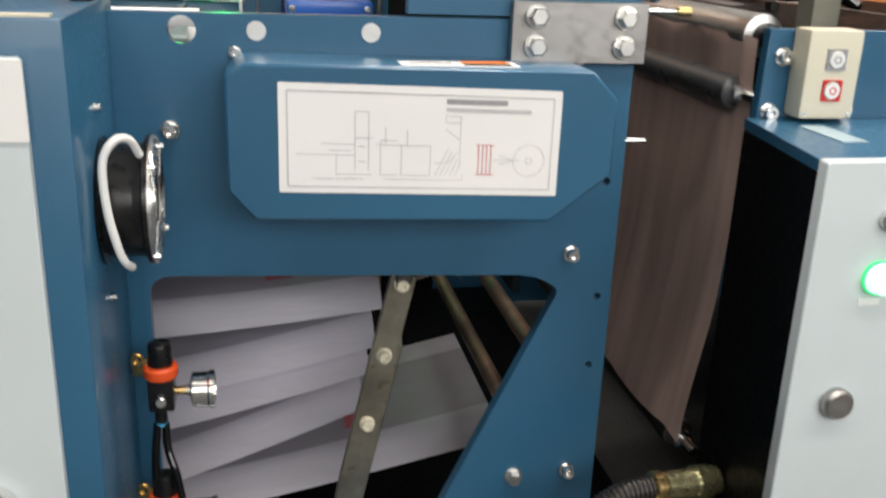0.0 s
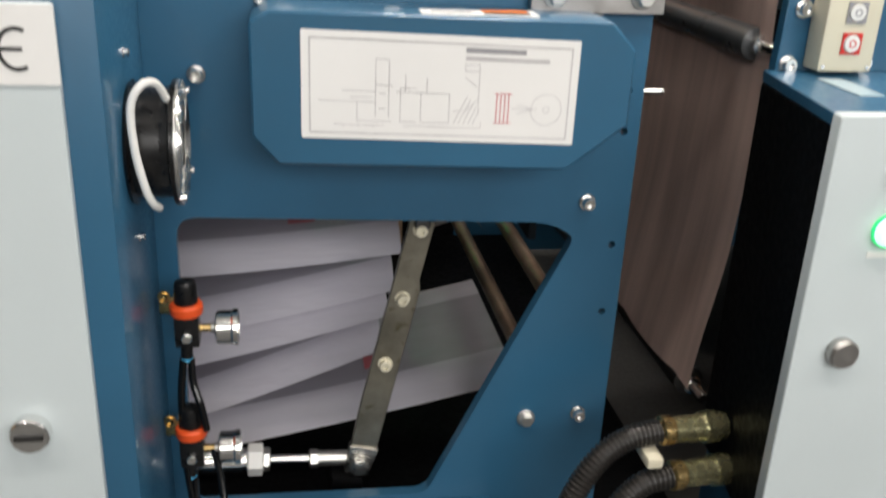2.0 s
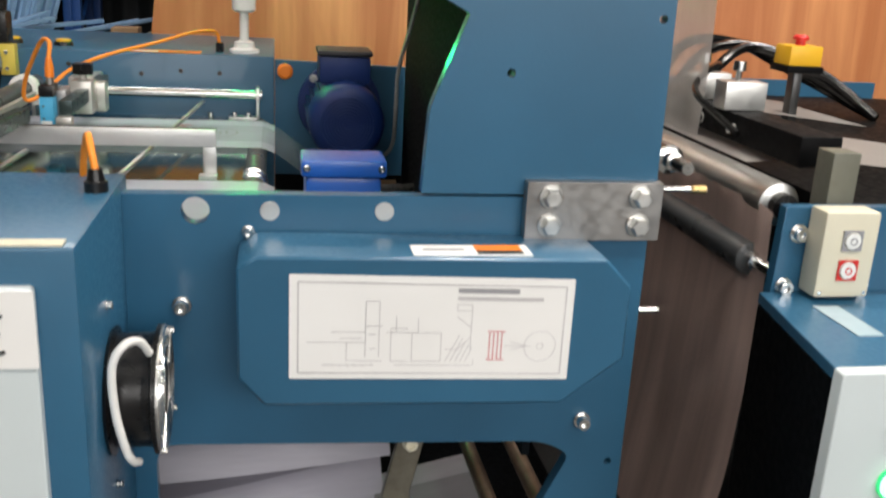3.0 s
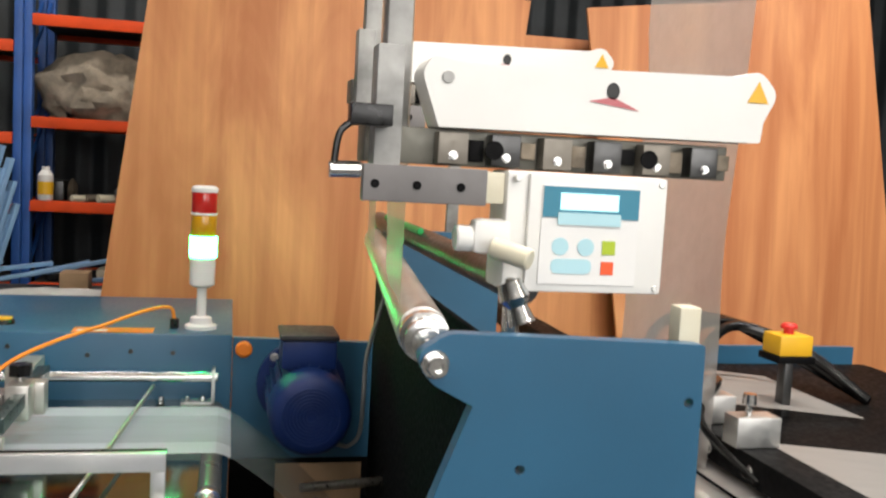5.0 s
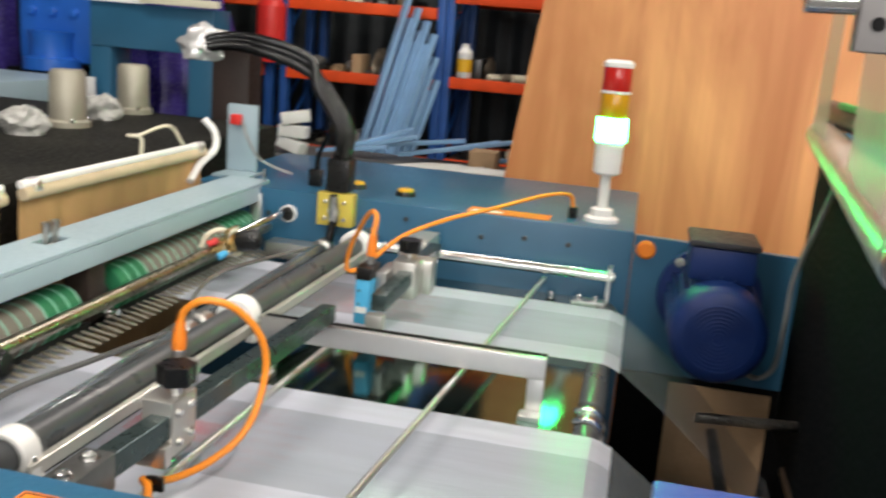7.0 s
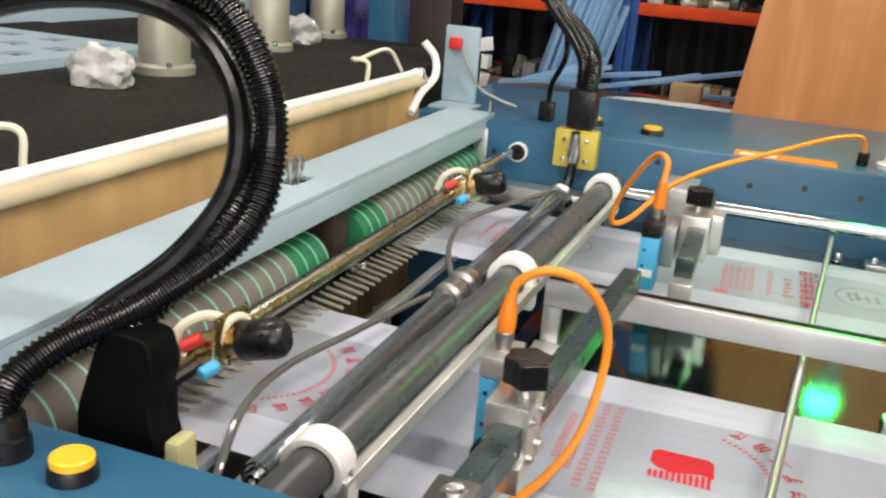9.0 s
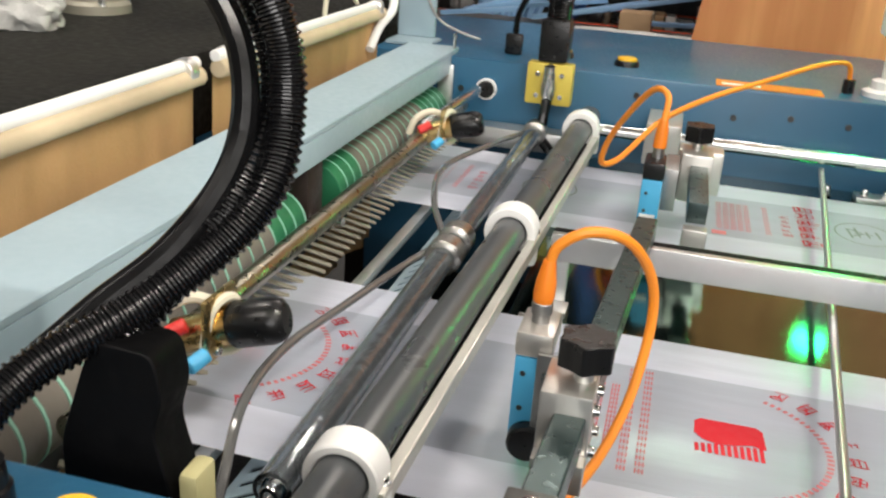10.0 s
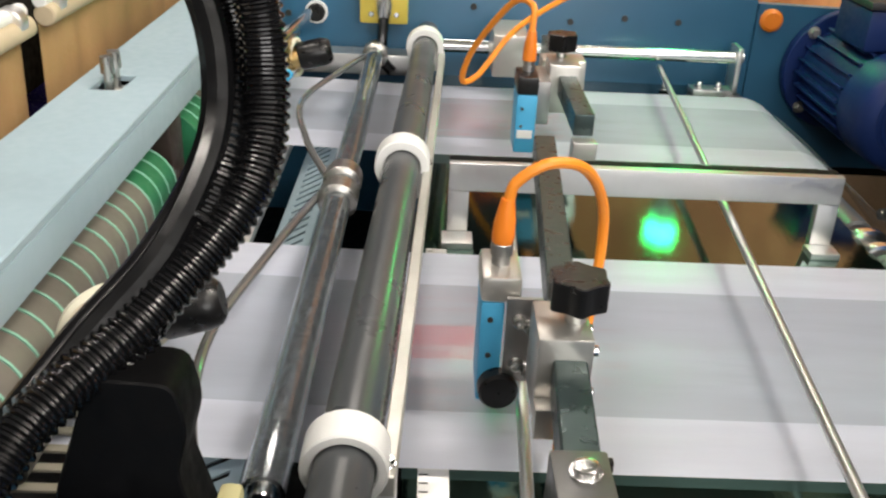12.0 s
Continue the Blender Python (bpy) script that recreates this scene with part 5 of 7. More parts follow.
# ---- sealing head and what lies beyond it ----
def sealing_head():
    h = thing("sealing_station", (-0.975, 2.0, 0.985), "pale blue sealing head beam across the machine", "machine beam")
    hole = [(-1.022, 1.912), (-0.988, 1.912), (-0.988, 1.972), (-1.022, 1.972)]
    part("top_sheet", plate([(-1.045, 1.26), (-0.943, 1.26), (-0.943, 2.72), (-1.045, 2.72)], [hole], 1.022, 1.030, "z", 0.001), PALE_BLUE, h)
    part("front_lip", box(-0.949, -0.943, 1.26, 2.72, 0.986, 1.0215, 0.001), PALE_BLUE, h)
    part("back_lip", box(-1.045, -1.039, 1.26, 2.72, 0.96, 1.0215, 0.001), PALE_BLUE, h)
    part("web", box(-1.038, -0.95, 1.265, 2.715, 0.985, 0.995, 0), BLACK_PAINT, h)
    part("screw_seat", box(-1.016, -0.994, 1.922, 1.962, 0.995, 1.021, 0.001), ALU, h)
    for y in (1.930, 1.954):
        part("screw", lathe((-1.005, y, 1.020), (-1.005, y, 1.062), [(0, 0.005), (0.55, 0.005), (0.56, 0.0075), (1, 0.007)], 14), STEEL, h, "upright knurled screw")
    for y in (2.69,):
        part("end_bolt", rod((-0.945, y, 1.03), (-0.945, y, 1.06), 0.004, 10), CHROME, h)
    e = part("end_plate", box(-1.098, -1.018, 2.806, 2.818, 1.0285, 1.196, 0.002), PALE_BLUE, h, "pale blue upright end plate")
    part("end_foot", box(-1.098, -1.005, 2.722, 2.818, 1.0215, 1.028, 0.001), PALE_BLUE, h)
    part("stop_cable", tube([(-1.055, 2.80, 1.155), (-1.035, 2.785, 1.12), (-1.005, 2.79, 1.07), (-0.955, 2.80, 1.045), (-0.92, 2.81, 1.035)], 0.003, 8), GREY_PARTS, h, "thin grey cable")
    part("end_screw", capscrew((-0.94, 2.72, 0.99), (1, 0, 0), 0.008, 0.01), CHROME, h)
    part("stop_button", box(-1.083, -1.055, 2.785, 2.8055, 1.146, 1.172, 0.004), RED, h, "red stop button")
    for y0, y1 in ((1.30, 1.935), (2.06, 2.66)):
        r = thing("sealing_roller", (-0.985, (y0 + y1) / 2, 0.915), "green and grey rubber sealing roller with pale bands", "roller", "sealing rollers")
        n = int((y1 - y0) / 0.030)
        for k in range(n):
            a = y0 + k * (y1 - y0) / n
            c = y0 + (k + 1) * (y1 - y0) / n
            green = (k >= n - 3 if y0 < 1.5 else k < 3 or k > n - 6)
            part("sleeve", lathe((-0.985, a, 0.915), (-0.985, c - 0.003, 0.915), [(0, 0.042), (0.03, 0.043), (0.97, 0.043), (1, 0.042)], 26), GREEN_RUBBER if green else GREY_RUBBER, r)
            part("band", lathe((-0.985, c - 0.003, 0.915), (-0.985, c, 0.915), [(0, 0.0435), (1, 0.0435)], 26), TEAL_BAND, r, "pale green band")
        part("shaft", rod((-0.985, y0 - 0.06, 0.915), (-0.985, y1 + 0.06, 0.915), 0.014, 14), DARK_STEEL, r)
    b = thing("roller_bearing", (-0.985, 1.998, 0.915), "dark bearing arm between the sealing rollers", "bearing")
    part("arm", box(-1.005, -0.955, 1.972, 2.024, 0.87, 0.984, 0.004), surface("brown_oiled_iron", (0.05, 0.035, 0.03), 0.4, 0.4), b)
    part("bolt", rod((-0.955, 2.0, 0.900), (-0.915, 2.0, 0.900), 0.007, 12), CHROME, b)
    part("nut", rod((-0.942, 2.0, 0.900), (-0.930, 2.0, 0.900), 0.014, 6), CHROME, b)


STANDS = ((-1.45, 2.26), (-1.52, 2.76), (-1.575, 3.17))


def canvas_guard():
    for y0, y1 in ((0.75, 1.935), (1.985, 2.655)):
        g = thing("canvas_guard", (-1.085, (y0 + y1) / 2, 0.6), "brown canvas curtain hung from a white rail", "curtain", "canvas guards")
        b = bmesh.new()
        rows = []
        n = int((y1 - y0) / 0.012)
        for i in range(n + 1):
            y = y0 + (y1 - y0) * i / n
            fold = noise.noise(Vector((y * 11, 3.1, 0))) + 0.4 * noise.noise(Vector((y * 31, 7.1, 0)))
            rows.append([b.verts.new((-1.094 + (0.009 + 0.036 * (1 - k / 5)) * fold - 0.006 * (1 - k / 5), y, 0.62 + 0.47 * k / 5)) for k in range(6)])
        for p, q in zip(rows, rows[1:]):
            for k in range(5):
                b.faces.new((p[k], q[k], q[k + 1], p[k + 1]))
        part("cloth", b, CANVAS, g)
        part("hem", rod((-1.088, y0, 1.090), (-1.088, y1, 1.090), 0.0125, 14), surface("pale_canvas_hem", (0.55, 0.45, 0.30), 0.8), g)
        part("rail", rod((-1.092, y0, 1.106), (-1.092, y1, 1.106), 0.0085, 12), WHITE, g, "white tubular rail")
        for y in (y0 + 0.03, y1 - 0.03):
            part("rail_clamp", rod((-1.091, y - 0.010, 1.100), (-1.091, y + 0.010, 1.100), 0.0165, 14), ALU, g)
    t = thing("bag_conveyor", (-1.75, 2.0, 1.0), "black conveyor bed beyond the canvas guard", "conveyor")
    part("bed", box(-2.2, -1.14, 0.5, 3.24, 0.98, 1.10, 0.012), surface("dusty_black_belt", (0.012, 0.0118, 0.0095), 0.75, vary=0.4, spec=0.2), t)
    for y in (1.54, 2.40):
        part("white_wire", tube([(-1.105, y, 1.11), (-1.105, y, 1.145), (-1.13, y - 0.01, 1.15), (-1.17, y - 0.03 if y < 2 else y + 0.10, 1.135), (-1.15, y - 0.09 if y < 2 else y + 0.20, 1.150), (-1.13, y - 0.16 if y < 2 else y + 0.235, 1.105)], 0.0042, 8), CREAM, t, "white flexible lead")
    for sx, sy in STANDS:
        st = part("stand", lathe((sx, sy, 1.099), (sx, sy, 1.245), [(0, 0.056), (0.10, 0.056), (0.14, 0.047), (0.93, 0.045), (1, 0.038)], 24), surface("grey_stand_paint", (0.33, 0.31, 0.25), 0.45, 0.3) if sy < 2.5 else bpy.data.materials["grey_stand_paint"], t, "grey cylinder standing on the conveyor")
        for k in range(4):
            a = 0.8 + k * math.pi / 2
            part("stand_bolt", hexhead((sx + 0.049 * math.cos(a), sy + 0.049 * math.sin(a), 1.113), UP, 0.006, 0.012), CHROME, st)
        part("clear_fitting", lump(sx + 0.02, sy - 0.20, 1.099, 0.11, 0.09, 0.07, sy * 3.7), surface("clouded_plastic_fitting", (0.40, 0.40, 0.38), 0.25) if sy < 2.5 else bpy.data.materials["clouded_plastic_fitting"], t, "clouded plastic fitting")
    solo("guard_cable", tube([(-1.105, 2.69, 1.165), (-1.082, 2.70, 1.135), (-1.075, 2.69, 1.095), (-1.082, 2.63, 1.065), (-1.083, 2.58, 1.03)], 0.0085, 10), WHITE, "thick white cable hanging at the guard's end", "cable")
    p = thing("perforated_tray", (-1.9, 2.0, 1.10), "pale blue perforated sheet tray lying on the conveyor", "tray")
    holes = [[(-2.15 + i * 0.11, 1.35 + j * 0.11), (-2.10 + i * 0.11, 1.35 + j * 0.11), (-2.10 + i * 0.11, 1.40 + j * 0.11), (-2.15 + i * 0.11, 1.40 + j * 0.11)] for i in range(5) for j in range(10)]
    part("sheet", plate([(-2.2, 1.3), (-1.6, 1.3), (-1.6, 2.44), (-2.2, 2.44)], holes, 1.112, 1.118, "z"), PALE_BLUE, p)
    part("rim", box(-1.604, -1.598, 1.3, 2.44, 1.101, 1.1115, 0), PALE_BLUE, p)
    t = thing("pale_table", (-2.8, 3.4, 0), "pale blue machine table with a thick rim", "table")
    part("top", box(-3.6, -2.15, 2.75, 3.80, 1.05, 1.135, 0.006), PALE_BLUE, t)
    for x in (-3.4, -2.3):
        for y in (2.85, 3.7):
            part("leg", box(x - 0.04, x + 0.04, y - 0.04, y + 0.04, 0, 1.05, 0.003), BLUE, t)
    part("dark_shelf", box(-3.5, -2.2, 2.8, 3.75, 0.7, 0.98, 0.004), BLACK_PAINT, t)
    m = thing("neighbour_machine", (-1.9, 4.0, 0), "blue machine arch with grey motors and white cards", "machine")
    part("column", box(-2.22, -2.13, 3.95, 4.10, 0, 1.249, 0.005), BLUE, m)
    part("column", box(-1.80, -1.70, 3.95, 4.10, 0, 1.249, 0.005), BLUE, m)
    part("beam", box(-2.22, -1.70, 3.95, 4.10, 1.25, 1.42, 0.005), BLUE, m)
    part("paper", box(-2.24, -1.98, 3.93, 3.94, 1.421, 1.52, 0), WHITE_PAPER, m)
    part("paper_mark", box(-2.12, -2.05, 3.926, 3.9295, 1.45, 1.50, 0), FADED_INK, m)
    part("card", box(-2.28, -2.17, 3.9, 3.91, 1.0, 1.13, 0), WHITE_PAPER, m)
    part("conduit_pipe", box(-1.98, -1.66, 3.90, 3.93, 1.425, 1.452, 0.004), CREAM, m)
    g = thing("blue_gearbox", (-2.5, 4.3, 0), "bright blue gearbox housing beyond the pale table", "gearbox")
    part("housing", box(-2.72, -2.35, 4.2, 4.5, 1.15, 1.75, 0.03), BRIGHT_BLUE, g)
    part("flange", lathe((-2.55, 4.19, 1.12), (-2.55, 4.19, 1.28), [(0, 0.12), (0.3, 0.12), (0.35, 0.09), (0.8, 0.09), (1, 0.1)], 24), BRIGHT_BLUE, g)
    for x in (-2.65, -2.55, -2.45):
        part("bolt", hexhead((x, 4.2, 1.36), TOWARD, 0.02, 0.02), BRIGHT_BLUE, g)
    part("stand", box(-2.75, -2.3, 4.15, 4.55, 0, 1.12, 0.01), BLACK_PAINT, g)
    for x, y in ((-3.05, 4.25), (-3.4, 4.2), (-2.15, 4.6), (-3.75, 4.15)):
        d = thing("wrapped_drum", (x, y, 0), "drum wrapped in shiny purple film", "drum", "wrapped drums")
        b = lump(x, y, 0.0, 0.42, 0.42, 2.0, x * 3.0)
        part("wrap", b, surface("purple_wrap", (0.05, 0.035, 0.20), 0.25, vary=0.5, scale=10, bump=0.6), d)


def black_post():
    x, y = -1.31, 3.32
    p = thing("cable_post", (x, y, 0), "dark brown steel cable post beside the far frame", "post")
    part("post", box(x - 0.06, x + 0.06, y - 0.05, y + 0.05, 0, 1.345, 0.004), surface("dark_brown_paint", (0.022, 0.012, 0.010), 0.5), p)
    part("clear_wrap", lump(x - 0.10, y - 0.02, 1.27, 0.15, 0.12, 0.11, 8.3), surface("crumpled_clear_wrap", (0.55, 0.55, 0.55), 0.15, 0.3), p, "crumpled clear plastic wrap")
    for k in range(3):
        solo("card_box", box(-0.06, 0.06, -0.03, 0.03, -0.025, 0.025, 0.003, m=Matrix.Translation((-1.50 + 0.006 * k, 4.3, 0.897 + k * 0.058)) @ Matrix.Rotation(0.25 - 0.22 * k, 4, "Y") @ Matrix.Rotation(0.3 * k - 0.3, 4, "Z")), WHITE, "white folded card box on the low bench", "box", "white card boxes")


def far_table():
    f = thing("far_side_frame", (-0.8, 2.9, 0), "blue far side frame with a wide flat top", "machine frame")
    part("top_box", box(-1.11, -0.0575, 2.665, 3.25, 0.0, 1.02, 0.005), BLUE, f)
    part("inner_plate", plate([(-0.056, 0.70), (0.45, 0.70), (0.45, 1.0), (-0.056, 1.012)], [], 2.668, 2.69, bevel=0.001), BLUE, f)
    # Added to block light from behind; black stands for blue paint in deep shade.
    part("shaded_lower_plate", box(-0.056, 0.45, 2.670, 2.688, 0.0, 0.699, 0), BLACK_PAINT, f, "lower plate added to the far frame, black to stand for shade")
    part("rubber_plug", lathe((-0.029, 2.6675, 0.983), (-0.029, 2.658, 0.983), [(0, 0.021), (0.5, 0.021), (1, 0.015)], 22), ORANGE, f, "faded orange hole plug")
    far_up = rounded([(0.34, 1.002), (0.33, 1.12), (0.35, 1.235), (0.33, 1.30), (0.62, 1.30), (0.62, 1.002)], 0.006, 2)
    part("upper_plate", plate(far_up, [], 2.64, 2.66, bevel=0.001), BLUE, f, "blue upper plate of the far frame")
    part("warning_strip", box(-0.44, -0.25, 2.672, 2.735, 1.0202, 1.0212, 0), ORANGE, f, "orange warning strip")
    part("strip_text", box(-0.43, -0.36, 2.685, 2.703, 1.0213, 1.0218, 0), WHITE_PAPER, f)
    for x, z in ((-0.58, 0.985), (-0.40, 0.965), (-0.30, 0.975), (-0.20, 0.972), (-0.92, 0.96)):
        part("screw_hole", rod((x, 2.6655, z), (x, 2.663, z), 0.006, 12), DARK_STEEL, f)
    part("pivot_hole", rod((-0.868, 2.666, 0.965), (-0.868, 2.650, 0.965), 0.017, 20), BLACK_PLASTIC, f)
    part("hole_ring", lathe((-0.868, 2.6655, 0.965), (-0.868, 2.655, 0.965), [(0, 0.0205), (1, 0.0205), (1, 0.016), (0, 0.016)], 24), WHITE, f)
    part("rail", box(-0.90, -0.67, 2.60, 2.655, 0.868, 0.905, 0.003), ALU, f, "aluminium rail along the far frame")
    part("swivel_arm", rod((-0.88, 2.64, 0.965), (-0.93, 2.42, 0.935), 0.010, 14), CHROME, f)
    part("hook_strap", box(-0.965, -0.935, 2.655, 2.663, 0.90, 1.005, 0.003), ALU, f)
    for x, y in ((-0.612, 2.775), (-0.745, 2.80)):
        b = thing("table_button", (x, y, 1.02), "small yellow button in a black collar", "push button", "far table buttons")
        part("collar", lathe((x, y, 1.019), (x, y, 1.031), [(0, 0.025), (0.7, 0.024), (1, 0.021)], 24), BLACK_PLASTIC, b)
        part("cap", lathe((x, y, 1.030), (x, y, 1.037), [(0, 0.0195), (0.8, 0.0195), (1, 0.017)], 24), YELLOW, b)
    s = thing("heater_socket", (-0.76, 2.665, 0.985), "black plug in a yellow socket block with hoses", "socket")
    for x in (-0.765, -0.720):
        part("yellow_block", box(x - 0.021, x + 0.020, 2.628, 2.664, 0.955, 1.032, 0.003), YELLOW_BLOCK, s, "yellow zinc block")
        for dz in (0.972, 1.012):
            part("screw", rod((x, 2.629, dz), (x, 2.624, dz), 0.005, 10), CHROME, s)
    part("gland", lathe((-0.742, 2.625, 0.965), (-0.742, 2.615, 1.03), [(0, 0.012), (0.4, 0.016), (0.7, 0.012), (1, 0.010)], 16), CHROME, s)
    part("plug", box(-0.770, -0.714, 2.632, 2.69, 1.0335, 1.112, 0.008), BLACK_PLASTIC, s, "black plug body")
    sp = thing("spare_plug", (-0.838, 2.76, 1.02), "small black plug lying on the far frame", "plug")
    part("body", box(-0.856, -0.822, 2.75, 2.775, 1.0205, 1.062, 0.005), BLACK_PLASTIC, sp)
    part("lead", tube([(-0.838, 2.763, 1.058), (-0.836, 2.77, 1.10), (-0.815, 2.78, 1.16), (-0.83, 2.82, 1.225)], 0.006, 8), BLACK_RUBBER, sp)
    part("tail", tube([(-0.742, 2.617, 0.965), (-0.744, 2.605, 0.93), (-0.745, 2.60, 0.90), (-0.725, 2.60, 0.875)], 0.010, 10), BLACK_RUBBER, s)
    for k, dz in enumerate((0.0, 0.03, 0.055)):
        solo("black_hose", tube([(-0.733 - 0.010 * k, 2.655 + 0.008 * k, 1.10), (-0.742 - 0.012 * k, 2.70, 1.175), (-0.82 - 0.02 * k, 2.80, 1.235 + dz * 0.4), (-0.93, 2.93, 1.285 + dz * 0.6), (-1.09, 3.04, 1.318 + dz * 0.6), (-1.28, 3.20, 1.325 + dz * 0.5), (-1.44, 3.30, 1.302 + dz * 0.4)], 0.014 if k == 0 else 0.0105, 12, 10, ribs=0.002, pitch=0.007), BLACK_RUBBER, "glossy black ribbed hose arching from the socket to the cable post", "hose", "black hoses to the post")


def signal_tower():
    x, y = -0.138, 2.748
    t = thing("signal_tower", (x, y, 1.02), "white signal tower with red, amber and lit green lenses", "signal light")
    part("foot", lathe((x, y, 1.019), (x, y, 1.052), [(0, 0.040), (0.3, 0.040), (0.45, 0.028), (0.9, 0.026), (1, 0.018)], 28), WHITE, t)
    part("stem", rod((x, y, 1.05), (x, y, 1.135), 0.012, 16), WHITE, t)
    part("base_tube", lathe((x, y, 1.128), (x, y, 1.204), [(0, 0.022), (0.08, 0.031), (1, 0.032)], 28), WHITE, t)
    part("green_lens", lathe((x, y, 1.204), (x, y, 1.258), [(0, 0.0325), (0.05, 0.034), (0.95, 0.034), (1, 0.0325)], 28), LED_GREEN, t, "lit green lens")
    part("amber_lens", lathe((x, y, 1.258), (x, y, 1.312), [(0, 0.031), (0.05, 0.032), (0.95, 0.032), (1, 0.031)], 28), LENS_AMBER, t)
    part("spacer", rod((x, y, 1.312), (x, y, 1.318), 0.033, 28), WHITE, t)
    part("red_lens", lathe((x, y, 1.318), (x, y, 1.370), [(0, 0.031), (0.05, 0.032), (0.95, 0.032), (1, 0.031)], 28), LENS_RED, t)
    part("cap", lathe((x, y, 1.370), (x, y, 1.386), [(0, 0.033), (0.6, 0.0335), (1, 0.026)], 28), WHITE, t)


def motors():
    cx, cz, y0, y1 = 0.117, 0.898, 2.34, 2.668
    m = thing("drive_motor", (cx, y1, cz - 0.1), "dark blue electric motor with a finned body", "motor")
    part("fan_cowl", lathe((cx, y0, cz), (cx, y0 + 0.09, cz), [(0, 0.068), (0.08, 0.084), (0.2, 0.092), (1, 0.094)], 36), MOTOR_BLUE, m)
    for k in range(8):
        r = 0.012 + 0.0075 * k
        pts = [(cx + r * math.cos(2 * math.pi * i / 28), y0 - 0.001, cz + r * math.sin(2 * math.pi * i / 28)) for i in range(29)]
        part("cowl_ring", tube(pts, 0.0022, 5, 1), MOTOR_BLUE, m)
    part("body", rod((cx, y0 + 0.085, cz), (cx, y1 - 0.02, cz), 0.084, 36), MOTOR_BLUE, m)
    for k in range(24):
        a = 2 * math.pi * k / 24
        mm = Matrix.Translation((cx, 0, cz)) @ Matrix.Rotation(a, 4, "Y")
        part("fin", box(-0.002, 0.002, y0 + 0.10, y1 - 0.03, 0.081, 0.095, 0, m=mm), MOTOR_BLUE, m)
    part("flange", rod((cx, y1 - 0.024, cz), (cx, y1 - 0.001, cz), 0.112, 40), MOTOR_BLUE, m)
    for k in range(4):
        a = math.pi / 4 + k * math.pi / 2
        part("flange_bolt", hexhead((cx + 0.100 * math.cos(a), y1 - 0.024, cz + 0.100 * math.sin(a)), TOWARD, 0.009, 0.012), PLATE_STEEL, m)
    tb = part("terminal_box", box(cx - 0.064, cx + 0.064, y0 + 0.11, y0 + 0.24, cz + 0.082, cz + 0.150, 0.008), MOTOR_BLUE, m)
    part("box_lid", box(cx - 0.068, cx + 0.068, y0 + 0.105, y0 + 0.245, cz + 0.151, cz + 0.164, 0.004), surface("dark_lid", (0.03, 0.03, 0.035), 0.5), tb)
    solo("motor_lead", tube([(0.19, 2.46, 0.80), (0.215, 2.43, 0.805), (0.238, 2.42, 0.84), (0.243, 2.42, 0.93), (0.246, 2.42, 1.02), (0.270, 2.42, 1.12), (0.285, 2.41, 1.19), (0.2875, 2.40, 1.23)], 0.005, 8), GREY_PARTS, "grey cable looping down beside the motor", "cable")
    g = thing("gear_motor", (0.038, 1.46, 0.79), "bright blue gear motor under the upper frame", "motor")
    part("terminal_box", box(-0.012, 0.097, 1.402, 1.470, 0.925, 0.984, 0.008), BRIGHT_BLUE, g)
    part("lid", box(-0.018, 0.104, 1.395, 1.476, 0.985, 1.010, 0.006), BRIGHT_BLUE, g)
    for px in (-0.016, 0.090):
        part("lid_screw", capscrew((px + 0.006, 1.395, 0.998), TOWARD, 0.004, 0.004), CHROME, g)
    part("body", lathe((0.038, 1.33, 0.86), (0.038, 1.62, 0.86), [(0, 0.05), (0.05, 0.069), (0.95, 0.069), (1, 0.05)], 30), BRIGHT_BLUE, g)
    solo("gear_motor_bracket", box(-0.04, 0.14, 1.30, 1.66, 0.755, 0.793, 0.003), BLACK_PAINT, "black bracket under the gear motor", "bracket")
    b = box(-0.11, 0.11, -0.004, 0.004, 0.0, 0.62, 0.001)
    b.transform(Matrix.Translation((0.170, 2.60, 0.072)) @ Matrix.Rotation(math.radians(-5), 4, "X"))
    solo("cardboard_sheet", b, CARDBOARD, "brown cardboard sheet leaning inside the machine foot", "cardboard")
    solo("cross_tie", rod((0.1, 2.35, 0.735), (0.40, 2.40, 0.735), 0.010, 12), STEEL, "bright tie rod under the motor", "rod")


def skewed(b):
    """Follows the turning roller, which stands a little askew."""
    for v in b.verts:
        v.co.x += 0.151 + 0.1057 * (v.co.y - 1.25)
    return b


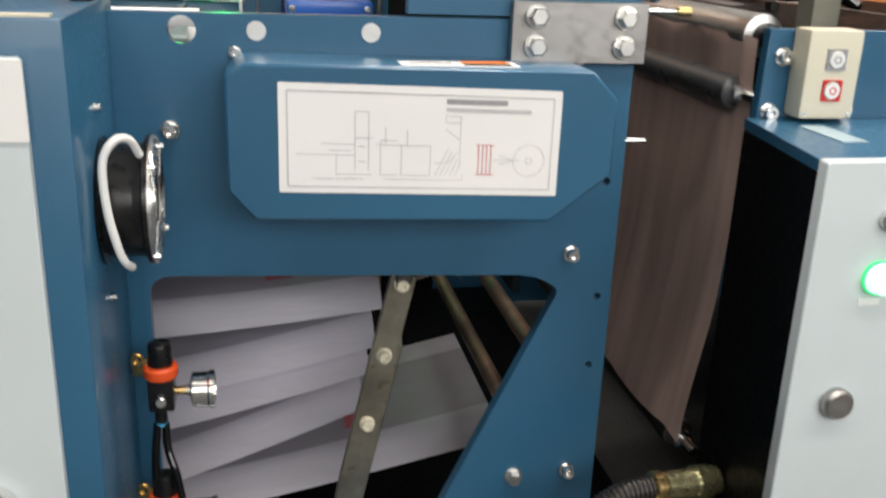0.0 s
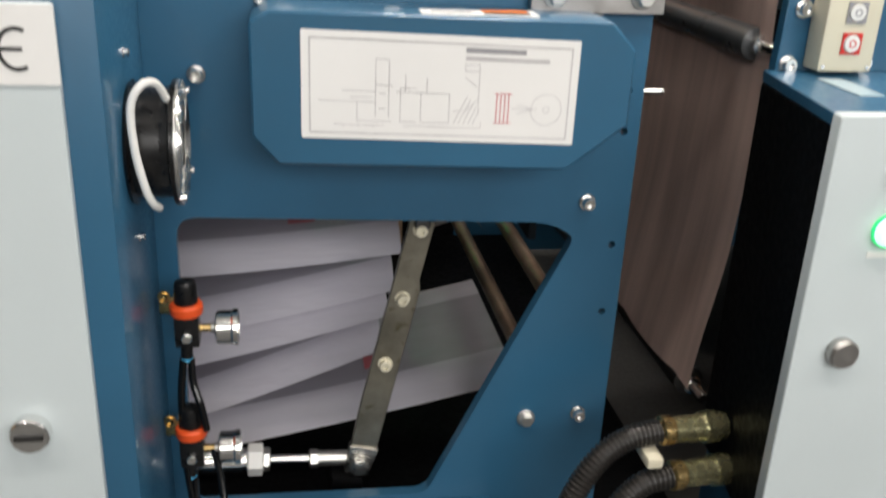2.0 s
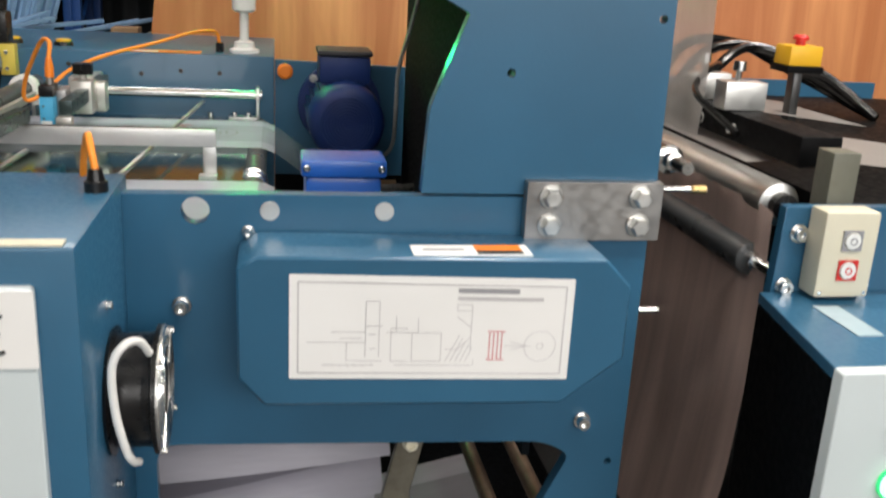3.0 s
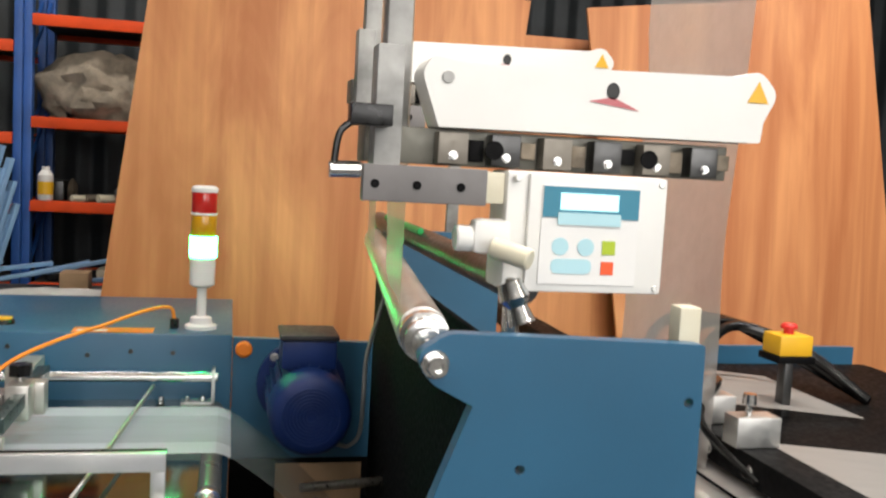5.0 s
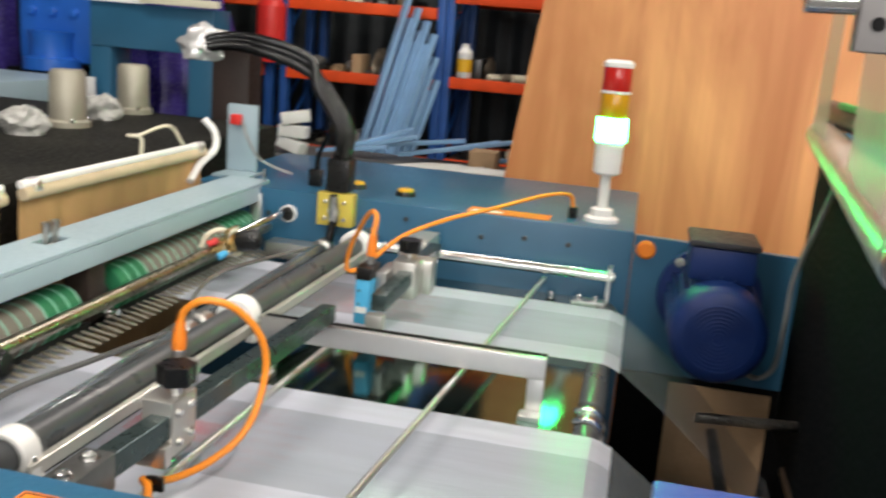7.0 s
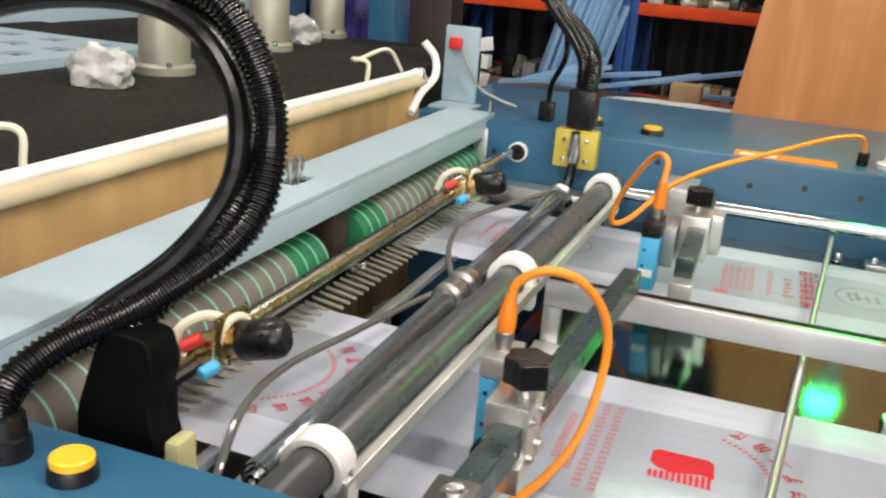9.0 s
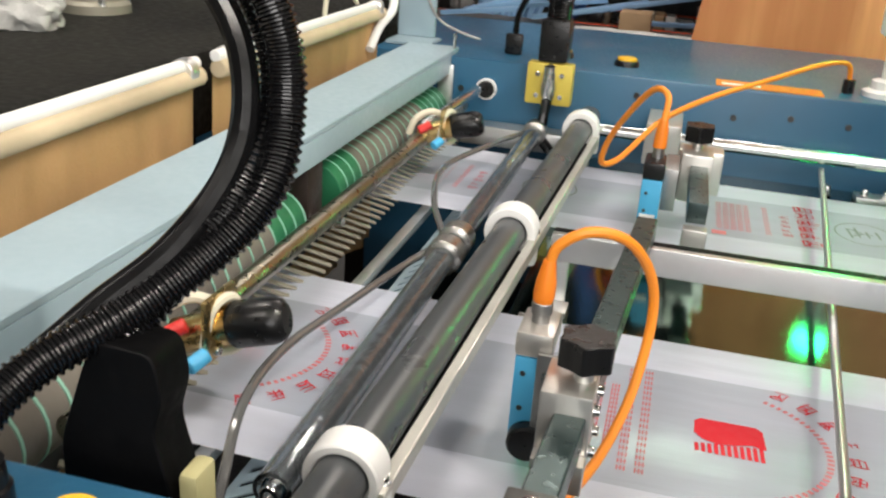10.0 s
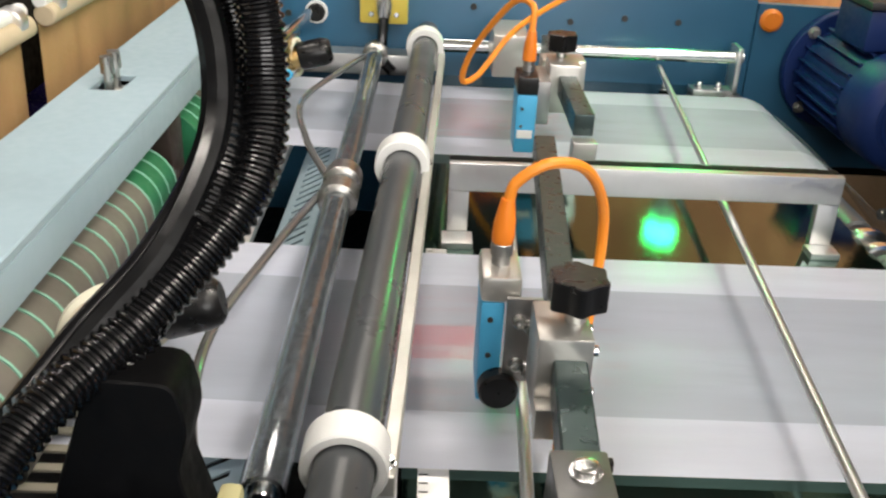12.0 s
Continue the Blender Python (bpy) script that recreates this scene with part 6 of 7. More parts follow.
def unwind_tower():
    """Rollers, webs and the punch units above the upper plate."""
    r = thing("turn_roller", (0.146, 1.9, 1.272), "bright turning roller with film over it", "roller")
    part("shell", lathe((0.152, 1.372, 1.274), (0.290, 2.64, 1.274), [(0, 0.024), (0.003, 0.031), (0.997, 0.031), (1, 0.024)], 30), ALU, r)
    part("end", lathe((0.135, 1.236, 1.274), (0.152, 1.373, 1.274), [(0, 0.008), (0.45, 0.008), (0.46, 0.018), (0.6, 0.018), (0.61, 0.025), (0.8, 0.025), (0.81, 0.029), (1, 0.029)], 26), CHROME, r)
    for y0, y1 in ((1.45, 1.81), (2.20, 2.54)):
        solo("rising_film", skewed(web_strip([(0.006, 1.245), (-0.018, 1.254), (-0.033, 1.28), (-0.034, 1.35), (-0.035, 1.5), (-0.036, 1.75), (-0.036, 2.1)], y0, y1, wave=0.003)), FILM_STRIP, "dull olive film rising from the turning roller", "film", "rising film lanes")
        solo("falling_film", web_strip([(0.31, 1.12), (0.36, 1.09), (0.42, 1.05), (0.58, 1.01)], y0, y1, wave=0.004), FILM_THIN, "film running back to the print unit", "film", "returning film lanes")
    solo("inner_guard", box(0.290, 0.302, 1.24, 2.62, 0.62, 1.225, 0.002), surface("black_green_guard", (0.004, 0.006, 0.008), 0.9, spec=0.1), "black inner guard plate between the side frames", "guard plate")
    solo("cross_shaft", rod((0.30, 1.46, 1.320), (0.30, 2.66, 1.320), 0.024, 20), DARK_STEEL, "dark cross shaft behind the turning roller", "shaft")
    # Thin green rod along the upper left of the cross shaft.
    solo("green_marked_strip", rod((0.282, 2.05, 1.343), (0.282, 2.45, 1.343), 0.007, 8), surface("plain_green", (0.02, 0.42, 0.10), 0.4), "thin green strip along the cross shaft", "tape")
    for (ox, oy, oz), lab in (((0.0, 0.0, 0.0), "near"), ((0.062, 0.66, 0.105), "far")):
        pu = thing("punch_unit", (0.35 + ox, 1.37 + oy, 1.43 + oz), "punch unit under a white cover with a warning triangle", "punch unit", "punch units")

        def bx(nm, x0, x1, y0, y1, z0, z1, mt, par, label="", bev=0.002):
            return part(nm, box(x0 + ox, x1 + ox, y0 + oy, y1 + oy, z0 + oz, z1 + oz, bev), mt, par, label)

        o = rounded([(0.150, 1.515), (0.552, 1.520), (0.554, 1.545), (0.572, 1.580), (0.545, 1.608), (0.520, 1.598), (0.172, 1.588), (0.142, 1.596), (0.128, 1.576)], [0.002, 0.004, 0.004, 0.014, 0.014, 0.006, 0.006, 0.01, 0.01])
        cov = part("cover", plate([(p[0] + ox, p[1] + oz) for p in o], [], 1.34 + oy, 1.40 + oy, bevel=0.002), WHITE, pu, "white cover")
        part("warning_triangle", plate([(0.530 + ox, 1.568 + oz), (0.558 + ox, 1.568 + oz), (0.544 + ox, 1.594 + oz)], [], 1.3385 + oy, 1.3396 + oy), YELLOW, cov)
        part("cover_hole", rod((0.158 + ox, 1.3398 + oy, 1.571 + oz), (0.158 + ox, 1.337 + oy, 1.571 + oz), 0.007, 14), GREY_PARTS, cov)
        part("black_mark", plate(circle(0.356 + ox, 1.569 + oz, 0.010, 14, 0.8), [], 1.3385 + oy, 1.3396 + oy), BLACK_INK, cov)
        part("red_mark", plate(rounded([(0.326 + ox, 1.556 + oz), (0.39 + ox, 1.548 + oz), (0.372 + ox, 1.556 + oz), (0.356 + ox, 1.562 + oz)], 0.002, 2), [], 1.3385 + oy, 1.3396 + oy), FADED_INK, cov)
        bx("rail", 0.07, 0.52, 1.36, 1.42, 1.472, 1.514, surface("grey_green_casting", (0.16, 0.155, 0.13), 0.45, 0.4), pu)
        for k in range(6):
            bx("block", 0.15 + k * 0.062, 0.185 + k * 0.062, 1.335, 1.36, 1.474, 1.510, DARK_STEEL if k % 2 else surface("grey_casting_block", (0.22, 0.2, 0.17), 0.45, 0.5), pu)
            part("block_screw", capscrew((0.1675 + k * 0.062 + ox, 1.335 + oy, 1.484 + oz), TOWARD, 0.004, 0.005), CHROME, pu)
            bx("spacer", 0.188 + k * 0.062, 0.206 + k * 0.062, 1.345, 1.36, 1.478 + 0.006 * (k % 2), 1.503, RUST if k % 3 else BLACK_PAINT, pu)
        bx("grey_bar", 0.062, 0.20, 1.300, 1.318, 1.430, 1.470, surface("grey_bar_paint", (0.20, 0.19, 0.19), 0.5), pu, "grey painted cross bar")
        for xx in (0.075, 0.121, 0.17):
            part("bar_hole", rod((xx + ox, 1.3002 + oy, 1.449 + oz), (xx + ox, 1.2985 + oy, 1.449 + oz), 0.005, 12), BLACK_PAINT, pu)
        bx("tie_plate", 0.075, 0.105, 1.32, 1.36, 1.43, 1.60, GREY_PARTS, pu)
        bx("hanger", 0.10, 0.13, 1.42, 1.46, 1.50, 2.3, GREY_PARTS, pu)
        if lab == "far":
            part("carrier", box(0.47, 0.50, 2.06, 2.659, 1.58, 1.612, 0.002), GREY_PARTS, pu)
            part("carrier_foot", box(0.47, 0.50, 2.641, 2.659, 1.30, 1.579, 0.002), GREY_PARTS, pu)
            continue
        bx("limit_switch", 0.045, 0.09, 1.29, 1.32, 1.510, 1.533, BLACK_PLASTIC, pu)
        part("switch_lever", tube([(0.05 + ox, 1.3 + oy, 1.515 + oz), (0.035 + ox, 1.3 + oy, 1.50 + oz), (0.030 + ox, 1.3 + oy, 1.465 + oz)], 0.004, 8), BLACK_PLASTIC, pu)
        part("switch_roller", rod((0.025 + ox, 1.30 + oy, 1.462 + oz), (0.06 + ox, 1.30 + oy, 1.463 + oz), 0.009, 12), CHROME, pu)
        solo("hanging_film", web_strip([(0.662, 1.018), (0.668, 1.26), (0.672, 1.40), (0.676, 1.6), (0.68, 2.1)], 1.60, 1.95, 6, 0.01, 8), FILM_THIN, "lilac-grey film hanging behind the control box", "film")
        for k in (0.0, 0.19):
            part("block_bore", rod((0.215 + k + ox, 1.3352 + oy, 1.492 + oz), (0.215 + k + ox, 1.333 + oy, 1.492 + oz), 0.011, 18), BLACK_PAINT, pu)
    pc = thing("counter_panel", (0.325, 1.345, 1.335), "white control box with a small screen and coloured keys", "control panel")
    part("case", box(0.228, 0.421, 1.318, 1.39, 1.334, 1.471, 0.006), WHITE, pc)
    part("lid", box(0.252, 0.420, 1.309, 1.3175, 1.335, 1.470, 0.004), WHITE, pc)
    face = part("face", box(0.267, 0.385, 1.3068, 1.3085, 1.345, 1.457, 0), WHITE_PAPER, pc)
    part("teal_field", box(0.268, 0.384, 1.3055, 1.3066, 1.421, 1.456, 0), TEAL_PRINT, face)
    part("screen", box(0.288, 0.358, 1.3042, 1.3053, 1.430, 1.449, 0), LCD, face, "small lit screen")
    part("screen_lower", box(0.286, 0.362, 1.3042, 1.3053, 1.413, 1.427, 0), PALE_CYAN, face)
    for x in (0.291, 0.322):
        part("key", plate(circle(x, 1.388, 0.010, 18), [], 1.3055, 1.3066), PALE_CYAN, face)
    part("key", plate(rounded([(0.281, 1.357), (0.330, 1.357), (0.330, 1.374), (0.281, 1.374)], 0.008, 3), [], 1.3055, 1.3066), PALE_CYAN, face)
    part("green_key", box(0.342, 0.358, 1.3055, 1.3066, 1.380, 1.396, 0), LIME, face)
    part("red_key", box(0.342, 0.357, 1.3055, 1.3066, 1.357, 1.372, 0), ORANGE_RING, face)
    for px, pz in ((0.238, 1.463), (0.412, 1.463), (0.238, 1.342), (0.412, 1.342)):
        part("screw", rod((px, 1.318, pz), (px, 1.3075, pz), 0.004, 10), ALU, pc)
    part("side_block", box(0.178, 0.2275, 1.325, 1.36, 1.432, 1.468, 0.003), CREAM, pc)
    part("clamp_arm", box(0.19, 0.235, 1.31, 1.34, 1.375, 1.415, 0.010), WHITE, pc)
    part("clamp_screw", rod((0.172, 1.325, 1.392), (0.192, 1.325, 1.392), 0.015, 14), WHITE, pc)
    part("clamp_lever", rod((0.21, 1.30, 1.385), (0.245, 1.27, 1.375), 0.012, 14), CREAM, pc)
    part("lower_knuckle", lathe((0.235, 1.31, 1.345), (0.25, 1.30, 1.300), [(0, 0.014), (0.4, 0.018), (0.6, 0.012), (1, 0.016)], 16), CHROME, pc)
    part("stand", rod((0.242, 1.32, 1.25), (0.242, 1.32, 1.35), 0.010, 14), CHROME, pc)
    solo("estop_post", box(0.410, 0.436, 1.236, 1.262, 1.25, 1.332, 0.003), CREAM, "pale post on the upper plate", "post")


# ---- back of the hall ----
def plywood():
    for x0, x1, lean, y0 in ((-0.60, 0.74, 0.26, 3.52), (1.50, 2.72, -0.30, 3.50), (0.62, 1.45, 0.0, 3.66)):
        b = box(-(x1 - x0) / 2, (x1 - x0) / 2, -0.008, 0.008, 0.0, 2.2 if lean else 2.0, 0.001)
        b.transform(Matrix.Translation(((x0 + x1) / 2, y0, 0.0)) @ Matrix.Rotation(math.radians(-5), 4, "X") @ Matrix.Rotation(lean * 0.45, 4, "Y"))
        solo("plywood_sheet", b, PLY_A, "warm plywood sheet with flamed grain leaning upright", "plywood sheet", "plywood sheets")


def rack(x0, x1, y, levels, top):
    r = thing("storage_rack", ((x0 + x1) / 2, y, 0), "blue and orange steel pallet rack full of old parts", "rack", "storage racks")
    for x in (x0, x1):
        for dy in (0, 0.55):
            part("upright", box(x - 0.0185, x + 0.0185, y + dy - 0.03, y + dy + 0.03, 0, top, 0.002), RACK_BLUE, r)
        for z in (0.35, 0.85, 1.35, 1.85):
            part("brace", rod((x, y, z), (x, y + 0.55, z + 0.35), 0.010, 8), RACK_BLUE, r)
    for z in levels:
        for dy in (-0.035, 0.585):
            part("beam", box(x0 + 0.0195, x1 - 0.0195, y + dy - 0.012, y + dy + 0.012, z - 0.04, z + 0.012, 0.002), RACK_ORANGE, r, "orange shelf beam")
        part("shelf", box(x0 + 0.0195, x1 - 0.0195, y - 0.02, y + 0.57, z - 0.012, z + 0.004, 0), surface("shelf_board", (0.08, 0.07, 0.06), 0.8), r)
    return r


def lump(cx, cy, z0, w, d, h, seed):
    b = bmesh.new()
    bmesh.ops.create_icosphere(b, subdivisions=4, radius=1)
    for v in b.verts:
        n = noise.fractal(v.co * 1.6 + Vector((seed, seed * 0.7, 0)), 1.0, 2.0, 4) * 0.35
        q = v.co * (1 + n)
        v.co = Vector((cx + q.x * w / 2, cy + q.y * d / 2, z0 + max(0, q.z + 0.55) * h / 1.6))
    return b


def racks():
    y = 5.0
    rack(-3.05, -1.90, y, (0.42, 0.80, 1.17, 1.50, 1.92), 2.5)
    rack(-1.82, -1.047, y, (0.42, 0.80, 1.17, 1.50, 1.92), 2.5)
    rack(-1.008, 0.35, y + 0.02, (0.42, 0.80, 1.19, 1.58, 2.05), 2.5)
    rng = random.Random(11)
    kinds = (RUST, GREY_PARTS, SACK, CARDBOARD, DARK_STEEL, BLACK_PLASTIC, GREY_PARTS, RUST, CREAM)
    for xa, xb, levels in ((-3.0, -1.94, (0.80, 1.17, 1.50)), (-1.78, -1.11, (0.80, 1.17, 1.50)), (-0.95, 0.30, (0.80, 1.19, 1.58))):
        for z in levels:
            x = xa + 0.02
            while x < xb - 0.06:
                w = rng.uniform(0.025, 0.075)
                if x + w > xb:
                    break
                h, d, k = rng.uniform(0.03, 0.12), rng.uniform(0.08, 0.3), rng.random()
                yy = y + 0.03 + rng.random() * 0.12
                mt = rng.choice(kinds)
                if k < 0.35:
                    solo("metal_part", rod((x, yy, z + 0.006 + w * 0.3), (x + w, yy + 0.05, z + 0.006 + w * 0.3), w * 0.3, 14), mt, "dull turned metal part lying on the rack shelf", "spare part", "parts on the rack")
                elif k < 0.6:
                    solo("parts_box", box(x, x + w * 0.95, yy, yy + d, z + 0.005, z + h, 0.004), mt, "small worn parts box on the rack shelf", "box", "boxes on the rack")
                else:
                    solo("old_casting", lump(x + w / 2, yy + 0.08, z + 0.005, w * 1.05, 0.2, h, rng.random() * 50), mt, "dusty rough old casting on the rack shelf", "casting", "castings on the rack")
                x += w + rng.uniform(0.0, 0.008)
    for cx, w, h, z, lab in ((-0.70, 0.56, 0.34, 1.59, "large grey-brown sack slumped on the top shelf"), (-0.15, 0.5, 0.26, 1.60, "bundle of dusty sacking on the top shelf")):
        solo("sack", lump(cx, y + 0.2, z, w, 0.42, h, cx * 9), SACK, lab, "sack", "sacks on the rack")
    bt = thing("spray_bottle", (-0.93, 4.99, 1.2), "white bottle with a yellow label on the shelf", "bottle")
    part("bottle", lathe((-0.925, 5.0, 1.202), (-0.925, 5.0, 1.36), [(0, 0.03), (0.05, 0.035), (0.75, 0.035), (0.9, 0.018), (1, 0.018)], 18), WHITE, bt)
    part("label", lathe((-0.925, 5.0, 1.23), (-0.925, 5.0, 1.29), [(0, 0.0355), (1, 0.0355)], 18), YELLOW, bt)
    for k in range(15):
        a = Vector((-1.52 + 0.013 * k + rng.uniform(-0.015, 0.015), 4.62 + 0.03 * (k % 4), 0.0))
        b2 = Vector((-1.19 + 0.011 * k, 4.90 + 0.012 * (k % 3), 1.56 - 0.09 * (k % 4) - 0.014 * k))
        m, length = frame_to(a, b2)
        bm = box(-0.022, 0.022, -0.010, 0.010, 0, length, 0.001)
        bm.transform(m)
        solo("steel_profile", bm, PROFILE_BLUE, "pale blue painted steel profile leaning on the rack", "profile", "leaning profiles")
    for k in range(9):
        a = Vector((-1.40 + 0.1 * k * 0.8, 4.35 + 0.03 * k, 0.88 + 0.012 * (k % 4)))
        b2 = a + Vector((rng.uniform(0.25, 0.5), rng.uniform(-0.1, 0.15), rng.uniform(-0.02, 0.10)))
        m, length = frame_to(a, b2)
        bm = box(-0.018, 0.018, -0.008, 0.008, 0, length, 0.001)
        bm.transform(m)
        solo("steel_profile", bm, PROFILE_BLUE, "pale blue painted steel profile lying across the bench", "profile", "lying profiles")
    solo("low_bench", box(-1.7, -0.3, 4.15, 4.6, 0, 0.86, 0.01), surface("grey_bench", (0.10, 0.10, 0.10), 0.7), "dark low bench in front of the rack", "bench")
    solo("carton", box(-0.74, -0.63, 4.3, 4.42, 0.862, 0.95, 0.004), CARDBOARD, "small brown carton on the low bench", "carton")
    solo("white_cloth", lump(-0.66, 4.12, 0.85, 0.7, 0.2, 0.06, 5.0), surface("white_rag", (0.6, 0.6, 0.58), 0.9, bump=0.4), "crumpled white plastic wrap along the bench", "wrap")
    solo("fire_extinguisher", lathe((-1.86, 4.895, 1.2), (-1.86, 4.895, 1.55), [(0, 0.06), (0.1, 0.07), (0.75, 0.07), (0.9, 0.03), (1, 0.025)], 20), RED, "red fire extinguisher hung by the rack", "extinguisher")


# ---- big hoses over the near side ----
def near_hoses():
    h = thing("heater_hose", (-0.81, 1.2, 1.02), "thick black corrugated hose arching over the sealing head", "hose")
    line = [(-0.822, 1.216, 1.02), (-0.832, 1.226, 1.056), (-0.822, 1.262, 1.078), (-0.784, 1.32, 1.102), (-0.742, 1.375, 1.148), (-0.738, 1.405, 1.205), (-0.750, 1.408, 1.262), (-0.790, 1.405, 1.312), (-0.86, 1.39, 1.335), (-0.96, 1.36, 1.325), (-1.08, 1.31, 1.25), (-1.20, 1.26, 1.12), (-1.24, 1.24, 1.08)]
    part("hose", tube(line, 0.0105, 16, 10, ribs=0.0018, pitch=0.0052), BLACK_RUBBER, h)
    part("gland", lathe((-0.822, 1.216, 1.018), (-0.824, 1.217, 1.048), [(0, 0.016), (0.5, 0.016), (0.55, 0.0140), (1, 0.0135)], 20), BLACK_PLASTIC, h)
    back = [(-0.793, 1.305, 1.080), (-0.778, 1.345, 1.112), (-0.758, 1.38, 1.155), (-0.755, 1.425, 1.205), (-0.770, 1.432, 1.255), (-0.805, 1.432, 1.296), (-0.87, 1.42, 1.312), (-0.96, 1.39, 1.30), (-1.08, 1.34, 1.23), (-1.20, 1.29, 1.12), (-1.24, 1.27, 1.08)]
    part("second_hose", tube(back, 0.0095, 14, 10, ribs=0.0018, pitch=0.0052), BLACK_RUBBER, h, "second corrugated hose behind the first")
    for k, r in enumerate((0.0085, 0.005)):
        o = 0.006 * k - 0.004
        part("lead", tube([(-0.86 - o, 1.235, 1.0), (-0.845 - o, 1.25, 1.055 + o * 0.6), (-0.815 - o, 1.30, 1.095 + o * 0.6), (-0.782 - o * 0.8, 1.345, 1.130 + o * 0.5), (-0.762 - o * 0.5, 1.385, 1.180), (-0.772 - o * 0.4, 1.405, 1.24), (-0.812, 1.41, 1.287), (-0.88 - o, 1.40, 1.302), (-0.97, 1.37, 1.285), (-1.08, 1.32, 1.215), (-1.19, 1.27, 1.12), (-1.23, 1.25, 1.08)], r, 10), BLACK_RUBBER, h, "smooth glossy black lead")
    part("cable_tie", tube([(-0.775, 1.335, 1.118), (-0.762, 1.338, 1.118), (-0.755, 1.345, 1.128), (-0.762, 1.352, 1.140), (-0.778, 1.350, 1.140), (-0.784, 1.342, 1.128), (-0.775, 1.335, 1.118)], 0.0016, 6), BLACK_PLASTIC, h)
    b = thing("bearing_bracket", (-0.79, 1.33, 0.85), "black cast bracket carrying the sealing roller end", "bracket")
    part("plate", plate(rounded([(-0.830, 0.80), (-0.744, 0.80), (-0.753, 0.985), (-0.766, 1.035), (-0.759, 1.060), (-0.764, 1.086), (-0.802, 1.088), (-0.826, 1.02)][::-1], 0.008, 3), [], 1.285, 1.318, bevel=0.002), BLACK_PAINT, b)
    part("yellow_foot", box(-0.7525, -0.740, 1.286, 1.310, 0.945, 1.012, 0.004), surface("aged_yellow_plastic", (0.50, 0.46, 0.24), 0.5), b, "yellowed plastic foot")
    part("gusset", box(-0.834, -0.815, 1.3185, 1.395, 0.90, 1.00, 0.004), BLACK_PAINT, b)


# ---- print on the film ----
PITCH = 0.50
PRINTS = []


def strokes(cx, cy, size, rng, b, z, turn):
    """One written character: crossing pen strokes that cannot be read."""
    rows = []
    for v in (0.36, 0.08, -0.2, -0.42):
        if rng.random() < 0.8:
            rows.append((rng.uniform(-0.08, 0.08) * size, v * size, 0.08, rng.uniform(0.4, 0.85) * size))
    for v in (-0.3, 0.02, 0.32):
        if rng.random() < 0.7:
            rows.append((v * size, rng.uniform(-0.15, 0.15) * size, math.pi / 2, rng.uniform(0.4, 0.85) * size))
    rows.append((-0.18 * size, -0.25 * size, 0.9, 0.42 * size))
    rows.append((0.2 * size, -0.25 * size, -0.8, 0.42 * size))
    for idx, (px, py, ang, ln) in enumerate(rows):
        w = size * 0.042
        c, s = math.cos(ang), math.sin(ang)
        q = []
        for a, d in ((-ln / 2, -w), (ln / 2, -w * 0.7), (ln / 2, w * 0.7), (-ln / 2, w)):
            x, y = px + a * c - d * s, py + a * s + d * c
            X, Y = x * math.cos(turn) - y * math.sin(turn), x * math.sin(turn) + y * math.cos(turn)
            q.append(b.verts.new((cx + X, cy + Y, z + idx * 0.00008)))
        b.faces.new(q)


def patch(b, pts, z):
    b.faces.new([b.verts.new((x, y, z)) for x, y in pts])


def small_character(b, x, y, w, h, z):
    """A small printed character: three short strokes and a crossing one."""
    for k in range(3):
        patch(b, [(x + w * 0.38 * k, y), (x + w * (0.38 * k + 0.16), y), (x + w * (0.38 * k + 0.16), y + h), (x + w * 0.38 * k, y + h)], z)
    patch(b, [(x, y + h * 0.4), (x + w, y + h * 0.4), (x + w, y + h * 0.56), (x, y + h * 0.56)], z + 0.00008)


def near_print(x0):
    """One bag's print on the near lane: red emblem, arc of writing, columns of small writing."""
    rng = random.Random(5)
    z = WEB_Z + 0.0007
    out = []
    ex, ey = x0, 1.690
    w, h = 0.033, 0.030
    b = bmesh.new()
    top = [(-w, 0.002), (-w, h - 0.006), (-w + 0.006, h), (w - 0.008, h), (w - 0.002, h - 0.006), (w, -0.008), (0.6 * w, -0.004), (0.15 * w, -0.009), (-0.35 * w, -0.013), (-0.75 * w, -0.008)]
    patch(b, [(ex + px, ey + py) for px, py in top], z)
    out.append(("emblem", b, RED_INK))
    for k in range(11):
        b = bmesh.new()
        xa = ex - w + 0.001 + k * 0.0059
        yt = -0.016 + 0.010 * k / 10
        patch(b, [(xa, ey - h), (xa + 0.0038, ey - h), (xa + 0.003, ey + yt), (xa - 0.0008, ey + yt)], z)
        out.append(("emblem_stripe", b, RED_INK))
    for k in range(9):
        a = math.radians(62 - k * 15.5)
        b = bmesh.new()
        strokes(ex - 0.004 + 0.118 * math.cos(a), ey + 0.118 * math.sin(a), 0.020, rng, b, z, a - math.pi / 2)
        out.append(("printed_character", b, RED_INK))
    b = bmesh.new()
    for k in range(30):
        a = math.radians(64 - k * 4.4)
        cx, cy = ex - 0.004 + 0.094 * math.cos(a), ey + 0.094 * math.sin(a)
        patch(b, [(cx + dx * math.cos(a) - dy * math.sin(a), cy + dx * math.sin(a) + dy * math.cos(a)) for dx, dy in ((-0.003, -0.002), (0.003, -0.002), (0.003, 0.002), (-0.003, 0.002))], z)
    out.append(("small_writing", b, FADED_INK))
    for px, n in ((-0.084, 18), (-0.100, 18), (-0.116, 14), (-0.131, 12)):
        b = bmesh.new()
        for k in range(n):
            cy = ey + 0.10 - k * 0.011 if n == 18 else ey + 0.06 - k * 0.009
            small_character(b, ex + px, cy, 0.0085, 0.0078, z)
        out.append(("small_writing", b, FADED_INK))
    return out


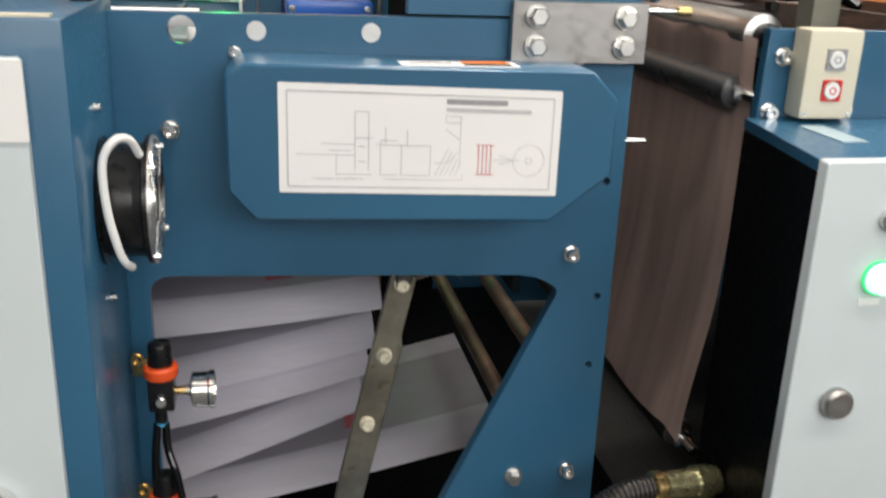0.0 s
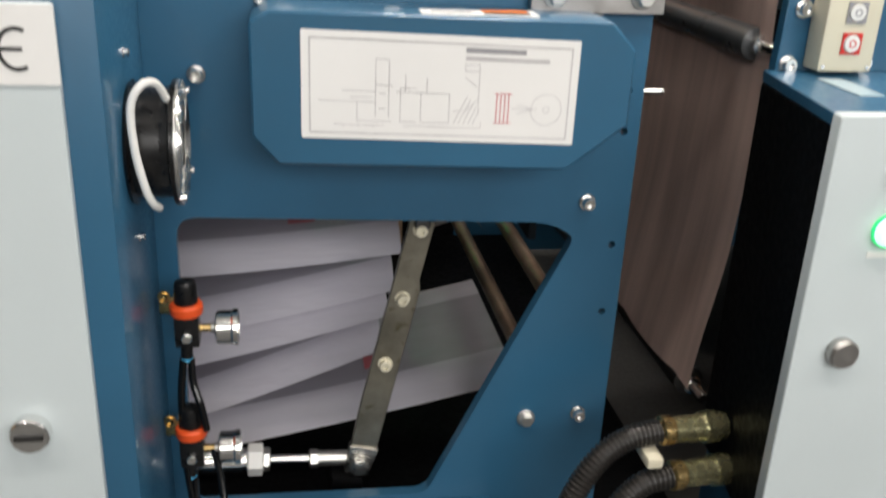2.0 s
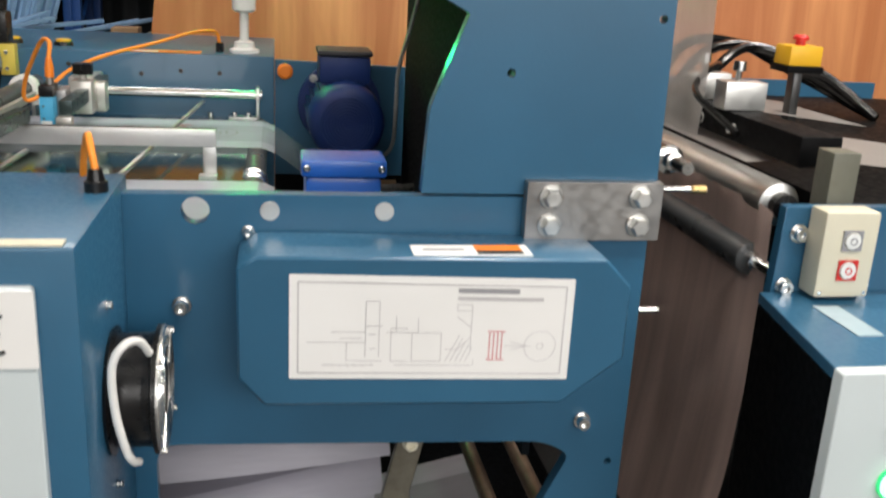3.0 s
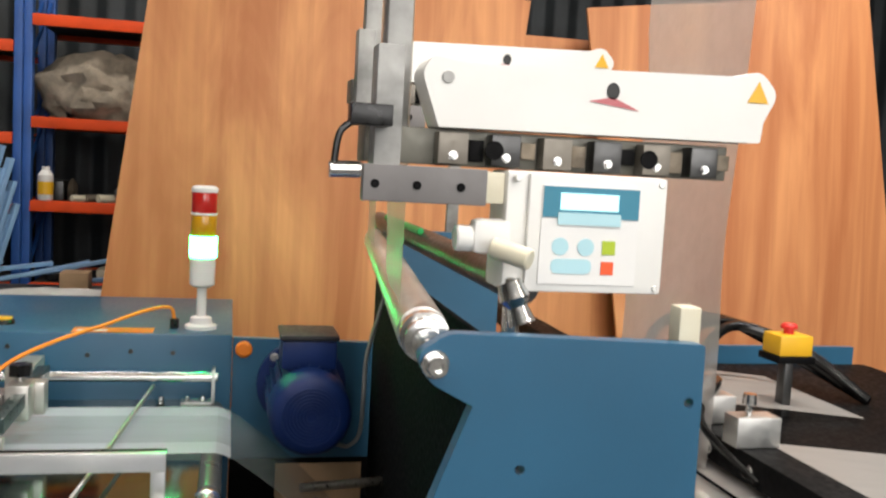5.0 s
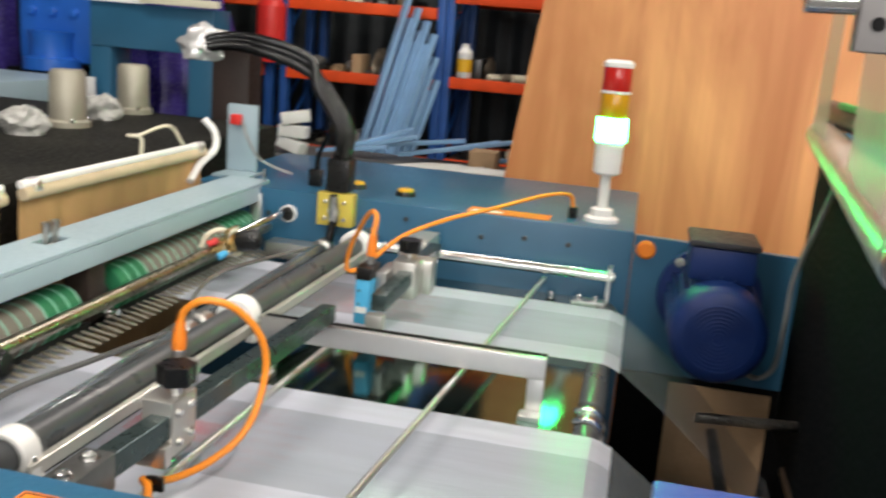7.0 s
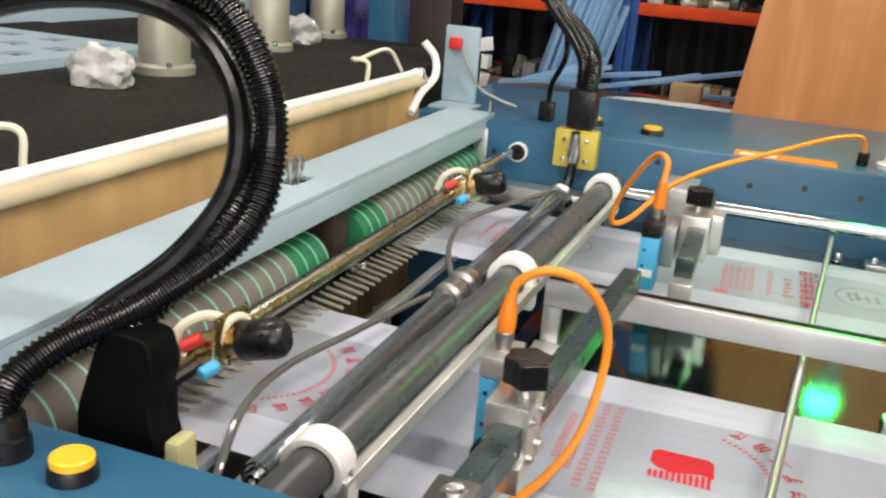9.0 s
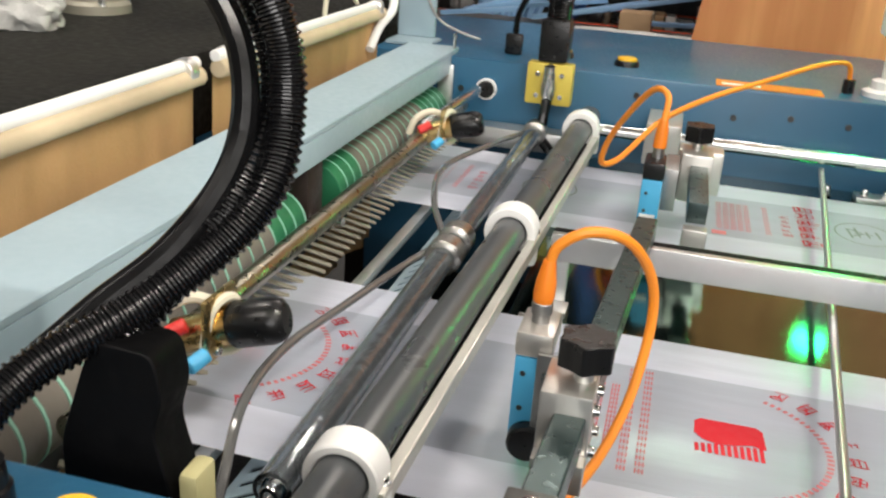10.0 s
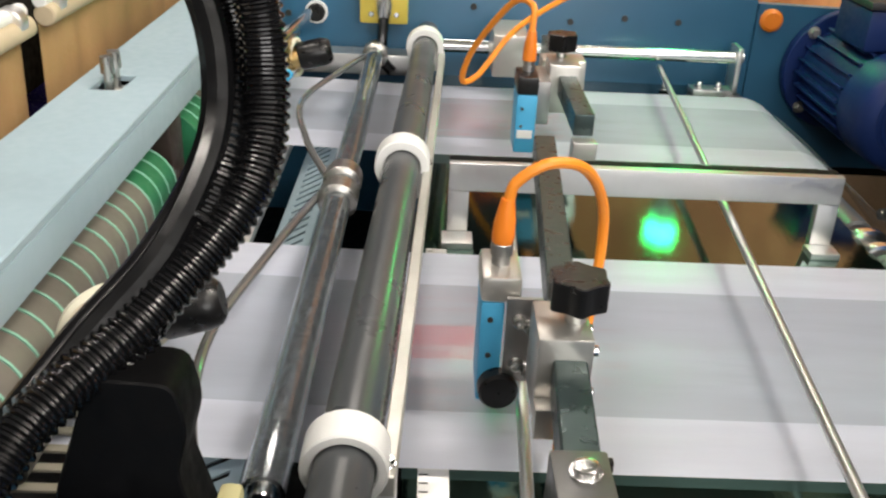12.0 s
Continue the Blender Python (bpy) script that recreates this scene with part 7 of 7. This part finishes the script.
def far_print(x0):
    """One bag's print on the far lane: two lines of writing, a block of small writing and a ring mark."""
    rng = random.Random(9)
    z = WEB_Z + 0.0007
    out = []
    ex, ey = x0, 2.385
    for k in range(6):
        b = bmesh.new()
        strokes(ex, ey - 0.085 + k * 0.034, 0.034, rng, b, z, -math.pi / 2)
        out.append(("printed_character", b, RED_INK))
    for k in range(5):
        b = bmesh.new()
        strokes(ex - 0.035, ey - 0.06 + k * 0.022, 0.016, rng, b, z, -math.pi / 2)
        out.append(("printed_character", b, RED_INK))
    b = bmesh.new()
    patch(b, [(ex - 0.150, ey - 0.10), (ex - 0.128, ey - 0.10), (ex - 0.128, ey - 0.082), (ex - 0.150, ey - 0.082)], z)
    out.append(("emblem", b, FADED_INK))
    for i in range(6):
        b = bmesh.new()
        for k in range(10):
            x = ex - 0.068 if i == 0 else ex - 0.087 - i * 0.011
            small_character(b, x, ey - 0.07 + k * 0.014, 0.0078, 0.0105, z)
        out.append(("small_writing", b, FADED_INK))
    b = bmesh.new()
    n = 32
    ring = [(ex + 0.085 + r * math.cos(2 * math.pi * i / n), ey + r * 1.15 * math.sin(2 * math.pi * i / n)) for r in (0.046, 0.0435) for i in range(n)]
    for i in range(n):
        j = (i + 1) % n
        patch(b, [ring[i], ring[j], ring[n + j], ring[n + i]], z)
    out.append(("ring_mark", b, GREY_INK))
    b = bmesh.new()
    strokes(ex + 0.085, ey, 0.055, rng, b, z, -math.pi / 2)
    out.append(("ring_sign", b, GREY_INK))
    return out


def film_prints():
    """Prints ride on the film; each repeat is one bag's length on."""
    near, far = LANES
    for lane, x in ((near, -0.412), (far, -0.275)):
        for k in (-1, 0, 1):
            pieces = near_print(x + k * PITCH) if lane is near else far_print(x + k * PITCH)
            lead = None
            for nm, bm, mt in pieces:
                xs = [v.co.x for v in bm.verts]
                for v in bm.verts:
                    v.co.z += 0.0045 if v.co.x < -0.64 else 0.0
                if max(xs) > -0.09 or min(xs) < -0.915:
                    bm.free()
                    continue
                piece = part(nm, bm, mt, lead or lane, "red print on the film" if mt is RED_INK else "pale printed writing on the film")
                if nm in ("small_writing", "printed_character", "ring_sign"):
                    tagged(piece, "red print on the film" if mt is RED_INK else "pale printed writing on the film", "", "", "stuff")
                if lead is None:
                    lead = piece
                    PRINTS.append(piece)


# Tenths of a second at which the film is on the move; in between it lies still.
PULLS = [1, 3, 5, 7, 9, 11, 13, 15, 17, 19, 22, 24, 26, 28, 31, 33, 35, 38, 41, 44, 47, 50, 53, 55, 58, 60, 64, 70, 72, 74, 77, 80, 83, 86, 89, 91, 106, 108, 110, 112, 114, 116, 118, 120]


def motions():
    """The film's print advances by jerks of one bag; the tension lever swings with each pull."""
    lever = bpy.data.objects["tension_lever"]
    still, pulled = pose(0.050, 1.30, 0.215, 0, 0.0, 0), pose(0.050, 1.30, 0.215, 0, 2.2, 0)
    step = 1 / FPS
    swing, slide = [(0.0, still)], [(0.0, pose(0, 0, 0))]
    for k in PULLS:
        t = k * 0.1
        swing += [(t - step, still), (t, pulled)]
        slide += [(t - step, pose(0, 0, 0))]
        if t + 2 * step <= 12.0:
            swing += [(t + 2 * step, still)]
            slide += [(t + step, pose(-PITCH, 0, 0)), (t + 2 * step, pose(0, 0, 0))]
        else:
            slide += [(t, pose(-PITCH / 2, 0, 0))]
    if slide[-1][0] < 11.99:
        slide.append((12.0, pose(0, 0, 0)))
    walk(lever, swing)
    for piece in PRINTS:
        walk(piece, slide)


hall()
ceiling_lamps()
side_frame()
cover_box()
control_cabinet()
cabinet_fan()
air_set()
tension_lever()
lever_bearing()
dancer_webs()
electric_cabinet()
print_unit_rollers()
conduits()
film_bed()
sensors()
upper_rollers()
sealing_head()
canvas_guard()
black_post()
far_table()
signal_tower()
motors()
unwind_tower()
plywood()
racks()
near_hoses()
film_prints()
motions()
